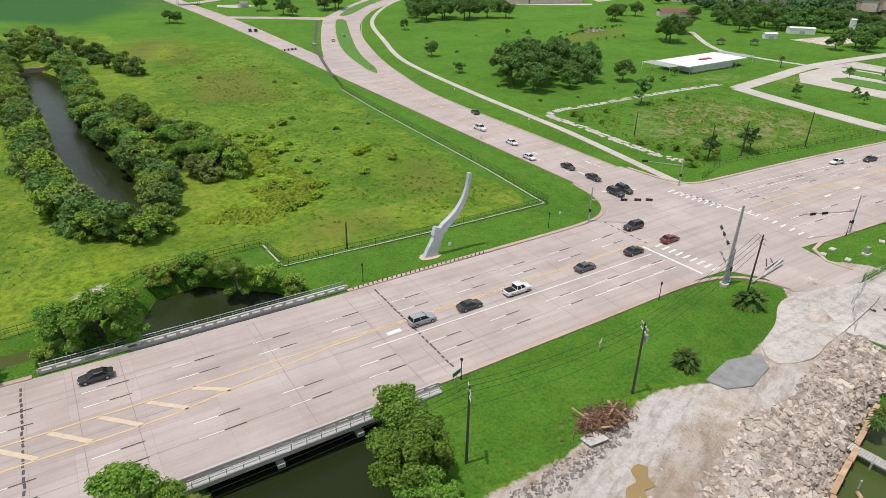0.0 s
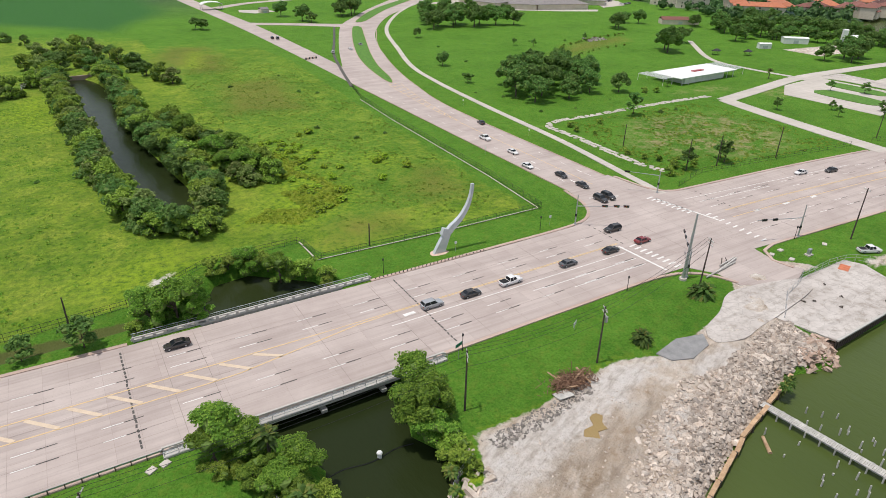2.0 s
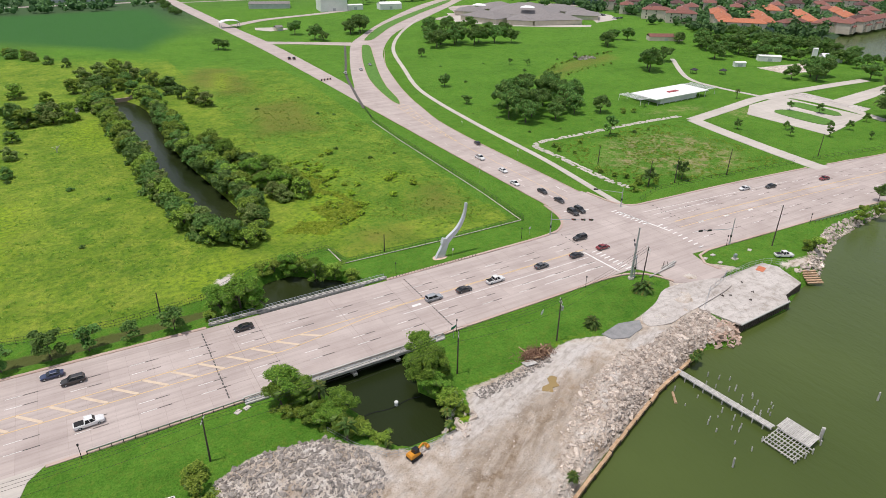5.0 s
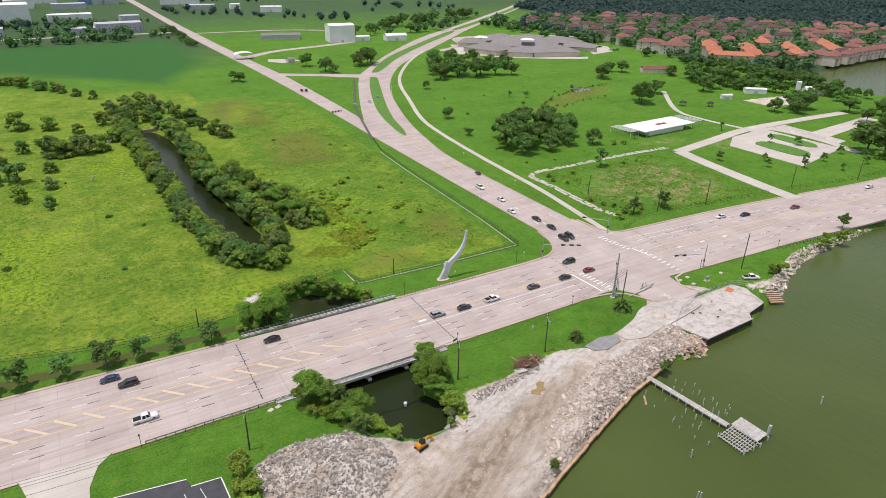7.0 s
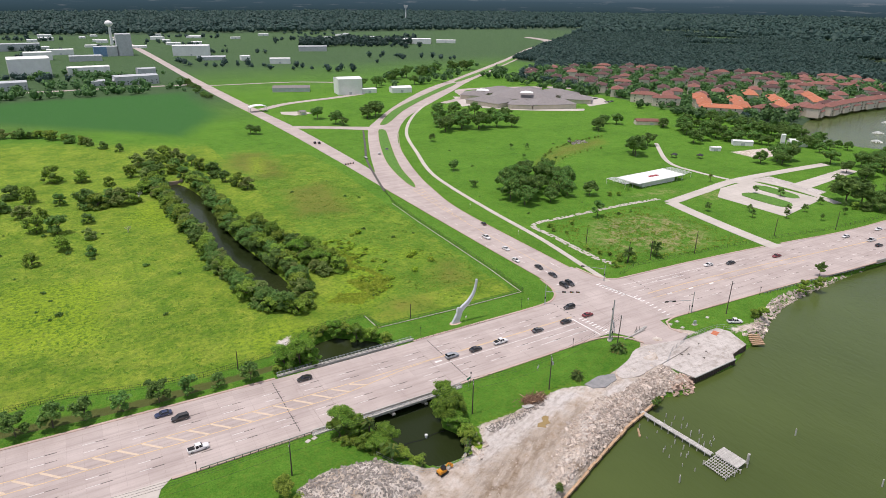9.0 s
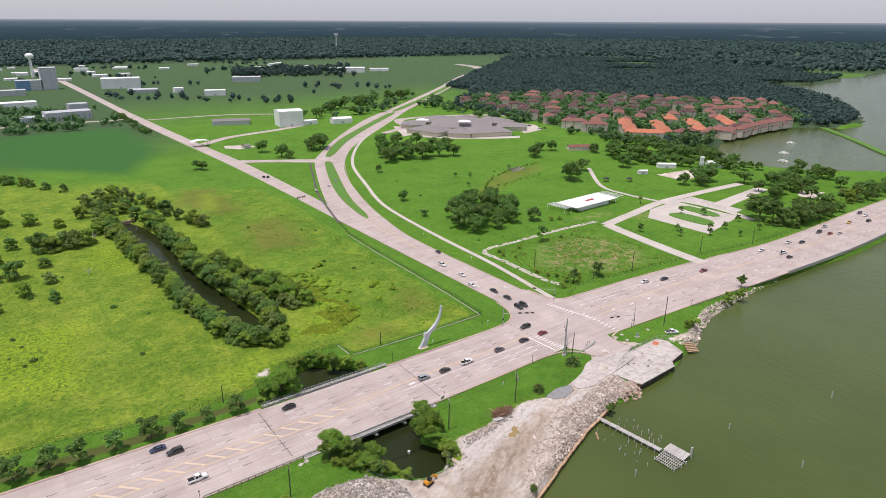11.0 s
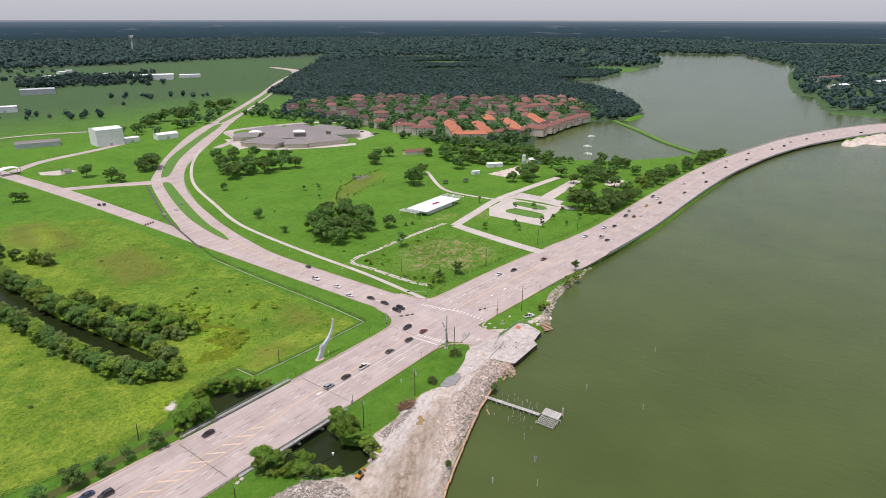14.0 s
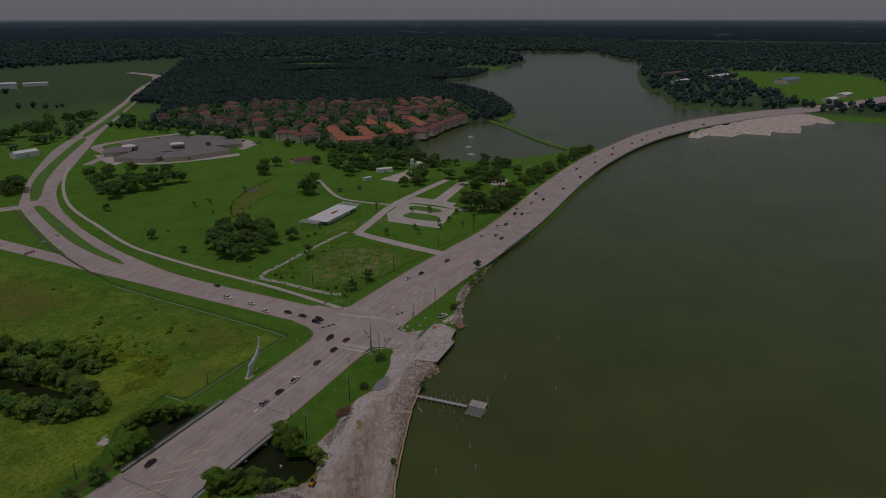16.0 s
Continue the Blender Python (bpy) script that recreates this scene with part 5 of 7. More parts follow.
# ---- far woods ----
def woods(name, label, seed, n, region, clear, size, leaves, leaf=None):
    """Many tree crowns over a region, each a rough core under tilted leaf clumps; one object."""
    r = np.random.default_rng(seed)
    x0, y0, x1, y1 = region
    px, py = r.uniform(x0, x1, n), r.uniform(y0, y1, n)
    keep = clear(px, py) & (inside_dist(px, py, LAKE) < -8)
    px, py = px[keep], py[keep]
    m = len(px)
    s = r.uniform(0.7, 1.3, (m, 1)) * size * (1 + 0.25 * wave(px, py, 40, seed))[:, None]
    tall = r.uniform(0.8, 1.15, (m, 1))
    foot = np.stack([px, py, np.zeros(m)], 1)[:, None]
    lift = np.concatenate([s, s, s * tall], 1)[:, None]
    core = np.array(ICO)[None] * r.uniform(0.55, 0.95, (m, 12, 1))
    core = foot + (core + np.array([0, 0, 0.9])) * lift
    d = r.normal(size=(m, leaves, 3))
    d /= np.linalg.norm(d, axis=2)[:, :, None]
    d[:, :, 2] = np.where(d[:, :, 2] < -0.3, -d[:, :, 2], d[:, :, 2])
    nrm = d + r.normal(size=d.shape) * 0.45 + np.array([0, 0, 0.3])
    nrm /= np.linalg.norm(nrm, axis=2)[:, :, None]
    u = np.cross(nrm, r.normal(size=d.shape))
    u /= np.linalg.norm(u, axis=2)[:, :, None]
    v = np.cross(nrm, u)
    c = d * r.uniform(0.7, 1.08, (m, leaves, 1)) + np.array([0, 0, 0.9])
    k = r.uniform(0.22, 0.5, (m, leaves, 1))
    quad = np.stack([c - u * k, c - v * k * 0.7, c + u * k, c + v * k * 0.7], 2).reshape(m, leaves * 4, 3)
    quad = foot + quad * lift
    verts = np.concatenate([core.reshape(-1, 3), quad.reshape(-1, 3)])
    tri = (np.array(ICO_F)[None] + (np.arange(m) * 12)[:, None, None]).reshape(-1, 3)
    qd = np.arange(m * leaves * 4).reshape(-1, 4) + 12 * m
    ob = raw_mesh(name, verts.tolist(), tri.tolist() + qd.tolist(), leaf or L_hazed)
    return tagged(ob, label, "woods", kind="stuff")


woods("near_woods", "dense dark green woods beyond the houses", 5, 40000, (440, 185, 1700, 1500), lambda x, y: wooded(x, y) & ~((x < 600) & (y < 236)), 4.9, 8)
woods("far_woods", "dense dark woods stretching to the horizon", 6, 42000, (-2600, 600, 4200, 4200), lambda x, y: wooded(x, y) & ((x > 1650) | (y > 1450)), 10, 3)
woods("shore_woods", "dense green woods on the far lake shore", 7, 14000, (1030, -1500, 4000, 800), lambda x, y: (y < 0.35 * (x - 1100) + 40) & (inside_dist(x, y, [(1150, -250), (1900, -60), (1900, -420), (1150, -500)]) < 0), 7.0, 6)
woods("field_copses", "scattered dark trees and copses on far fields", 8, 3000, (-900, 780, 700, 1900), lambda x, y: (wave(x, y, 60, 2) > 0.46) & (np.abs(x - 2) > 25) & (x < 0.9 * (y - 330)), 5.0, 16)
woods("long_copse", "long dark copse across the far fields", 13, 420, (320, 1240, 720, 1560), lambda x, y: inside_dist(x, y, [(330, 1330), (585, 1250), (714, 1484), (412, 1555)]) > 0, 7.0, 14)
woods("works_trees", "dark green trees round the works yards", 14, 520, (-330, 690, -22, 980), lambda x, y: (wave(x, y, 26, 1) > 0.05) | (y < 735), 4.6, 16, L_mid)
woods("lane_trees", "dark green trees between the road and the sheds", 15, 130, (210, 600, 520, 800), lambda x, y: (y > 0.9 * x + 345) & (y < 0.9 * x + 470) & (wave(x, y, 24, 3) > -0.1), 5.4, 20, L_mid)
woods("garden_trees", "green garden trees standing between the townhouses", 9, 1500, (425, 210, 860, 700), lambda x, y: inside_dist(x, y, TOWN) > 0, 4.6, 24, L_mid)
woods("yard_trees", "dark green trees beyond the bare yard", 11, 90, (380, 400, 470, 700), lambda x, y: (x > 395) & (y > x + 10), 5.2, 24, L_mid)
woods("town_edge_trees", "dark green trees along the edge of the townhouses", 16, 190, (395, 190, 600, 345), lambda x, y: (inside_dist(x, y, TOWN) < 2) & ((x < 470) | (y < 236)), 4.8, 24, L_mid)


def tufts(name, label, outline, n, seed, material, smin, smax):
    """Loose grass and weed tufts, one object."""
    r = np.random.default_rng(seed)
    xs, ys = [p[0] for p in outline], [p[1] for p in outline]
    px, py = r.uniform(min(xs), max(xs), n * 3), r.uniform(min(ys), max(ys), n * 3)
    ok = (inside_dist(px, py, outline) > 1) & (d_water(px, py) < -4) & (wave(px, py, 7, seed) > -0.35)
    px, py = px[ok][:n], py[ok][:n]
    vs, fs = [], []
    for x, y in zip(px.tolist(), py.tolist()):
        s = r.uniform(smin, smax)
        for k in range(4):
            a_ = 1.57 * k + r.uniform(0, 1)
            c, t = math.cos(a_) * s, math.sin(a_) * s
            b0 = len(vs)
            vs += [(x, y, 0.5 * s), (x + c - t * 0.6, y + t + c * 0.6, 0.2 * s), (x + c * 1.1, y + t * 1.1, -0.2), (x + c + t * 0.6, y + t - c * 0.6, 0.2 * s)]
            fs += [(b0, b0 + 1, b0 + 2, b0 + 3)]
    tagged(raw_mesh(name, vs, fs, material), label, "grass", kind="stuff")


def d_water(x, y):
    return np.maximum(inside_dist(x, y, CHANNEL), inside_dist(x, y, CANAL))


L_field = make_leaves("field_weeds", (0.11, 0.21, 0.020), (0.22, 0.33, 0.035), (0.36, 0.43, 0.07))
tufts("field_grass", "uneven tufts of tall grass in the west field", [(-210, 22), (-131, 13), (-100, 40), (-112, 120), (-125, 240), (-210, 260)], 2200, 1, L_field, 0.15, 0.5)
tufts("field_grass", "uneven tufts of weedy grass in the fenced field", [(-60, 22), (-8, 20), (-2, 110), (2, 230), (-40, 300), (-60, 220), (-72, 130), (-52, 60)], 2200, 2, L_field, 0.15, 0.45)
tufts("yellow_weeds", "patch of tall yellow-green weeds", GOLD[0], 1300, 3, L_yellow, 0.4, 1.0)
tufts("lot_weeds", "rough weeds round the dry lots", [(46, 12), (134, 6), (140, 76), (60, 78), (52, 40)], 900, 4, L_field, 0.3, 0.7)

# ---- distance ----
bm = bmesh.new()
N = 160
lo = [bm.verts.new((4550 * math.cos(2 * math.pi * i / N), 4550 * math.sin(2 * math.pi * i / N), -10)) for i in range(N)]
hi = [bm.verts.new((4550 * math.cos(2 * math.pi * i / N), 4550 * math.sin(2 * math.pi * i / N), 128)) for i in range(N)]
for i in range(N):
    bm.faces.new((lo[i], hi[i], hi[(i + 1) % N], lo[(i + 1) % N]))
# Horizon haze painted on as a glow, paler and bluer towards the top.
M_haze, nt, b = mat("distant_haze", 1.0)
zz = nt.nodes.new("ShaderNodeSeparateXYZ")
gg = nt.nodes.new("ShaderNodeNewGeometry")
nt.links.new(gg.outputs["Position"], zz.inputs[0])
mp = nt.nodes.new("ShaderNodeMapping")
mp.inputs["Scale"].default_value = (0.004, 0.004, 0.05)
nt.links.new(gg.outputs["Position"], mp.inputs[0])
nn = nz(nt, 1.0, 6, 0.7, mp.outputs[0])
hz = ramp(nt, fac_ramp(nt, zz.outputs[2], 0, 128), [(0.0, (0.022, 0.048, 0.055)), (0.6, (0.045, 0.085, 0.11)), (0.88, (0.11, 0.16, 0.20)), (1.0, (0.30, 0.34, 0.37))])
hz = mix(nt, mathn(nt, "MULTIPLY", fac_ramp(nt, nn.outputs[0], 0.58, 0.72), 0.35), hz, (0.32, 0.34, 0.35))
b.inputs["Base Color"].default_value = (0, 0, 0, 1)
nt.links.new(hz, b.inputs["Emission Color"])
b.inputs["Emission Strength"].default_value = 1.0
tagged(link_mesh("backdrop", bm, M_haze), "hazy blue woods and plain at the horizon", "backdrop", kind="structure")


# ---- vehicles ----
def loft(bm, rows, mi=None):
    """Joins closed rings of the same count."""
    vs = [[bm.verts.new(p) for p in r] for r in rows]
    n = len(rows[0])
    for a_, b_ in zip(vs, vs[1:]):
        for i in range(n):
            bm.faces.new((a_[i], a_[(i + 1) % n], b_[(i + 1) % n], b_[i]))
    bm.faces.new(vs[0][::-1])
    bm.faces.new(vs[-1])
    bmesh.ops.recalc_face_normals(bm, faces=bm.faces)


def section(x, half, z0, z1, inset=0.06):
    return [(x, -half, z0 + 0.12), (x, -half + 0.1, z0), (x, half - 0.1, z0), (x, half, z0 + 0.12), (x, half, z1 - 0.14), (x, half - inset * 2, z1), (x, -half + inset * 2, z1), (x, -half, z1 - 0.14)]


def car(kind):
    """A car heading along +x: body, glass house, roof, wheels with rims, lamps."""
    L, Wd, bonnet, deck, top = {"sedan": (4.8, 1.84, 0.88, 0.98, 1.45), "suv": (4.95, 1.95, 1.05, 1.12, 1.78), "pickup": (5.7, 2.0, 1.12, 1.05, 1.9)}[kind]
    ob = thing({"sedan": "sedan_car", "suv": "suv_car", "pickup": "pickup_truck"}[kind], "car", "car")
    h = Wd / 2
    x0, x1 = -L / 2, L / 2
    bm = bmesh.new()
    loft(bm, [section(x0, h * 0.86, 0.42, deck - 0.06), section(x0 + 0.25, h * 0.97, 0.28, deck), section(-L * 0.12, h, 0.24, deck), section(L * 0.18, h, 0.24, bonnet + 0.03),
              section(x1 - 0.6, h * 0.97, 0.26, bonnet - 0.06), section(x1 - 0.15, h * 0.88, 0.3, bonnet - 0.2), section(x1, h * 0.74, 0.36, bonnet - 0.34)])
    part("body", bm, M_paint, ob)
    b0, b1, t0, t1 = {"sedan": (-1.75, 1.05, -1.0, 0.2), "suv": (-2.3, 1.0, -2.0, 0.25), "pickup": (-0.75, 1.35, -0.6, 0.7)}[kind]
    hb, ht = h * 0.93, h * 0.74
    bm = bmesh.new()
    z0 = deck - 0.05
    loft(bm, [[(b0, -hb, z0), (b1, -hb, z0), (b1, hb, z0), (b0, hb, z0)], [(t0, -ht, top - 0.07), (t1, -ht, top - 0.07), (t1, ht, top - 0.07), (t0, ht, top - 0.07)]])
    part("glass_house", bm, M_glass, ob, "dark tinted glass")
    bm = bmesh.new()
    loft(bm, [[(t0 - 0.1, -ht - 0.04, top - 0.07), (t1 + 0.08, -ht - 0.04, top - 0.07), (t1 + 0.08, ht + 0.04, top - 0.07), (t0 - 0.1, ht + 0.04, top - 0.07)],
              [(t0 + 0.1, -ht + 0.12, top), (t1 - 0.12, -ht + 0.12, top), (t1 - 0.12, ht - 0.12, top), (t0 + 0.1, ht - 0.12, top)]])
    part("roof", bm, M_paint, ob)
    for s in (-1, 1):
        for xa, xb in ((b0, t0), ((b0 + b1) / 2, (t0 + t1) / 2), (b1, t1)):
            bm = bmesh.new()
            bar(bm, (xa, s * hb, z0), (xb, s * ht, top - 0.05), 0.07, 0.09)
            part("pillar", bm, M_paint, ob)
    if kind == "pickup":
        bm = bmesh.new()
        box(bm, x0 + 0.2, -h * 0.82, deck - 0.02, b0 - 0.12, h * 0.82, deck + 0.015)
        part("load_bed", bm, M_tyre, ob, "dark load bed")
    for xw in (-L * 0.3, L * 0.31):
        for s in (-1, 1):
            bm = bmesh.new()
            beam(bm, (xw, s * (h - 0.23), 0.34), (xw, s * (h + 0.015), 0.34), 0.34, n=14)
            wheel = part("wheel", bm, M_tyre, ob)
            bm = bmesh.new()
            beam(bm, (xw, s * (h - 0.02), 0.34), (xw, s * (h + 0.03), 0.34), 0.2, n=10)
            part("rim", bm, M_steel, wheel)
    for s in (-1, 1):
        bm = bmesh.new()
        box(bm, x1 - 0.2, s * h * 0.62 - 0.2, bonnet - 0.36, x1 - 0.06, s * h * 0.62 + 0.2, bonnet - 0.22)
        part("headlight", bm, M_white_wall, ob)
        bm = bmesh.new()
        box(bm, x0 - 0.015, s * h * 0.66 - 0.16, deck - 0.32, x0 + 0.1, s * h * 0.66 + 0.16, deck - 0.12)
        part("tail_light", bm, M_red, ob)
    return ob


M_red = plain("red_plastic", (0.35, 0.01, 0.01), 0.3)
PAINT = {"black": (0.008, 0.008, 0.010), "grey": (0.07, 0.075, 0.085), "silver": (0.34, 0.36, 0.38), "white": (0.80, 0.80, 0.79), "red": (0.22, 0.006, 0.012), "blue": (0.012, 0.03, 0.10), "yellow": (0.6, 0.35, 0.03)}
cars = {k: Planter(lambda k=k: car(k)) for k in ("sedan", "suv", "pickup")}
WORD = {"sedan": "sedan", "suv": "sport utility car", "pickup": "pickup truck"}


def park(kind, colour, x, y, turn, where="on the concrete road", z=0.05):
    ob = cars[kind].put(x, y, z, 1.0, turn, label=f"{colour} {WORD[kind]} {where}")
    ob["group"] = "cars on the roads"
    for o in ob.children_recursive:
        o.color = (*PAINT[colour], 1)


QUEUE = (("suv", "silver", -55.5, -17.2), ("sedan", "black", -46, -17.4), ("pickup", "white", -35.5, -17.3), ("sedan", "grey", -18.6, -17), ("sedan", "black", -5, -16.8), ("sedan", "red", 6, -16.6))
for k, c, x, y in QUEUE:
    park(k, c, x, y, 1, "waiting in a queue at the junction")
for k, c, x, y in (("suv", "black", 15.6, 9), ("suv", "black", 19, 9.4), ("sedan", "black", 18.4, 20), ("sedan", "black", 18.4, 30), ("sedan", "white", 14.2, 42), ("sedan", "white", 18.4, 56), ("pickup", "white", 18.8, 74), ("sedan", "black", 29, 92)):
    park(k, c, x, y, -89 if y < 90 else 80, "waiting on the side road")
for k, c, x, y, t in (("pickup", "white", -140, -25, 2), ("suv", "black", 4, -8, 178), ("sedan", "black", -104, -6.2, 180), ("sedan", "blue", -146, -4.2, 180), ("suv", "black", -142, -8.6, 180),
                      ("sedan", "white", 89, -5.5, 174), ("sedan", "black", 100, -9, 174), ("sedan", "red", 127, -14, 174), ("sedan", "white", 184, -14.5, 175), ("pickup", "white", 190, -24, -5), ("sedan", "black", 186, -30, -5),
                      ("sedan", "white", 211, -16.5, 176), ("sedan", "black", 218, -21, 176), ("suv", "black", 247, -17.5, 180), ("sedan", "red", 250, -23, 0), ("sedan", "white", 256, -26, 0), ("sedan", "silver", 262, -14, 180),
                      ("sedan", "yellow", 285, -19, 180), ("suv", "black", 300, -25, 0), ("sedan", "white", 312, -18, 180), ("suv", "grey", 315, -13, 180), ("sedan", "black", 345, -30, 0), ("sedan", "white", 376, -19, 180),
                      ("suv", "black", 396, -33, -2), ("sedan", "grey", 430, -20, 178), ("sedan", "black", 471, -30, -6), ("suv", "white", 500, -22, 170), ("sedan", "black", 524, -37, -10), ("sedan", "red", 560, -30, 168), ("sedan", "black", 604, -45, -12),
                      ("suv", "black", 633, -52, -14), ("sedan", "white", 668, -52, 162), ("sedan", "black", 703, -64, -18), ("sedan", "silver", 751, -75, 158), ("suv", "black", 800, -112, -26)):
    park(k, c, x, y, t)
park("pickup", "white", 51.5, -48, -28, "parked on dirt beside the lawn", 0.0)
for x, y, c, k in ((17, 328, "black", "suv"), (20, 326, "black", "suv"), (34, 262, "white", "sedan"), (48, 268, "white", "sedan"), (60, 280, "silver", "sedan")):
    park(k, c, x, y, 80, "on the far road")
for i in range(16):
    park("sedan" if i % 3 else "suv", ("white", "black", "silver", "grey", "red")[i % 5], 392 + (i % 4) * 3.2, 385 + (i // 4) * 26, 92, "parked beside the flat-roofed centre")


# ---- poles, wires and signals ----
def utility_pole(x, y, h, lean=0.0, arms=1, label="dark wooden utility pole with a crossarm", box_on=False):
    ob = thing("utility_pole", label, "pole", "utility poles along the road", (x, y, -0.1))
    bm = bmesh.new()
    beam(bm, (0, 0, -1), (lean, 0, h), 0.2, 0.13, 9)
    part("pole", bm, M_wood, ob)
    for k in range(arms):
        bm = bmesh.new()
        z = h - 0.5 - 0.9 * k
        bar(bm, (lean - 0.55, -1.1, z), (lean + 0.55, 1.1, z), 0.12, 0.14)
        part("crossarm", bm, M_grey_wood, ob)
        for s in (-0.9, -0.4, 0.4, 0.9):
            bm = bmesh.new()
            beam(bm, (lean + 0.5 * s, s, z + 0.05), (lean + 0.5 * s, s, z + 0.3), 0.06, 0.04, 6)
            part("insulator", bm, M_white_wall, ob)
    if box_on:
        bm = bmesh.new()
        beam(bm, (lean + 0.45, -0.2, h - 3.2), (lean + 0.45, -0.2, h - 2.1), 0.28, n=10)
        part("transformer", bm, M_steel, ob, "grey steel transformer can")
    return ob


POLES = [(-168, -46, 10), (-121, -47, 10.5), (-66.5, -47.5, 12), (-38.5, -48.5, 12), (-2.6, -41, 13.5)]
for i, (x, y, h) in enumerate(POLES):
    utility_pole(x, y, h, 0.6 if i == 4 else 0.1, 2 if i != 1 else 1, box_on=(i == 3))
utility_pole(55, -41.5, 14, 0.4, 1)
for x, y, h in ((59, 44, 8), (58.5, 15, 10.5), (71, 13, 10.5), (97, 9, 11), (153, 5, 10), (191, -5, 10.5)):
    utility_pole(x, y, h, 0.3, 0, "dark slim wooden pole on grass")
for x, y, h in ((-121, 10.5, 7), (-55, 15, 6)):
    utility_pole(x, y, h, 0.1, 0, "thin dark post by the fence")


def wires():
    ob = thing("power_wires", "thin slack power wires between the utility poles", "wire")
    for (x0, y0, h0), (x1, y1, h1) in zip(POLES, POLES[1:]):
        for off, dz in ((-0.9, -0.2), (0.0, -0.2), (0.9, -0.2), (0.2, -3.4)):
            cu = []
            for i in range(13):
                t = i / 12
                cu.append(Vector((x0 + (x1 - x0) * t + 0.5 * off, y0 + (y1 - y0) * t + off, h0 + (h1 - h0) * t + dz - 4 * 0.9 * t * (1 - t))))
            bm = bmesh.new()
            loft(bm, [[(p.x + 0.03, p.y - 0.03, p.z), (p.x, p.y, p.z + 0.035), (p.x - 0.03, p.y + 0.03, p.z), (p.x, p.y, p.z - 0.035)] for p in cu])
            part("wire", bm, M_dark, ob)


wires()


def street_lamp(x, y, h=3.6):
    ob = thing("street_lamp", "short black lantern post beside the road", "lamp", "lantern posts along the road", (x, y, 0))
    bm = bmesh.new()
    beam(bm, (0, 0, -0.4), (0, 0, 0.5), 0.13, 0.09)
    beam(bm, (0, 0, 0.5), (0, 0, h - 0.5), 0.065, 0.055)
    part("post", bm, M_dark, ob)
    bm = bmesh.new()
    beam(bm, (0, 0, h - 0.5), (0, 0, h - 0.1), 0.14, 0.22, 6)
    beam(bm, (0, 0, h - 0.1), (0, 0, h + 0.15), 0.25, 0.03, 6)
    part("lantern", bm, M_dark, ob)


for x, y in ((-58, 0.8), (-12, 2), (-15, -32.4), (-58, -33.2), (-142, -34.4), (42, -34.4), (82, -37)):
    street_lamp(x, y)


def signal(x, y, h, direction, length, heads, label, extra=None):
    """A mast with one arm and hanging signal heads."""
    ob = thing("traffic_signal", label, "traffic light", "traffic lights at the junction", (x, y, 0))
    d = Vector((math.cos(radians(direction)), math.sin(radians(direction)), 0))
    bm = bmesh.new()
    beam(bm, (0, 0, -0.3), (0, 0, 0.25), 0.42, n=12)
    beam(bm, (0, 0, 0.2), (0, 0, h), 0.2, 0.11, 10)
    part("mast", bm, M_steel, ob)
    bm = bmesh.new()
    beam(bm, (0, 0, 5.4), d * length + Vector((0, 0, 6.1)), 0.12, 0.06, 8)
    part("arm", bm, M_steel, ob)
    for f in heads:
        c = d * length * f + Vector((0, 0, 5.4 + 0.7 * f))
        bm = bmesh.new()
        s = Vector((-d.y, d.x, 0))
        m = Matrix.Translation(c) @ Matrix.Rotation(radians(direction), 4, "Z")
        box(bm, -0.65, -0.15, -0.22, 0.65, 0.12, 0.22, m)
        box(bm, -0.75, 0.12, -0.3, 0.75, 0.15, 0.3, m)
        head = part("signal_head", bm, M_dark, ob)
        for k, c3 in enumerate((M_red, M_amber, M_green)):
            bm = bmesh.new()
            beam(bm, m @ Vector((-0.42 + 0.42 * k, -0.15, 0)), m @ Vector((-0.42 + 0.42 * k, -0.2, 0)), 0.13, n=8)
            part("lens", bm, c3, head)
    bm = bmesh.new()
    box(bm, -0.2, -0.2, 2.4, 0.2, 0.2, 3.2)
    part("walk_signal", bm, M_dark, ob)


M_amber = plain("amber_plastic", (0.4, 0.2, 0.01), 0.3)
M_green = plain("green_plastic", (0.02, 0.18, 0.08), 0.3)
signal(-2, -0.2, 8.5, -38, 13, (0.55, 0.78, 0.97), "grey steel signal mast with three heads on an arm")
signal(35, 5.5, 7, 140, 10, (0.95,), "grey steel signal mast with an arm at the footpath corner")
signal(44, -34, 9, 165, 14, (0.62, 0.85), "grey steel signal mast with an arm on the lawn edge")
signal(1.5, -34.5, 7, 48, 12, (0.45, 0.75, 0.98), "grey steel signal mast with a long arm on grass")
ob = thing("steel_monopole", "tall tapered galvanised steel pole on the grass corner", "pole", at=(0, -34.8, 0))
bm = bmesh.new()
beam(bm, (0, 0, -0.5), (0, 0, 0.35), 0.9, 0.85, 14)
part("footing", bm, M_walk, ob)
bm = bmesh.new()
beam(bm, (0, 0, 0.3), (0.4, 0, 16), 0.42, 0.2, 12)
part("shaft", bm, M_steel, ob)


def sign(x, y, w, h, z, material, label, turn=0):
    ob = thing("road_sign", label, "sign", at=(x, y, 0), turn=turn)
    bm = bmesh.new()
    beam(bm, (0, 0, -0.3), (0, 0, z + h), 0.04)
    part("post", bm, M_steel, ob)
    bm = bmesh.new()
    box(bm, -w / 2, -0.03, z, w / 2, 0.03, z + h)
    part("panel", bm, material, ob)


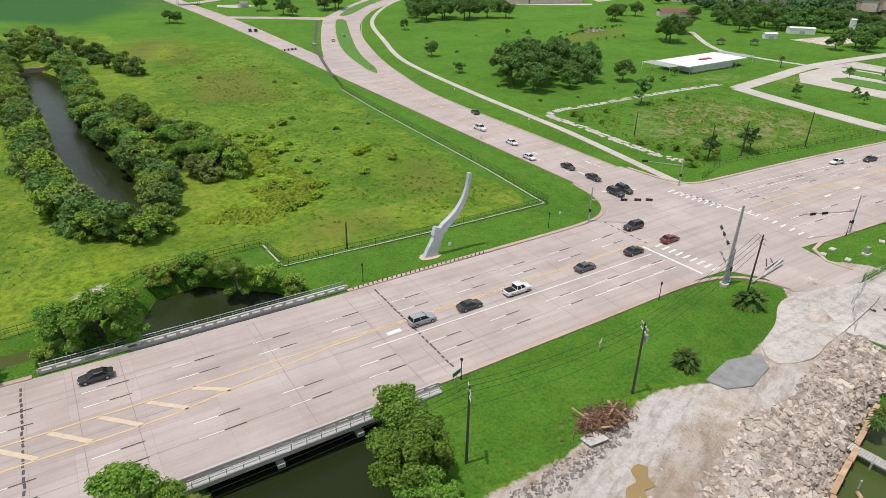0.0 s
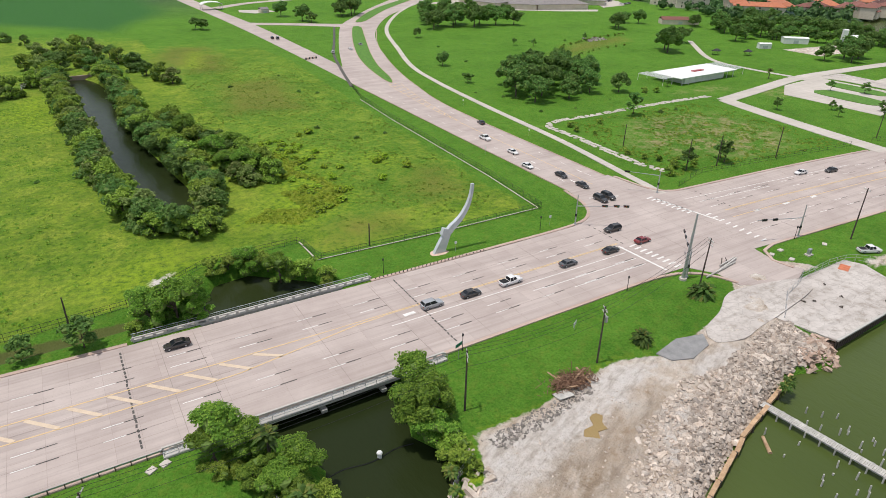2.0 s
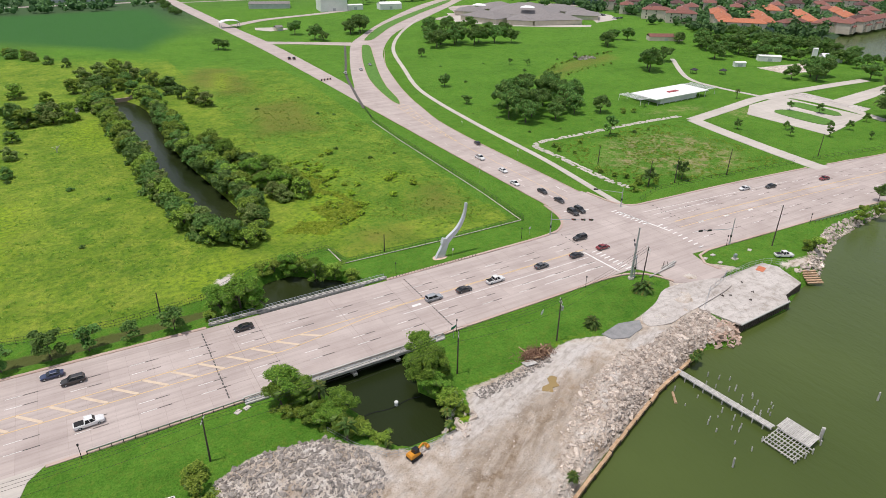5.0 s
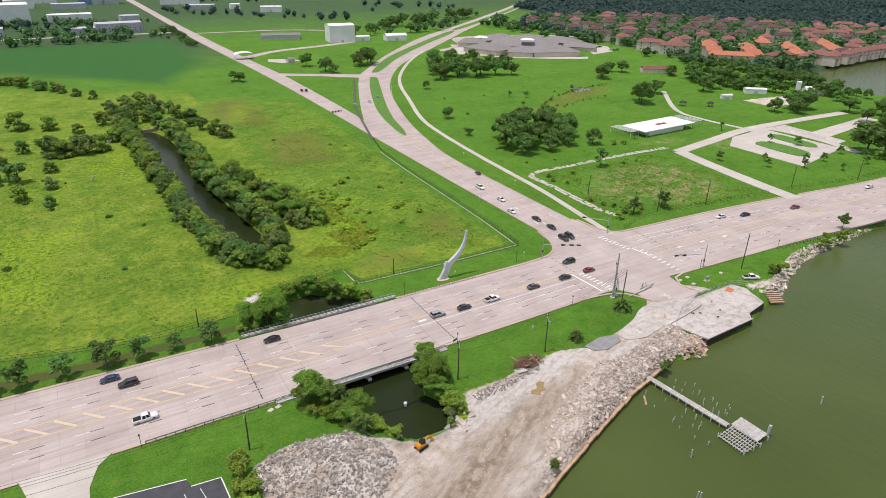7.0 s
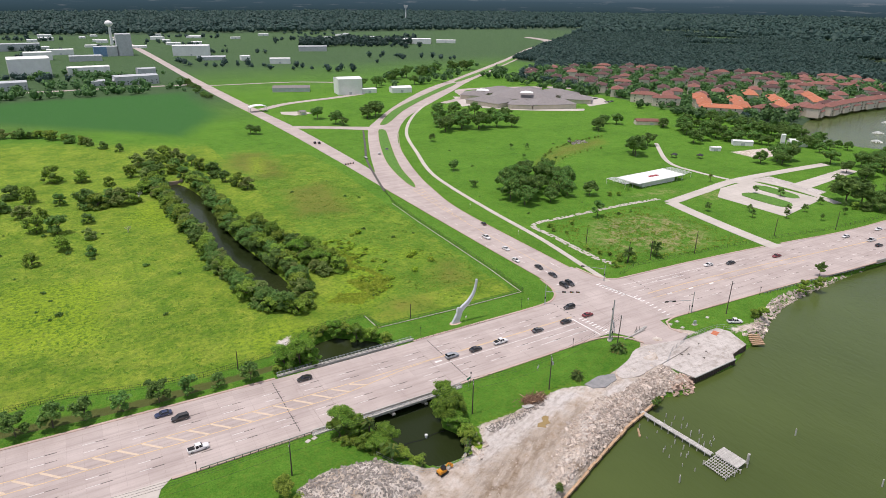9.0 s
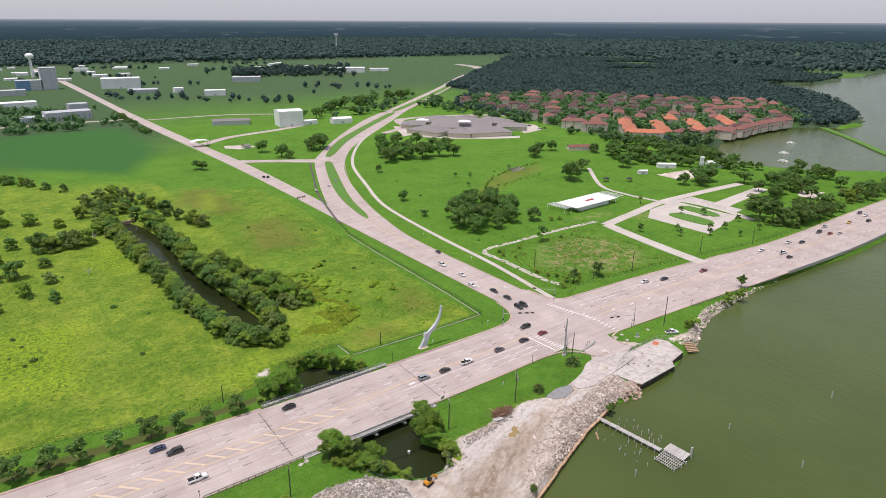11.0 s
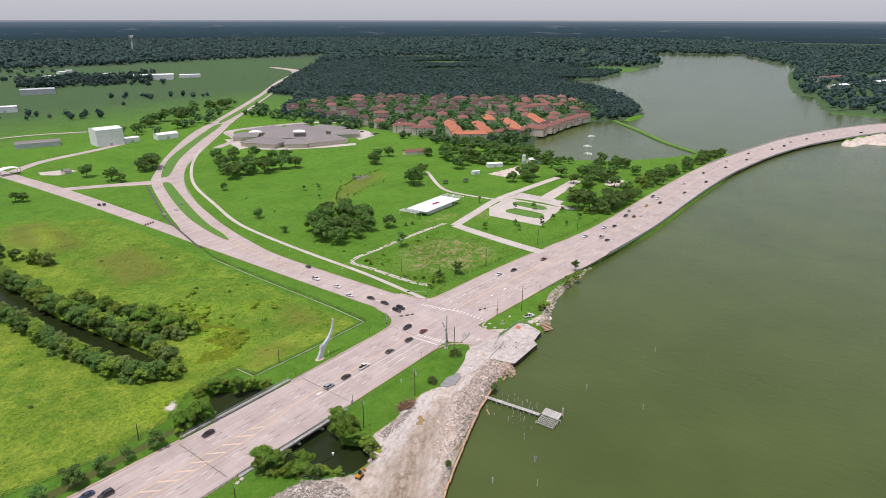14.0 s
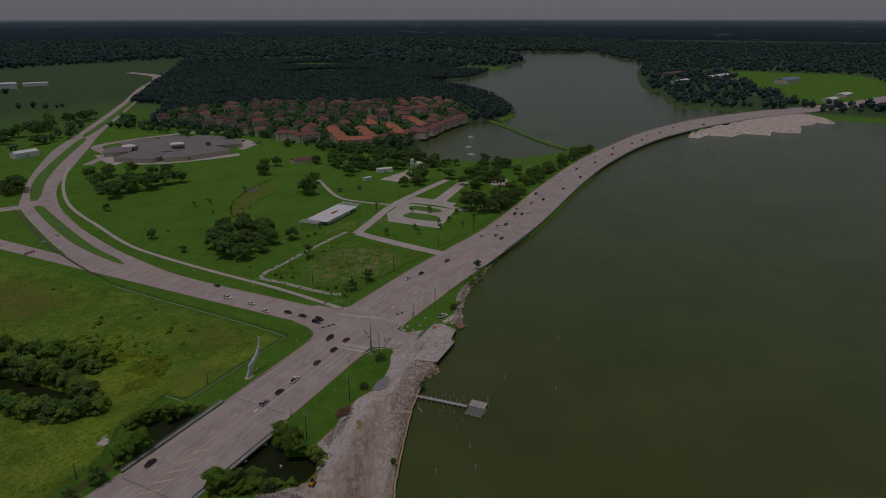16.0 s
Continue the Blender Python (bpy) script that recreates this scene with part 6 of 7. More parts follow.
M_signgreen = plain("sign_green", (0.01, 0.16, 0.10), 0.5)
sign(-60, -35, 1.8, 0.7, 2.6, M_signgreen, "green road sign on a steel post at the bridge end", 20)
sign(-35, -38.2, 1.6, 1.0, 0.8, M_white_wall, "white board on a post on the grass bank", 30)
for x, y in ((9.5, 60), (36, 70), (38, 120), (-38, 2), (-8, 3)):
    sign(x, y, 0.6, 0.7, 2.0, M_white_wall, "small white road sign on a post on grass", 90 if x > 0 else 0)


# ---- sculpture ----
def sculpture():
    """A bent steel blade: a broad leaning foot, a notch, and a curve rising to a thin tip."""
    ob = thing("blade_sculpture", "tall curved pale steel blade sculpture on a mown lawn", "sculpture", at=(-40.9, 3.6, -0.1))
    pts = [(-0.9, 0, 1.55), (0.2, 2.4, 1.3), (1.3, 4.8, 1.0), (2.6, 6.0, 0.72), (4.4, 7.4, 0.58), (6.0, 9.2, 0.50), (7.2, 11.4, 0.45), (7.9, 13.8, 0.41), (8.2, 16.2, 0.38)]
    bm = bmesh.new()
    rows = []
    for i, (x, z, w) in enumerate(pts[:3]):
        rows.append([(x - w, -0.5, z), (x + w, -0.5, z), (x + w, 0.5, z), (x - w, 0.5, z)])
    loft(bm, rows)
    part("foot", bm, M_steel_paint, ob)
    bm = bmesh.new()
    rows = []
    fine = spline([(p[0], p[1]) for p in [(-0.1, 5.4), (1.6, 5.0)] + [(a_, c_) for a_, c_, w in pts[3:]]], 0.7)
    n = len(fine)
    for i, p in enumerate(fine):
        t = (fine[min(i + 1, n - 1)] - fine[max(i - 1, 0)]).normalized()
        s = Vector((-t.y, t.x, 0)) * (0.95 - 0.6 * min(1, i / n * 1.3))
        y = 0.55 - 0.2 * i / n
        rows.append([(p.x + s.x, -y, p.y + s.y), (p.x - s.x, -y, p.y - s.y), (p.x - s.x, y, p.y - s.y), (p.x + s.x, y, p.y + s.y)])
    loft(bm, rows)
    part("blade", bm, M_steel_paint, ob)
    bm = bmesh.new()
    slab(bm, ring([(-3.2, -1), (0, -1.6), (1.5, -0.8), (1, 1), (-2.5, 1.2)], 1), 0.03, 0.2)
    part("bed", bm, M_redrock, ob)


M_steel_paint = rough_mat("pale_steel", (0.50, 0.53, 0.55), (0.62, 0.65, 0.67), 0.8, 0.45, 0.15, 0.1)
sculpture()


# ---- shore: rubble, sea wall, slab, pier ----
def rock_mesh(name, seed, material):
    """A broken block: a box with knocked-about corners and one cut edge."""
    r = random.Random(seed)
    bm = bmesh.new()
    box(bm, -0.5, -0.4, -0.4, 0.5, 0.4, 0.4)
    for v in bm.verts:
        v.co = Vector((v.co.x * r.uniform(0.55, 1.15), v.co.y * r.uniform(0.55, 1.15), v.co.z * r.uniform(0.5, 1.1)))
    bmesh.ops.bevel(bm, geom=[e_ for e_ in bm.edges if r.random() < 0.3], offset=0.14, segments=1)
    me = bpy.data.meshes.new(name)
    bm.to_mesh(me)
    bm.free()
    me.materials.append(material)
    return me


ROCKS = [rock_mesh("rock", 100 + i, M_rock) for i in range(6)]
RED = [rock_mesh("rock", 120 + i, M_redrock) for i in range(3)]
GREY = [rock_mesh("rock", 130 + i, M_greyrock) for i in range(4)]


def scatter(name, label, n, outline, meshes, smin, smax, big, seed, flat=0.6, spare=None):
    """The larger pieces are objects of their own, the rest one loose heap."""
    r = random.Random(seed)
    xs, ys = [p[0] for p in outline], [p[1] for p in outline]
    ob = thing(name, label, "rocks")
    loose_v, loose_f = [], []
    k = 0
    rr = np.random.default_rng(seed)
    px, py = rr.uniform(min(xs), max(xs), n * 8), rr.uniform(min(ys), max(ys), n * 8)
    ok = inside_dist(px, py, outline) > 0.8 * wave(px, py, 1.1)
    for x, y in list(zip(px[ok].tolist(), py[ok].tolist()))[:n]:
        z = ground_z(x, y)
        if z < WATER - 0.3:
            k += 1
            continue
        s = smin + (smax - smin) * r.random() ** 2.6
        me = r.choice(meshes)
        m = Matrix.Translation((x, y, z + 0.12 * s)) @ Euler((r.uniform(-0.8, 0.8), r.uniform(-0.8, 0.8), r.uniform(0, 6.28))).to_matrix().to_4x4() @ Matrix.Diagonal((s * r.uniform(0.8, 1.6), s, s * flat, 1))
        if k < big:
            o = new("rock", me)
            o.parent = ob
            o.matrix_basis = m @ Matrix.Scale(1.5, 4)
        else:
            b0 = len(loose_v)
            loose_v += [tuple(m @ v.co) for v in me.vertices]
            loose_f += [tuple(b0 + i for i in p.vertices) for p in me.polygons]
        k += 1
    if loose_v:
        tagged(raw_mesh("rubble", loose_v, loose_f, meshes[0].materials[0], ob), kind="stuff")
    return ob


def ground_z(x, y):
    i = min(max(int(np.searchsorted(gx, x)), 1), nx - 1)
    j = min(max(int(np.searchsorted(gy, y)), 1), ny - 1)
    u, v = (x - gx[i - 1]) / (gx[i] - gx[i - 1]), (y - gy[j - 1]) / (gy[j] - gy[j - 1])
    g = lambda a_, b_: Z[b_ * nx + a_]
    return float((g(i - 1, j - 1) * (1 - u) + g(i, j - 1) * u) * (1 - v) + (g(i - 1, j) * (1 - u) + g(i, j) * u) * v)


scatter("shore_rubble", "heap of broken pale concrete and stone along the shore", 8000, [(-52, -80), (-30, -73), (-8, -67), (3, -66), (5, -57), (-4, -57), (-14, -60), (-22, -61), (-32, -65), (-44, -72)], ROCKS, 0.16, 1.05, 280, 1, 0.8)
scatter("shore_rubble", "broken pale concrete strewn on bare shore soil", 1300, [(-72, -89), (-52, -80), (-44, -72), (-32, -65), (-22, -61), (-30, -60), (-46, -66), (-62, -78)], ROCKS, 0.15, 0.9, 50, 2)
scatter("brown_rocks", "flat brown rocks at the corner of the slab", 330, [(-5, -66), (2, -63), (8, -64), (9, -68), (4, -71), (-2, -69)], RED, 0.35, 1.3, 70, 3, 0.5)
scatter("riprap", "pale riprap rocks between lawn and lake", 2600, [(46, -56), (56, -60), (70, -53), (86, -48), (122, -44), (160, -43.5), (160, -41), (122, -40), (100, -41), (84, -42), (66, -49)], ROCKS, 0.3, 1.3, 120, 4)
scatter("rubble_heap", "heap of grey demolition rubble by the canal", 3800, [(-122, -53), (-114, -50), (-100, -52), (-94, -62), (-94, -68), (-102, -76), (-122, -76)], GREY, 0.12, 0.85, 120, 5)
scatter("rubble_edge", "band of grey crushed stone along the grass edge", 900, [(-68, -55), (-56, -53.5), (-46, -51.5), (-44, -54), (-54, -56.5), (-66, -58)], GREY, 0.1, 0.5, 0, 6)
scatter("canal_rocks", "loose pale rocks on the canal bank", 160, [(-76, -52), (-72, -50), (-70, -60), (-74, -66), (-80, -64)], ROCKS, 0.3, 1.2, 30, 7)
scatter("yard_grit", "small stones scattered over bare ground", 900, [(-92, -64), (-70, -60), (-46, -54), (-28, -58), (-46, -68), (-70, -86), (-100, -100)], ROCKS, 0.08, 0.4, 0, 8)
scatter("old_foundations", "grey stone ruins in the lawn", 160, [(205, 225), (222, 226), (226, 236), (210, 238)], GREY, 0.5, 1.8, 40, 9)

# sea wall of timbers
def sea_wall(line, label, w=0.7, h=1.0):
    ob = thing("sea_wall", label, "wall")
    l = spline(line, 500)
    pts = resample(l, max(3, int(sum((q - p).length for p, q in zip(l, l[1:])) / 3.6)))
    for p, q in zip(pts, pts[1:]):
        bm = bmesh.new()
        j = random.uniform(-0.25, 0.25)
        bar(bm, (p.x, p.y + j, WATER + h), (q.x - 0.1, q.y + j * 0.4, WATER + h + random.uniform(-0.15, 0.15)), w, 0.7)
        bmesh.ops.bevel(bm, geom=bm.edges[:], offset=0.08, segments=1)
        part("timber", bm, M_timber, ob)
        bm = bmesh.new()
        box(bm, p.x - 0.15, p.y - 0.45, WATER - 2, p.x + 0.15, p.y - 0.15, WATER + h + 0.3)
        part("pile", bm, M_wood, ob)


sea_wall([(-110, -110), (-71, -89.5), (-46, -79.5), (-30, -73.5), (-8, -67.5)], "broken row of weathered timbers holding the shore")

ob = thing("dock_slab", "bare pale concrete dock slab with sheet-pile edge", "dock", at=(0.6, 1.0, -0.5))
DOCK = [(4, -56), (7, -67), (28.5, -66), (31, -63.5), (41, -61.5), (44, -52), (42, -48), (23, -48.5)]
bm = bmesh.new()
slab(bm, DOCK, 0.15, 0.4)
part("slab", bm, M_yard, ob)
bm = bmesh.new()
for p, q in (((7, -67), (28.5, -66)), ((28.5, -66), (31, -63.5)), ((31, -63.5), (41, -61.5))):
    n = int((Vector(q) - Vector(p)).length / 0.5)
    for i in range(n):
        c = Vector(p).lerp(Vector(q), i / n)
        o = 0.12 if i % 2 else -0.12
        box(bm, c.x, c.y + o - 0.1, -5, c.x + 0.5, c.y + o + 0.1, 0.05)
part("sheet_piles", bm, M_wood, ob)
bm = bmesh.new()
bar(bm, (7, -67.3, 0.2), (28.7, -66.3, 0.2), 0.5, 0.35)
part("cap_beam", bm, M_deck, ob)
fence("chain_fence", [(6, -56), (14, -51), (22, -49), (26, -47)], "sagging chain-link fence across the yard", 1.4, 2.5, M_steel, 2)
fence("chain_fence", [(24, -48), (36, -47.2), (43, -48), (46, -51)], "chain-link fence round the dock slab", 1.6, 2.5, M_steel, 3)
fence("canal_fence", [(-99, -51), (-96, -57.5), (-92, -63), (-86, -64.5), (-80, -64.5), (-76, -60), (-71, -57)], "leaning wire fence round the canal end", 1.5, 2.2, M_steel, 3)
ob = thing("orange_mat", "faded orange tarpaulin lying on the slab", "tarpaulin", at=(38.6, -49.5, -0.34), turn=20)
bm = bmesh.new()
for i in range(6):
    box(bm, -1.6 + 0.55 * i, -1.1, 0, -1.08 + 0.55 * i, 1.1, 0.05 + 0.04 * (i % 2))
part("sheet", bm, plain("orange_sheet", (0.55, 0.18, 0.09), 0.7), ob)
for x, y in ((15, -55), (17, -56), (24, -58), (20, -60.5), (26, -53)):
    ob = thing("debris", "small dark debris on the slab", "debris", at=(x + 0.6, y + 1, -0.35), turn=random.uniform(0, 90))
    bm = bmesh.new()
    for k in range(4):
        bar(bm, (random.uniform(-0.6, 0.6), random.uniform(-0.4, 0.4), 0.1), (random.uniform(-0.6, 0.6), random.uniform(-0.4, 0.4), 0.25), 0.15, 0.12)
    part("scrap", bm, M_wood, ob)


# pier with a collapsed platform
def pier():
    ob = thing("timber_pier", "weathered grey timber pier with a collapsed platform", "pier")
    a_, b_ = Vector((-20, -70, WATER + 1.2)), Vector((-17.5, -93.5, WATER + 1.2))
    d = (b_ - a_).normalized()
    s = Vector((-d.y, d.x, 0))
    n = 74
    for i in range(n):
        c = a_.lerp(b_, i / n)
        bm = bmesh.new()
        bar(bm, c - s * 0.85, c + s * 0.85, 0.27, 0.06)
        part("plank", bm, M_grey_wood, ob)
    for k in (-0.7, 0.7):
        bm = bmesh.new()
        bar(bm, a_ + s * k - Vector((0, 0, 0.15)), b_ + s * k - Vector((0, 0, 0.15)), 0.16, 0.26)
        part("stringer", bm, M_grey_wood, ob)
    for i in range(10):
        c = a_.lerp(b_, (i + 0.3) / 10)
        for k in (-0.9, 0.9):
            bm = bmesh.new()
            beam(bm, c + s * k + Vector((0, 0, -3.5)), c + s * k + Vector((0, 0, -0.05)), 0.14)
            part("support", bm, M_grey_wood, ob)
    # platform: planked half, open joists on the fallen half
    o = Vector((-17.5, -93.5, WATER + 1.25))
    for i in range(22):
        bm = bmesh.new()
        y = -0.2 - 0.33 * i
        bar(bm, o + Vector((1.0, y, 0.02 * math.sin(i))), o + Vector((5.2, y + 0.4, 0.1 + 0.012 * i)), 0.29, 0.06)
        part("plank", bm, M_grey_wood, ob)
    for i in range(11):
        bm = bmesh.new()
        y = -0.6 - 0.68 * i
        bar(bm, o + Vector((-4.6, y - 0.4, -0.75 + 0.05 * (i % 3))), o + Vector((1.2, y, -0.1)), 0.14, 0.14)
        part("joist", bm, M_grey_wood, ob)
    for i in range(6):
        bm = bmesh.new()
        x = -4.4 + 1.05 * i
        bar(bm, o + Vector((x, -0.6, -0.62 + 0.09 * i)), o + Vector((x + 0.4, -8.0, -0.7 + 0.09 * i)), 0.16, 0.2)
        part("stringer", bm, M_grey_wood, ob)
    for x, y in ((-4.4, -0.8), (-4.2, -7.8), (-1, -8), (1.4, -8), (5, -7.4), (5, -0.4), (1.2, -0.4), (5, -4)):
        bm = bmesh.new()
        beam(bm, o + Vector((x, y, -3.5)), o + Vector((x, y, 0.1)), 0.16)
        part("support", bm, M_grey_wood, ob)
    for dx, dy in ((0, 0), (0.35, 0.1), (0.12, 0.36)):
        bm = bmesh.new()
        beam(bm, o + Vector((6.2 + dx, -6.6 + dy, -3.5)), o + Vector((6.3 + dx, -6.6 + dy, 2.0)), 0.2)
        part("mooring_post", bm, M_grey_wood, ob)


pier()
piles = Planter(lambda: pile())


def pile():
    ob = thing("old_pile", "weathered stump of a pier pile in the lake", "pile", "old pier piles")
    bm = bmesh.new()
    beam(bm, (0, 0, -3), (0.12, 0.05, 1.3), 0.17, 0.13, 8)
    part("stump", bm, M_grey_wood, ob)
    return ob


rp = random.Random(12)
for i in range(46):
    t = rp.random()
    x, y = -20 + 2.5 * t + rp.choice((-1, 1)) * rp.uniform(2.5, 9), -74 - 26 * t + rp.uniform(-3, 3)
    if -24 < x < -9 and -103 < y < -91:
        continue
    piles.put(x, y, WATER, 1.0, tall=rp.uniform(0.3, 1.3))
for x, y in ((12, -99), (12, -123), (-42, -105), (-41.5, -105.4), (-60, -100), (-52, -112), (-33, -96), (60, -110)):
    piles.put(x, y, WATER, 1.4, tall=1.3)
ob = thing("floating_log", "broken timber log floating by the sea wall", "log", at=(-27, -76, WATER + 0.1), turn=50)
bm = bmesh.new()
beam(bm, (-1.8, 0, 0), (1.8, 0.2, 0.1), 0.32, 0.28, 9)
part("trunk", bm, M_timber, ob)
ob = thing("fallen_steps", "slipped concrete steps on the shore rocks", "steps", at=(50, -57, -0.6), turn=-25)
for i in range(6):
    bm = bmesh.new()
    box(bm, -2.4, -0.9 * i - 0.35, -0.28 * i, 2.4, -0.9 * i + 0.35, -0.28 * i + 0.3)
    part("step", bm, M_timber, ob)


# brush pile with broken trunks
def brush():
    ob = thing("brush_pile", "pile of cut brown branches and trunks on the grass edge", "brush", at=(-46.5, -50.8, 0))
    ob.scale = (1.1, 1.1, 1.1)
    r = random.Random(3)
    for i in range(9):
        a_ = r.uniform(0, 6.28)
        c = Vector((r.uniform(-2, 2.5), r.uniform(-1.2, 1.2), r.uniform(0.2, 1.0)))
        dd = Vector((math.cos(a_), math.sin(a_), r.uniform(-0.1, 0.35))) * r.uniform(0.9, 2.4)
        bm = bmesh.new()
        beam(bm, c - dd, c + dd, 0.2, 0.12, 7)
        part("trunk", bm, M_timber, ob)
    bm = bmesh.new()
    for i in range(700):
        c = Vector((r.gauss(0, 1.8), r.gauss(0, 0.9), abs(r.gauss(0.2, 0.5))))
        dd = Vector((r.gauss(0, 1), r.gauss(0, 1), r.gauss(0, 0.5))).normalized() * r.uniform(0.3, 0.8)
        beam(bm, c - dd, c + dd, 0.075, 0.035, 3)
    tagged(part("brushwood", bm, rough_mat("dry_twigs", (0.16, 0.08, 0.05), (0.32, 0.19, 0.12), 1.5, per=0.3), ob), kind="stuff")
    for i in range(4):
        bm = bmesh.new()
        bar(bm, (-4.6, -0.9 - 0.5 * i, 0.1 + 0.08 * i), (-1.9, -1.2 - 0.5 * i, 0.15 + 0.08 * i), 0.45, 0.12)
        part("board", bm, M_grey_wood, ob)


brush()


def excavator():
    ob = thing("mini_excavator", "small orange excavator parked by the canal end", "excavator", at=(-87, -65.5, 0.1), turn=15)
    for s in (-0.75, 0.75):
        bm = bmesh.new()
        loft(bm, [[(-1.2, s + o, 0.05), (1.2, s + o, 0.05), (1.45, s + o, 0.35), (1.2, s + o, 0.65), (-1.2, s + o, 0.65), (-1.45, s + o, 0.35)] for o in (-0.2, 0.2)])
        part("track", bm, M_tyre, ob)
    bm = bmesh.new()
    loft(bm, [[(-1.4, -0.8, z), (0.9, -0.8, z), (0.9, 0.8, z), (-1.4, 0.8, z)] if z < 1.3 else [(-1.3, -0.7, z), (-0.2, -0.7, z), (-0.2, 0.7, z), (-1.3, 0.7, z)] for z in (0.7, 1.2, 1.5)])
    part("body", bm, M_orange, ob)
    bm = bmesh.new()
    loft(bm, [[(-0.5, -0.7, 1.2), (0.8, -0.7, 1.2), (0.8, 0.4, 1.2), (-0.5, 0.4, 1.2)], [(-0.4, -0.6, 2.4), (0.6, -0.6, 2.4), (0.6, 0.3, 2.4), (-0.4, 0.3, 2.4)]])
    part("cab", bm, M_glass, ob)
    bm = bmesh.new()
    bar(bm, (0.8, 0.1, 1.1), (2.2, 0.1, 2.0), 0.3, 0.35)
    bar(bm, (2.2, 0.1, 2.0), (3.4, 0.1, 1.1), 0.28, 0.3)
    part("boom", bm, M_orange, ob)
    bm = bmesh.new()
    loft(bm, [[(3.0, -0.4, 0.9), (3.6, -0.4, 1.1), (3.7, -0.4, 0.4), (3.1, -0.4, 0.3)], [(3.0, 0.6, 0.9), (3.6, 0.6, 1.1), (3.7, 0.6, 0.4), (3.1, 0.6, 0.3)]])
    part("bucket", bm, M_orange, ob)


M_orange = plain("orange_paint", (0.62, 0.26, 0.02), 0.45)
excavator()
ob = thing("utility_box", "grey utility cabinet on a concrete pad in the lawn", "cabinet", at=(37, -41.5, 0))
bm = bmesh.new()
box(bm, -0.9, -0.7, -0.2, 0.9, 0.7, 0.1)
part("pad", bm, M_walk, ob)
bm = bmesh.new()
box(bm, -0.5, -0.35, 0.1, 0.5, 0.35, 1.5)
bmesh.ops.bevel(bm, geom=bm.edges[:], offset=0.04, segments=1)
part("cabinet", bm, M_steel, ob)
for x, y in ((31, -41), (29, -37), (33, -36.6), (46, -40), (-111, -35.6), (-113, -36)):
    ob = thing("ground_pad", "small pale concrete pad set in the lawn", "pad", at=(x, y, 0), turn=random.uniform(0, 40))
    bm = bmesh.new()
    box(bm, -0.7, -0.55, -0.2, 0.7, 0.55, 0.1)
    bmesh.ops.bevel(bm, geom=bm.edges[:], offset=0.03, segments=1)
    part("pad", bm, M_walk, ob)


def dead_tree(x, y, h, seed):
    """A bare grey trunk with forked limbs."""
    r = random.Random(seed)
    ob = thing("dead_tree", "bare grey dead tree beside the channel", "tree", at=(x, y, -0.4))
    bm = bmesh.new()
    beam(bm, (0, 0, -0.3), (0.2, 0.1, h * 0.5), 0.22, 0.14, 7)
    part("trunk", bm, M_grey_wood, ob)
    for i in range(7):
        a_ = r.uniform(0, 6.28)
        p = Vector((0.15, 0.05, h * r.uniform(0.3, 0.5)))
        q = p + Vector((math.cos(a_), math.sin(a_), 1.1)) * h * 0.28
        bm = bmesh.new()
        beam(bm, p, q, 0.1, 0.05, 5)
        for k in range(3):
            b_ = a_ + r.uniform(-0.9, 0.9)
            beam(bm, q, q + Vector((math.cos(b_), math.sin(b_), r.uniform(0.1, 0.9))) * h * 0.17, 0.05, 0.02, 4)
        part("limb", bm, M_grey_wood, ob)


for x, y, h, k in ((-128, 226, 6, 1), (-90, 150, 6, 2), (-87, 143, 5, 3), (-139, 170, 4, 4)):
    dead_tree(x, y, h, k)

ob = thing("weir", "low reddish weir at the head of the channel", "weir", at=(-104, 263, 0))
bm = bmesh.new()
box(bm, -6, -0.5, -4, 6, 0.5, -0.6)
part("sill", bm, M_kerb, ob)
for x in (-6, 6):
    bm = bmesh.new()
    box(bm, x - 0.4, -1.5, -4, x + 0.4, 1.5, 0.3)
    part("wing_wall", bm, M_kerb, ob)

# floating boom across the canal
ob = thing("floating_boom", "dark floating rope across the canal with a white buoy", "boom")
bm = bmesh.new()
pts = [(-90.5 + 1.2 * i, -47.5 + 0.35 * math.sin(i * 0.8), WATER + 0.06) for i in range(13)]
loft(bm, [[(x, y - 0.09, z), (x, y, z + 0.1), (x, y + 0.09, z), (x, y, z - 0.08)] for x, y, z in pts])
part("rope", bm, M_dark, ob)
bm = bmesh.new()
beam(bm, (-82, -47.5, WATER - 0.1), (-82, -47.5, WATER + 0.9), 0.4, 0.3, 10)
beam(bm, (-82, -47.5, WATER + 0.9), (-82, -47.5, WATER + 1.1), 0.5, 0.4, 10)
part("buoy", bm, M_white_wall, ob, "white buoy")

# dropped poles at the junction apron
ob = thing("fallen_poles", "fallen weathered poles lying across the apron kerb", "debris", at=(11, -36, 0.1))
for p, q, r_ in (((-6, -1.2, 0.2), (6, 0.4, 0.25), 0.2), ((-2, -0.8, 0.3), (8, 1.6, 0.35), 0.22), ((1, 0.8, 0.3), (7.5, 1.9, 0.4), 0.18), ((2, 1.2, 0.2), (4.5, 3.0, 0.5), 0.12), ((3.2, 0.2, 0.2), (5.2, 2.6, 0.6), 0.12)):
    bm = bmesh.new()
    beam(bm, p, q, r_, r_ * 0.85, 8)
    part("pole", bm, M_grey_wood if r_ > 0.15 else M_wood, ob)
for i in range(7):
    ob = thing("road_barrel", "dark barrel standing in a row across the gate road", "barrel", "barrels on the gate road", (12.4 + 1.1 * i, 249 + 0.2 * i, 0.03))
    bm = bmesh.new()
    beam(bm, (0, 0, 0), (0, 0, 1.1), 0.42, 0.36, 10)
    part("drum", bm, M_redrock if i % 2 else M_dark, ob)


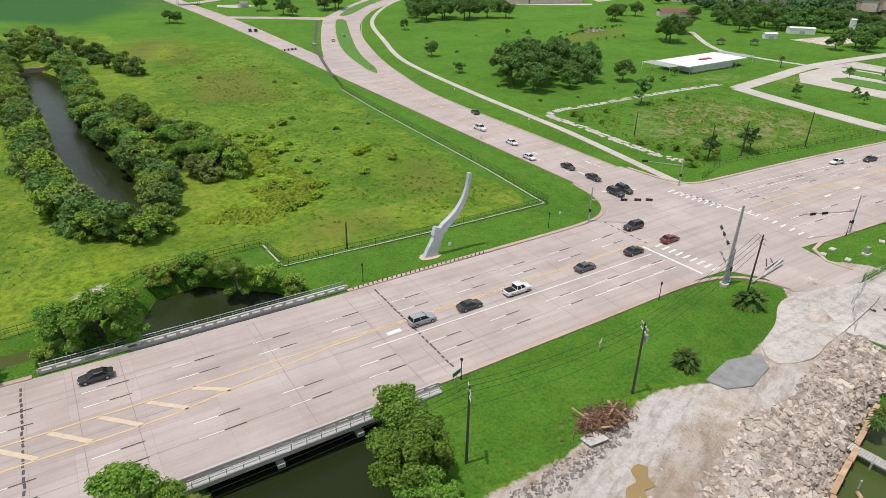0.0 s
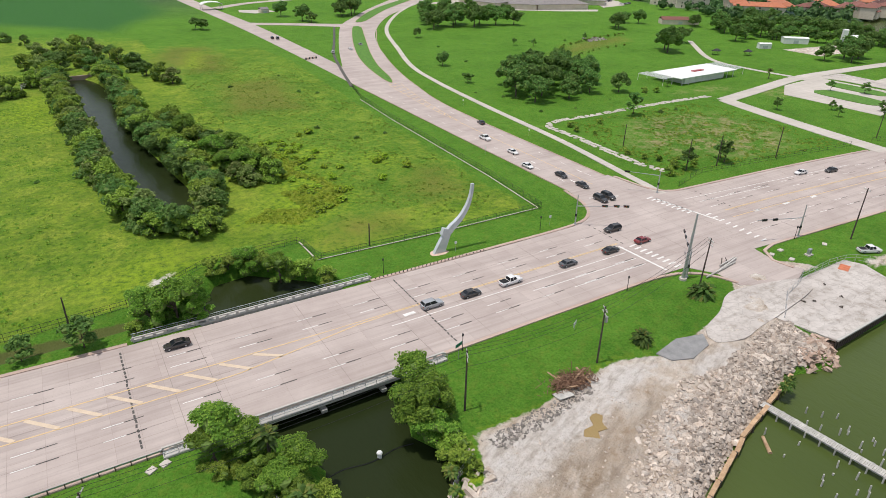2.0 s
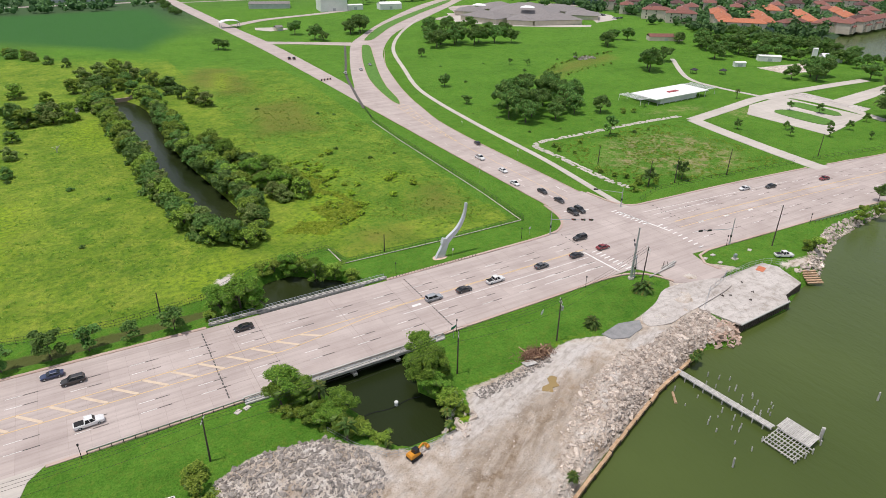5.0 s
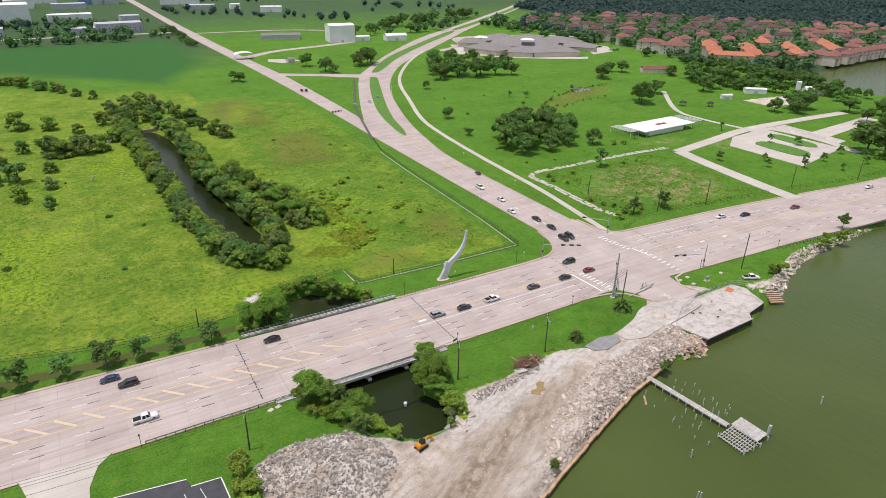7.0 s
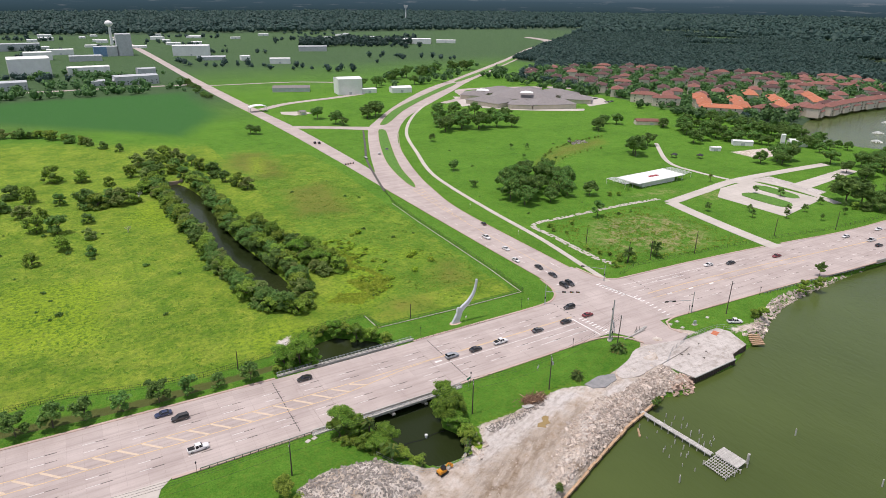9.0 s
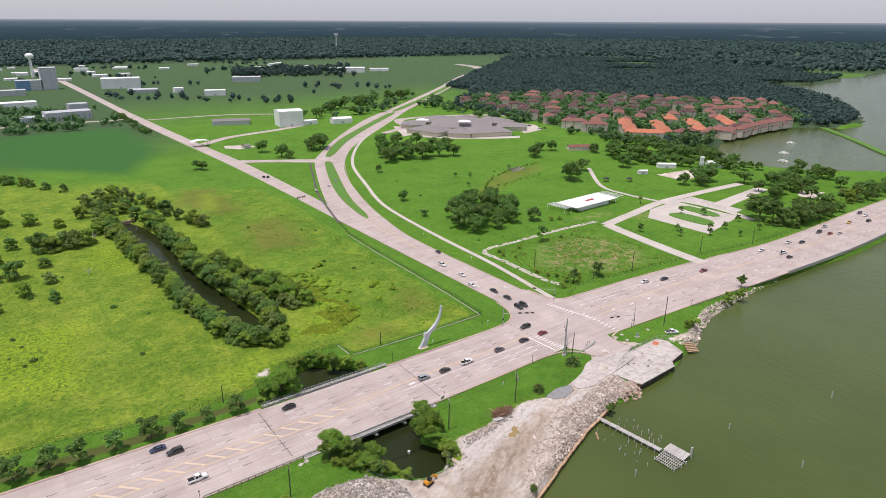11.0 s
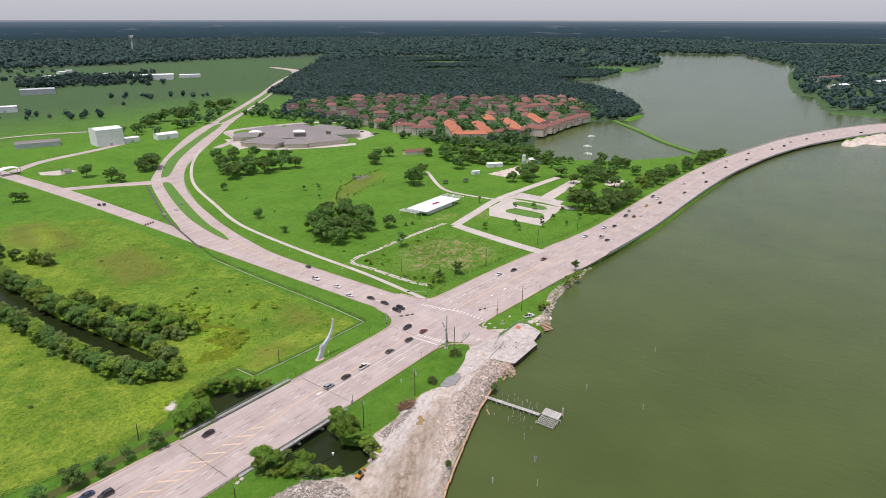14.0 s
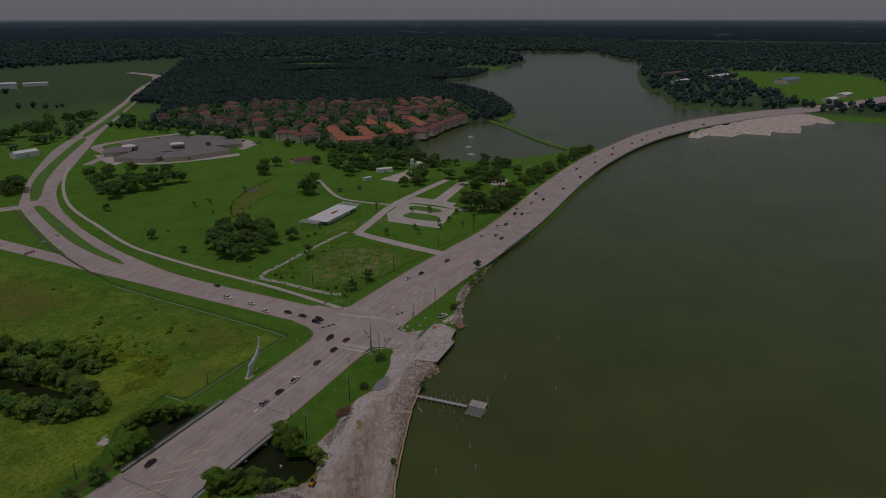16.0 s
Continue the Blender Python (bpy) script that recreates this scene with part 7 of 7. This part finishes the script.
# ---- buildings ----
M_cream = rough_mat("cream_stucco", (0.56, 0.48, 0.39), (0.70, 0.63, 0.53), 0.4)
M_tile_red = rough_mat("red_roof_tiles", (0.15, 0.060, 0.048), (0.25, 0.108, 0.082), 0.9, per=0.3)
M_tile_orange = rough_mat("orange_roof_tiles", (0.34, 0.11, 0.055), (0.50, 0.19, 0.10), 0.9, per=0.2)
# Dark tiles: roof variety nearby, cloud shade put into the colour farther off.
M_tile_dark = rough_mat("dark_shaded_roof_tiles", (0.065, 0.032, 0.030), (0.115, 0.055, 0.048), 0.9, per=0.3)
M_shingle = rough_mat("grey_shingles", (0.17, 0.155, 0.15), (0.27, 0.245, 0.235), 0.7, per=0.1)
M_grey_wall = rough_mat("grey_cladding", (0.38, 0.40, 0.41), (0.52, 0.54, 0.55), 0.3)
M_blue_wall = rough_mat("blue_cladding", (0.12, 0.22, 0.36), (0.20, 0.32, 0.48), 0.3)


def hip(bm, w, d, z, rise, over=0.5):
    """A hipped roof with eaves over a w x d block."""
    x, y = w / 2 + over, d / 2 + over
    r = max(0.3, x - y) if x > y else 0.3
    q = 0.3 if x > y else max(0.3, y - x)
    low = [bm.verts.new((sx * x, sy * y, z - 0.15)) for sx, sy in ((-1, -1), (1, -1), (1, 1), (-1, 1))]
    eave = [bm.verts.new((sx * x, sy * y, z + 0.1)) for sx, sy in ((-1, -1), (1, -1), (1, 1), (-1, 1))]
    ridge = [bm.verts.new((sx * r, sy * q, z + rise)) for sx, sy in ((-1, -1), (1, -1), (1, 1), (-1, 1))]
    bm.faces.new(low[::-1])
    bm.faces.new(ridge)
    for a_, b_ in ((low, eave), (eave, ridge)):
        for i in range(4):
            bm.faces.new((a_[i], a_[(i + 1) % 4], b_[(i + 1) % 4], b_[i]))
    bmesh.ops.recalc_face_normals(bm, faces=bm.faces)


def window_mesh():
    bm = bmesh.new()
    box(bm, -0.6, -0.06, 0, 0.6, 0.05, 1.5)
    me = bpy.data.meshes.new("window")
    bm.to_mesh(me)
    bm.free()
    me.materials.append(M_glass)
    return me


WIN = window_mesh()


def windows(ob, w, d, floors, gap=3.2, first=1.0, scale=1.0, storey=3.1, ends=False):
    for z in range(floors):
        for sgn, length, face in ((-1, w, "x"), (1, w, "x"), *(((-1, d, "y"), (1, d, "y")) if ends else ())):
            n = max(1, int(length / gap))
            for i in range(n):
                o = new("window", WIN)
                o.parent = ob
                t = (i + 0.5) / n * length - length / 2
                if face == "x":
                    o.matrix_basis = pose(t, sgn * d / 2, first + storey * z, 0, 0, 0) @ Matrix.Scale(scale, 4)
                else:
                    o.matrix_basis = pose(sgn * w / 2, t, first + storey * z, 0, 0, 90) @ Matrix.Scale(scale, 4)


def house(w, d, floors, roof, label, tower=True, gap=7):
    ob = thing("townhouse", label, "house", "houses by the lagoon")
    h = 3.1 * floors
    bm = bmesh.new()
    box(bm, -w / 2, -d / 2, -0.4, w / 2, d / 2, h)
    part("wall", bm, M_cream, ob)
    bm = bmesh.new()
    hip(bm, w, d, h, 3.2, 0.6)
    part("roof", bm, roof, ob)
    if tower:
        for x, y in ((w * 0.22, d * 0.12),):
            bm = bmesh.new()
            box(bm, x - 0.7, y - 0.6, h + 0.6, x + 0.7, y + 0.6, h + 3.0)
            box(bm, x - 0.85, y - 0.75, h + 3.0, x + 0.85, y + 0.75, h + 3.2)
            part("chimney", bm, M_cream, ob)
    bm = bmesh.new()
    box(bm, -w * 0.3, -d / 2 - 2.2, -0.3, w * 0.1, -d / 2 + 0.1, h * 0.62)
    part("porch", bm, M_cream, ob)
    bm = bmesh.new()
    m = Matrix.Translation((-w * 0.1, -d / 2 - 1.0, 0))
    hip(bm, w * 0.4, 2.4, h * 0.62, 0.9, 0.3)
    bmesh.ops.transform(bm, matrix=m, verts=bm.verts)
    part("porch_roof", bm, roof, ob)
    windows(ob, w, d, floors, gap)
    return ob


kinds = [Planter(lambda: house(22, 14, 3, M_tile_red, "cream stucco townhouse with a red tiled hip roof")), Planter(lambda: house(20, 14, 3, M_tile_dark, "cream stucco townhouse with a tiled roof in a dark shaded tone")),
         Planter(lambda: house(30, 12, 3, M_tile_red, "long cream terrace with a red tiled roof", gap=9)), Planter(lambda: house(42, 15, 3, M_tile_orange, "long cream terrace with a bright orange tiled roof", gap=11))]
rh = random.Random(21)
spots = []
for i in range(4000):
    x, y = rh.uniform(420, 890), rh.uniform(205, 700)
    if float(inside_dist(np.array([x]), np.array([y]), TOWN)[0]) < 8 or (430 < x < 600 and 230 < y < 330):
        continue
    if all((x - a_) ** 2 + (y - b_) ** 2 > 30 ** 2 for a_, b_ in spots):
        spots.append((x, y))
for i, (x, y) in enumerate(spots[:100]):
    # Beyond y 400 mostly the darker roofs, which carry the cloud shade.
    k = rh.choice((0, 0, 1, 2) if y < 400 else (1, 1, 1, 0))
    kinds[k].put(x, y, 0, 1.0, rh.choice((40, 130, 44, 136, 35)))
for x, y, t in ((470, 262, 42), (500, 292, 42), (515, 246, 42), (548, 276, 42), (452, 296, 42), (480, 325, 42), (560, 318, 42), (580, 246, 42), (436, 262, 132), (610, 275, 42)):
    kinds[3].put(x, y, 0, 1.0, t)
for x, y, t in ((480, 240, -8), (505, 226, 20), (530, 216, 20), (556, 216, 12), (582, 220, 8), (608, 222, 4), (634, 222, 0), (660, 222, -4)):
    kinds[2].put(x, y, 0, 1.0, t)


def centre():
    ob = thing("flat_centre", "sprawling low building with grey shingled hip roofs", "building", at=(318, 446, 0), turn=-43)
    for i, (x, y, w, d, t, h) in enumerate(((0, 0, 74, 60, 0, 5), (-34, 40, 44, 36, 30, 4.6), (36, 38, 48, 34, -25, 4.6), (-32, -44, 46, 34, -30, 4.6), (34, -42, 50, 34, 25, 4.6), (62, 4, 34, 28, 0, 4.2), (0, 54, 30, 34, 0, 4.4), (-60, 2, 28, 30, 0, 4.2), (4, -54, 26, 30, 0, 4.4))):
        m = pose(x, y, 0, 0, 0, t)
        bm = bmesh.new()
        box(bm, -w / 2, -d / 2, -0.4, w / 2, d / 2, h, m)
        wing = part("wing_wall", bm, M_cream, ob)
        bm = bmesh.new()
        hip(bm, w, d, h + 0.02 * i, min(w, d) * 0.15, 1.2)
        bmesh.ops.transform(bm, matrix=m, verts=bm.verts)
        part("roof", bm, M_shingle, ob)
    for x, y in ((6, -24), (-46, -20)):
        bm = bmesh.new()
        hip(bm, 14, 9, 12.0, 1.8, 0.3)
        bmesh.ops.transform(bm, matrix=Matrix.Translation((x, y, 0)), verts=bm.verts)
        part("skylight", bm, M_white_wall, ob, "white ridged skylight")
    windows(ob, 70, 60, 1, 5)


centre()
for poly, lab in (([(238, 425), (262, 392), (300, 366), (330, 352), (340, 362), (300, 380), (262, 410), (246, 436)], "pale car park strip beside the low centre"),
                  ([(356, 372), (392, 380), (412, 410), (408, 480), (384, 482), (384, 420), (370, 396)], "pale car park full of cars beside the centre"),
                  ([(226, 436), (244, 440), (268, 496), (256, 506)], "pale car park strip by the road")):
    bm = bmesh.new()
    slab(bm, poly, 0.0, 0.2)
    tagged(link_mesh("centre_car_park_pavement", bm, M_walk), lab, "car park", kind="structure")


def block(name, label, x, y, w, d, h, turn, wall, roof=None, floors=0, rise=0.6, group=""):
    ob = thing(name, label, "building", group, (x, y, 0), turn)
    bm = bmesh.new()
    box(bm, -w / 2, -d / 2, -0.4, w / 2, d / 2, h)
    part("wall", bm, wall, ob)
    bm = bmesh.new()
    for s in (-1, 1):
        a_, b_ = (0, s * d / 2 + s * 0.15)
        vs = [(-w / 2 - 0.15, a_, h + rise), (w / 2 + 0.15, a_, h + rise), (w / 2 + 0.15, b_, h), (-w / 2 - 0.15, b_, h)]
        up = [bm.verts.new(v) for v in vs]
        dn = [bm.verts.new((v[0], v[1], v[2] - 0.2)) for v in vs]
        bm.faces.new(up)
        bm.faces.new(dn[::-1])
        for i in range(4):
            bm.faces.new((up[i], dn[i], dn[(i + 1) % 4], up[(i + 1) % 4]))
    bmesh.ops.recalc_face_normals(bm, faces=bm.faces)
    part("roof", bm, roof or M_white_wall, ob)
    bm = bmesh.new()
    box(bm, -1.6, -d / 2 - 0.06, 0, 1.6, -d / 2 + 0.05, min(3.2, h * 0.6))
    part("door", bm, M_grey_wall, ob)
    if floors:
        windows(ob, w, d, floors, 6)
    return ob


block("white_hangar", "tall plain white shed on a grassy plot", 152, 588, 30, 26, 19, -8, M_white_wall, rise=1.5)
block("white_shed", "low white shed beside a tall one", 178, 584, 18, 12, 5, -8, M_white_wall)
block("white_shed", "low white arched shed on grass", 216, 570, 26, 14, 6, -8, M_white_wall, rise=2.0)
block("grey_lodge", "low grey lodge with a wide roof", 96, 640, 46, 20, 5, -20, M_grey_wall, M_shingle, rise=2)
block("gatehouse", "small grey hipped gatehouse by a lane", 52, 466, 7, 6, 3, 10, M_cream, M_shingle, rise=1.6)
block("pump_hut", "small white hut beside a lawn", 294, 154, 8, 4, 3, -30, M_white_wall)
block("white_shed", "low white shed under trees", 333, 158, 16, 7, 3.6, -40, M_white_wall)
block("white_house", "white house with a square tower near the lagoon", 372, 134, 14, 9, 4, -40, M_white_wall, rise=1.8)
block("white_tower", "small square white tower beside a house", 362, 141, 3, 3, 9, -40, M_white_wall)
block("park_house", "low brick house with hipped tile roof among trees", 335, 262, 30, 10, 3.5, -30, M_cream, M_tile_red, rise=2)
for x, y in ((245, 153), (261, 142)):
    ob = thing("shelter", "small dark roofed picnic shelter on a lawn", "shelter", at=(x, y, 0), turn=20)
    for sx in (-1.5, 1.5):
        for sy in (-1.5, 1.5):
            bm = bmesh.new()
            beam(bm, (sx, sy, -0.3), (sx, sy, 2.4), 0.1)
            part("post", bm, M_wood, ob)
    bm = bmesh.new()
    hip(bm, 3.6, 3.6, 2.4, 1.3, 0.4)
    part("roof", bm, M_dark, ob)
# long white canopy on posts with a walled core
ob = thing("pavilion", "white flat-roofed pavilion with open grid canopies", "pavilion", at=(178, 112, 0), turn=3)
bm = bmesh.new()
box(bm, -18, -7, -0.3, 14, 7, 3.2)
part("wall", bm, M_white_wall, ob)
bm = bmesh.new()
box(bm, -24, -9, 3.2, 22, 10, 3.6)
part("roof", bm, M_white_wall, ob)
bm = bmesh.new()
box(bm, -4, -1.5, 3.6, 4, 0.6, 4.0)
part("roof_unit", bm, M_red, ob, "red and white unit on the roof")
for x0, x1, y0, y1 in ((22, 31, -7, 10), (-31, -24, -4, 12)):
    for i in range(6):
        bm = bmesh.new()
        t = i / 5
        bar(bm, (x0 + (x1 - x0) * t, y0, 3.3), (x0 + (x1 - x0) * t, y1, 3.3), 0.25, 0.25)
        part("canopy_beam", bm, M_white_wall, ob)
    for y in (y0, (y0 + y1) / 2, y1):
        bm = bmesh.new()
        bar(bm, (x0, y, 3.3), (x1, y, 3.3), 0.25, 0.25)
        part("canopy_beam", bm, M_white_wall, ob)
    for x, y in ((x0, y0), (x1, y0), (x0, y1), (x1, y1)):
        bm = bmesh.new()
        beam(bm, (x, y, -0.3), (x, y, 3.3), 0.12)
        part("post", bm, M_white_wall, ob)
for i in range(9):
    bm = bmesh.new()
    beam(bm, (-22 + 5.2 * i, -8.6, -0.3), (-22 + 5.2 * i, -8.6, 3.2), 0.12)
    part("post", bm, M_white_wall, ob)

# gate canopy over the access road
ob = thing("gate_canopy", "white arched canopy over a road gate", "canopy", at=(17, 505, 0))
bm = bmesh.new()
loft(bm, [[(9 * math.cos(math.pi * k / 10) , y, 4.6 + 2.2 * math.sin(math.pi * k / 10)) for k in range(11)] + [(8.7 * math.cos(math.pi * k / 10), y, 4.4 + 2.0 * math.sin(math.pi * k / 10)) for k in range(10, -1, -1)] for y in (-5, 5)])
part("roof", bm, M_white_wall, ob)
for x in (-8.5, 8.5):
    for y in (-4, 4):
        bm = bmesh.new()
        beam(bm, (x, y, -0.3), (x, y, 4.8), 0.2)
        part("post", bm, M_steel, ob)

# works beyond the fields
WORKS = "works buildings beyond the fields"
for lab, x, y, w, d, h, t, wl, fl in (("tall white hall with ribbed walls", -194, 945, 52, 50, 27, 4, M_white_wall, 0), ("white block behind a taller hall", -187, 1225, 44, 30, 14, 4, M_white_wall, 0),
                                      ("low grey works hall among trees", -213, 800, 36, 26, 10, 4, M_grey_wall, 2), ("long low grey shed at the back of the works", -230, 1475, 90, 30, 14, 0, M_grey_wall, 0),
                                      ("long white warehouse with a blue roof edge", -119, 950, 56, 24, 11, 4, M_white_wall, 0), ("low grey office complex with flat roofs", -69, 802, 54, 26, 11, 4, M_grey_wall, 2),
                                      ("flat grey office wing among trees", -108, 806, 32, 22, 6, 4, M_grey_wall, 1), ("grey office block above a low wing", -50, 850, 24, 18, 15, 4, M_grey_wall, 3),
                                      ("blue and white hall with a tall door", -82, 1270, 25, 26, 18, 0, M_blue_wall, 0), ("tall grey windowless block by the road", -40, 1270, 27, 30, 40, 0, M_grey_wall, 0),
                                      ("grey block beside a taller one", -62, 1266, 20, 22, 18, 0, M_grey_wall, 0), ("long white hall with ribbed walls", 77, 1222, 68, 36, 19, -14, M_white_wall, 0),
                                      ("low grey works roof with yard", 92, 1110, 50, 30, 6, -14, M_grey_wall, 0), ("small white arched shed on a far field", 145, 1075, 16, 14, 8, 0, M_white_wall, 0),
                                      ("low white shed on a far field", 186, 990, 35, 18, 9, -20, M_white_wall, 0), ("low grey shed between works yards", -113, 1180, 52, 24, 9, 0, M_grey_wall, 0),
                                      ("low white shed between works yards", -150, 1335, 46, 22, 10, 0, M_white_wall, 0), ("low white warehouse by far woods", 640, 1350, 90, 36, 12, -30, M_white_wall, 0),
                                      ("small white shed by far woods", 730, 1340, 50, 20, 7, -30, M_white_wall, 0), ("grey farm roof on a far field", 330, 1230, 60, 30, 10, -20, M_grey_wall, 0)):
    block("works_building", lab, x, y, w, d, h, t, wl, M_white_wall if wl is M_white_wall else M_grey_wall, fl, 1.0, WORKS)
rw = random.Random(8)
for i in range(26):
    block("works_building", "small pale shed on far works ground", rw.uniform(-260, 620), rw.uniform(1450, 1950), rw.uniform(12, 40), rw.uniform(10, 20), rw.uniform(4, 8), rw.uniform(-25, 10), M_white_wall, None, 0, 1.0, WORKS)
works_road, _, _ = road("works_road", [(-260, 772), (-100, 768), (4, 762)], [(-260, 762), (-100, 758), (4, 752)], "pale lane along the works fence", z=0.01, n=40)
field_road, _, _ = road("field_road", [(14, 740), (120, 730), (180, 700)], [(14, 734), (118, 724), (176, 694)], "pale lane across far fields", z=0.01, n=30)

ob = thing("water_tower", "white water tower with a round tank on a slim stem", "water tower", at=(-40, 1588, 0))
bm = bmesh.new()
beam(bm, (0, 0, -1), (0, 0, 44), 3.4, 2.6, 12)
part("stem", bm, M_white_wall, ob)
bm = bmesh.new()
bmesh.ops.create_uvsphere(bm, u_segments=20, v_segments=12, radius=9)
bmesh.ops.transform(bm, matrix=Matrix.Translation((0, 0, 47)) @ Matrix.Diagonal((1, 1, 0.75, 1)), verts=bm.verts)
part("tank", bm, M_white_wall, ob, smooth=True)
ob = thing("water_tower", "slim far water tower above dark woods", "water tower", at=(1250, 2600, 0))
bm = bmesh.new()
beam(bm, (0, 0, -1), (0, 0, 62), 3.0, 2.4, 10)
part("stem", bm, M_white_wall, ob)
bm = bmesh.new()
beam(bm, (0, 0, 60), (0, 0, 72), 7, 10, 14)
part("tank", bm, M_white_wall, ob)

# far shore campus
for lab, x, y, w, d, h in (("long pale campus building with red roof on the far shore", 1640, 50, 120, 24, 9), ("pale campus building among trees", 1620, -70, 110, 22, 8), ("pale campus wing among trees", 1450, 0, 60, 18, 7),
                           ("blue-roofed hall on the far shore", 1560, -232, 90, 30, 10), ("pale shed on the far shore", 1300, -330, 50, 20, 6), ("pale roadside hall on the far shore", 1200, -300, 40, 18, 6)):
    block("campus_building", lab, x, y, w, d, h, -20, M_cream, M_tile_red if "red" in lab else (M_blue_wall if "blue" in lab else M_white_wall), 1, 2.0, "campus on the far shore")

# dike across the lagoon and fountains
bm = bmesh.new()
dk = spline([(716, 196), (680, 160), (641, 122), (585, 71), (545, 22), (530, -4)], 6)
ribbon(bm, offset(dk, 4), offset(dk, -4), WATER + 0.9, 3)
tagged(link_mesh("dike_ground", bm, M_lawn), "narrow green dike between lagoon and lake", "dike", kind="structure")


def fountain(x, y):
    ob = thing("fountain", "white water jet fountain in the lagoon", "fountain", "fountains in the lagoon", (x, y, WATER))
    bm = bmesh.new()
    r = random.Random(int(x))
    for i in range(60):
        a_, k = r.uniform(0, 6.28), r.uniform(0.2, 1)
        p = Vector((0, 0, 0.2))
        q = Vector((math.cos(a_) * 2.4 * k, math.sin(a_) * 2.4 * k, 2.2 * (1.1 - 0.5 * k)))
        e = Vector((math.cos(a_) * 5.5 * k, math.sin(a_) * 5.5 * k, 0.05))
        beam(bm, p, q, 0.08, 0.14, 4)
        beam(bm, q, e, 0.14, 0.22, 4)
    tagged(part("spray", bm, M_white_wall, ob), kind="stuff")
    bm = bmesh.new()
    beam(bm, (0, 0, -0.3), (0, 0, 0.25), 0.8, 0.6, 12)
    part("float", bm, M_dark, ob)


for x, y in ((463, 117), (505, 138), (571, 164)):
    fountain(x, y)
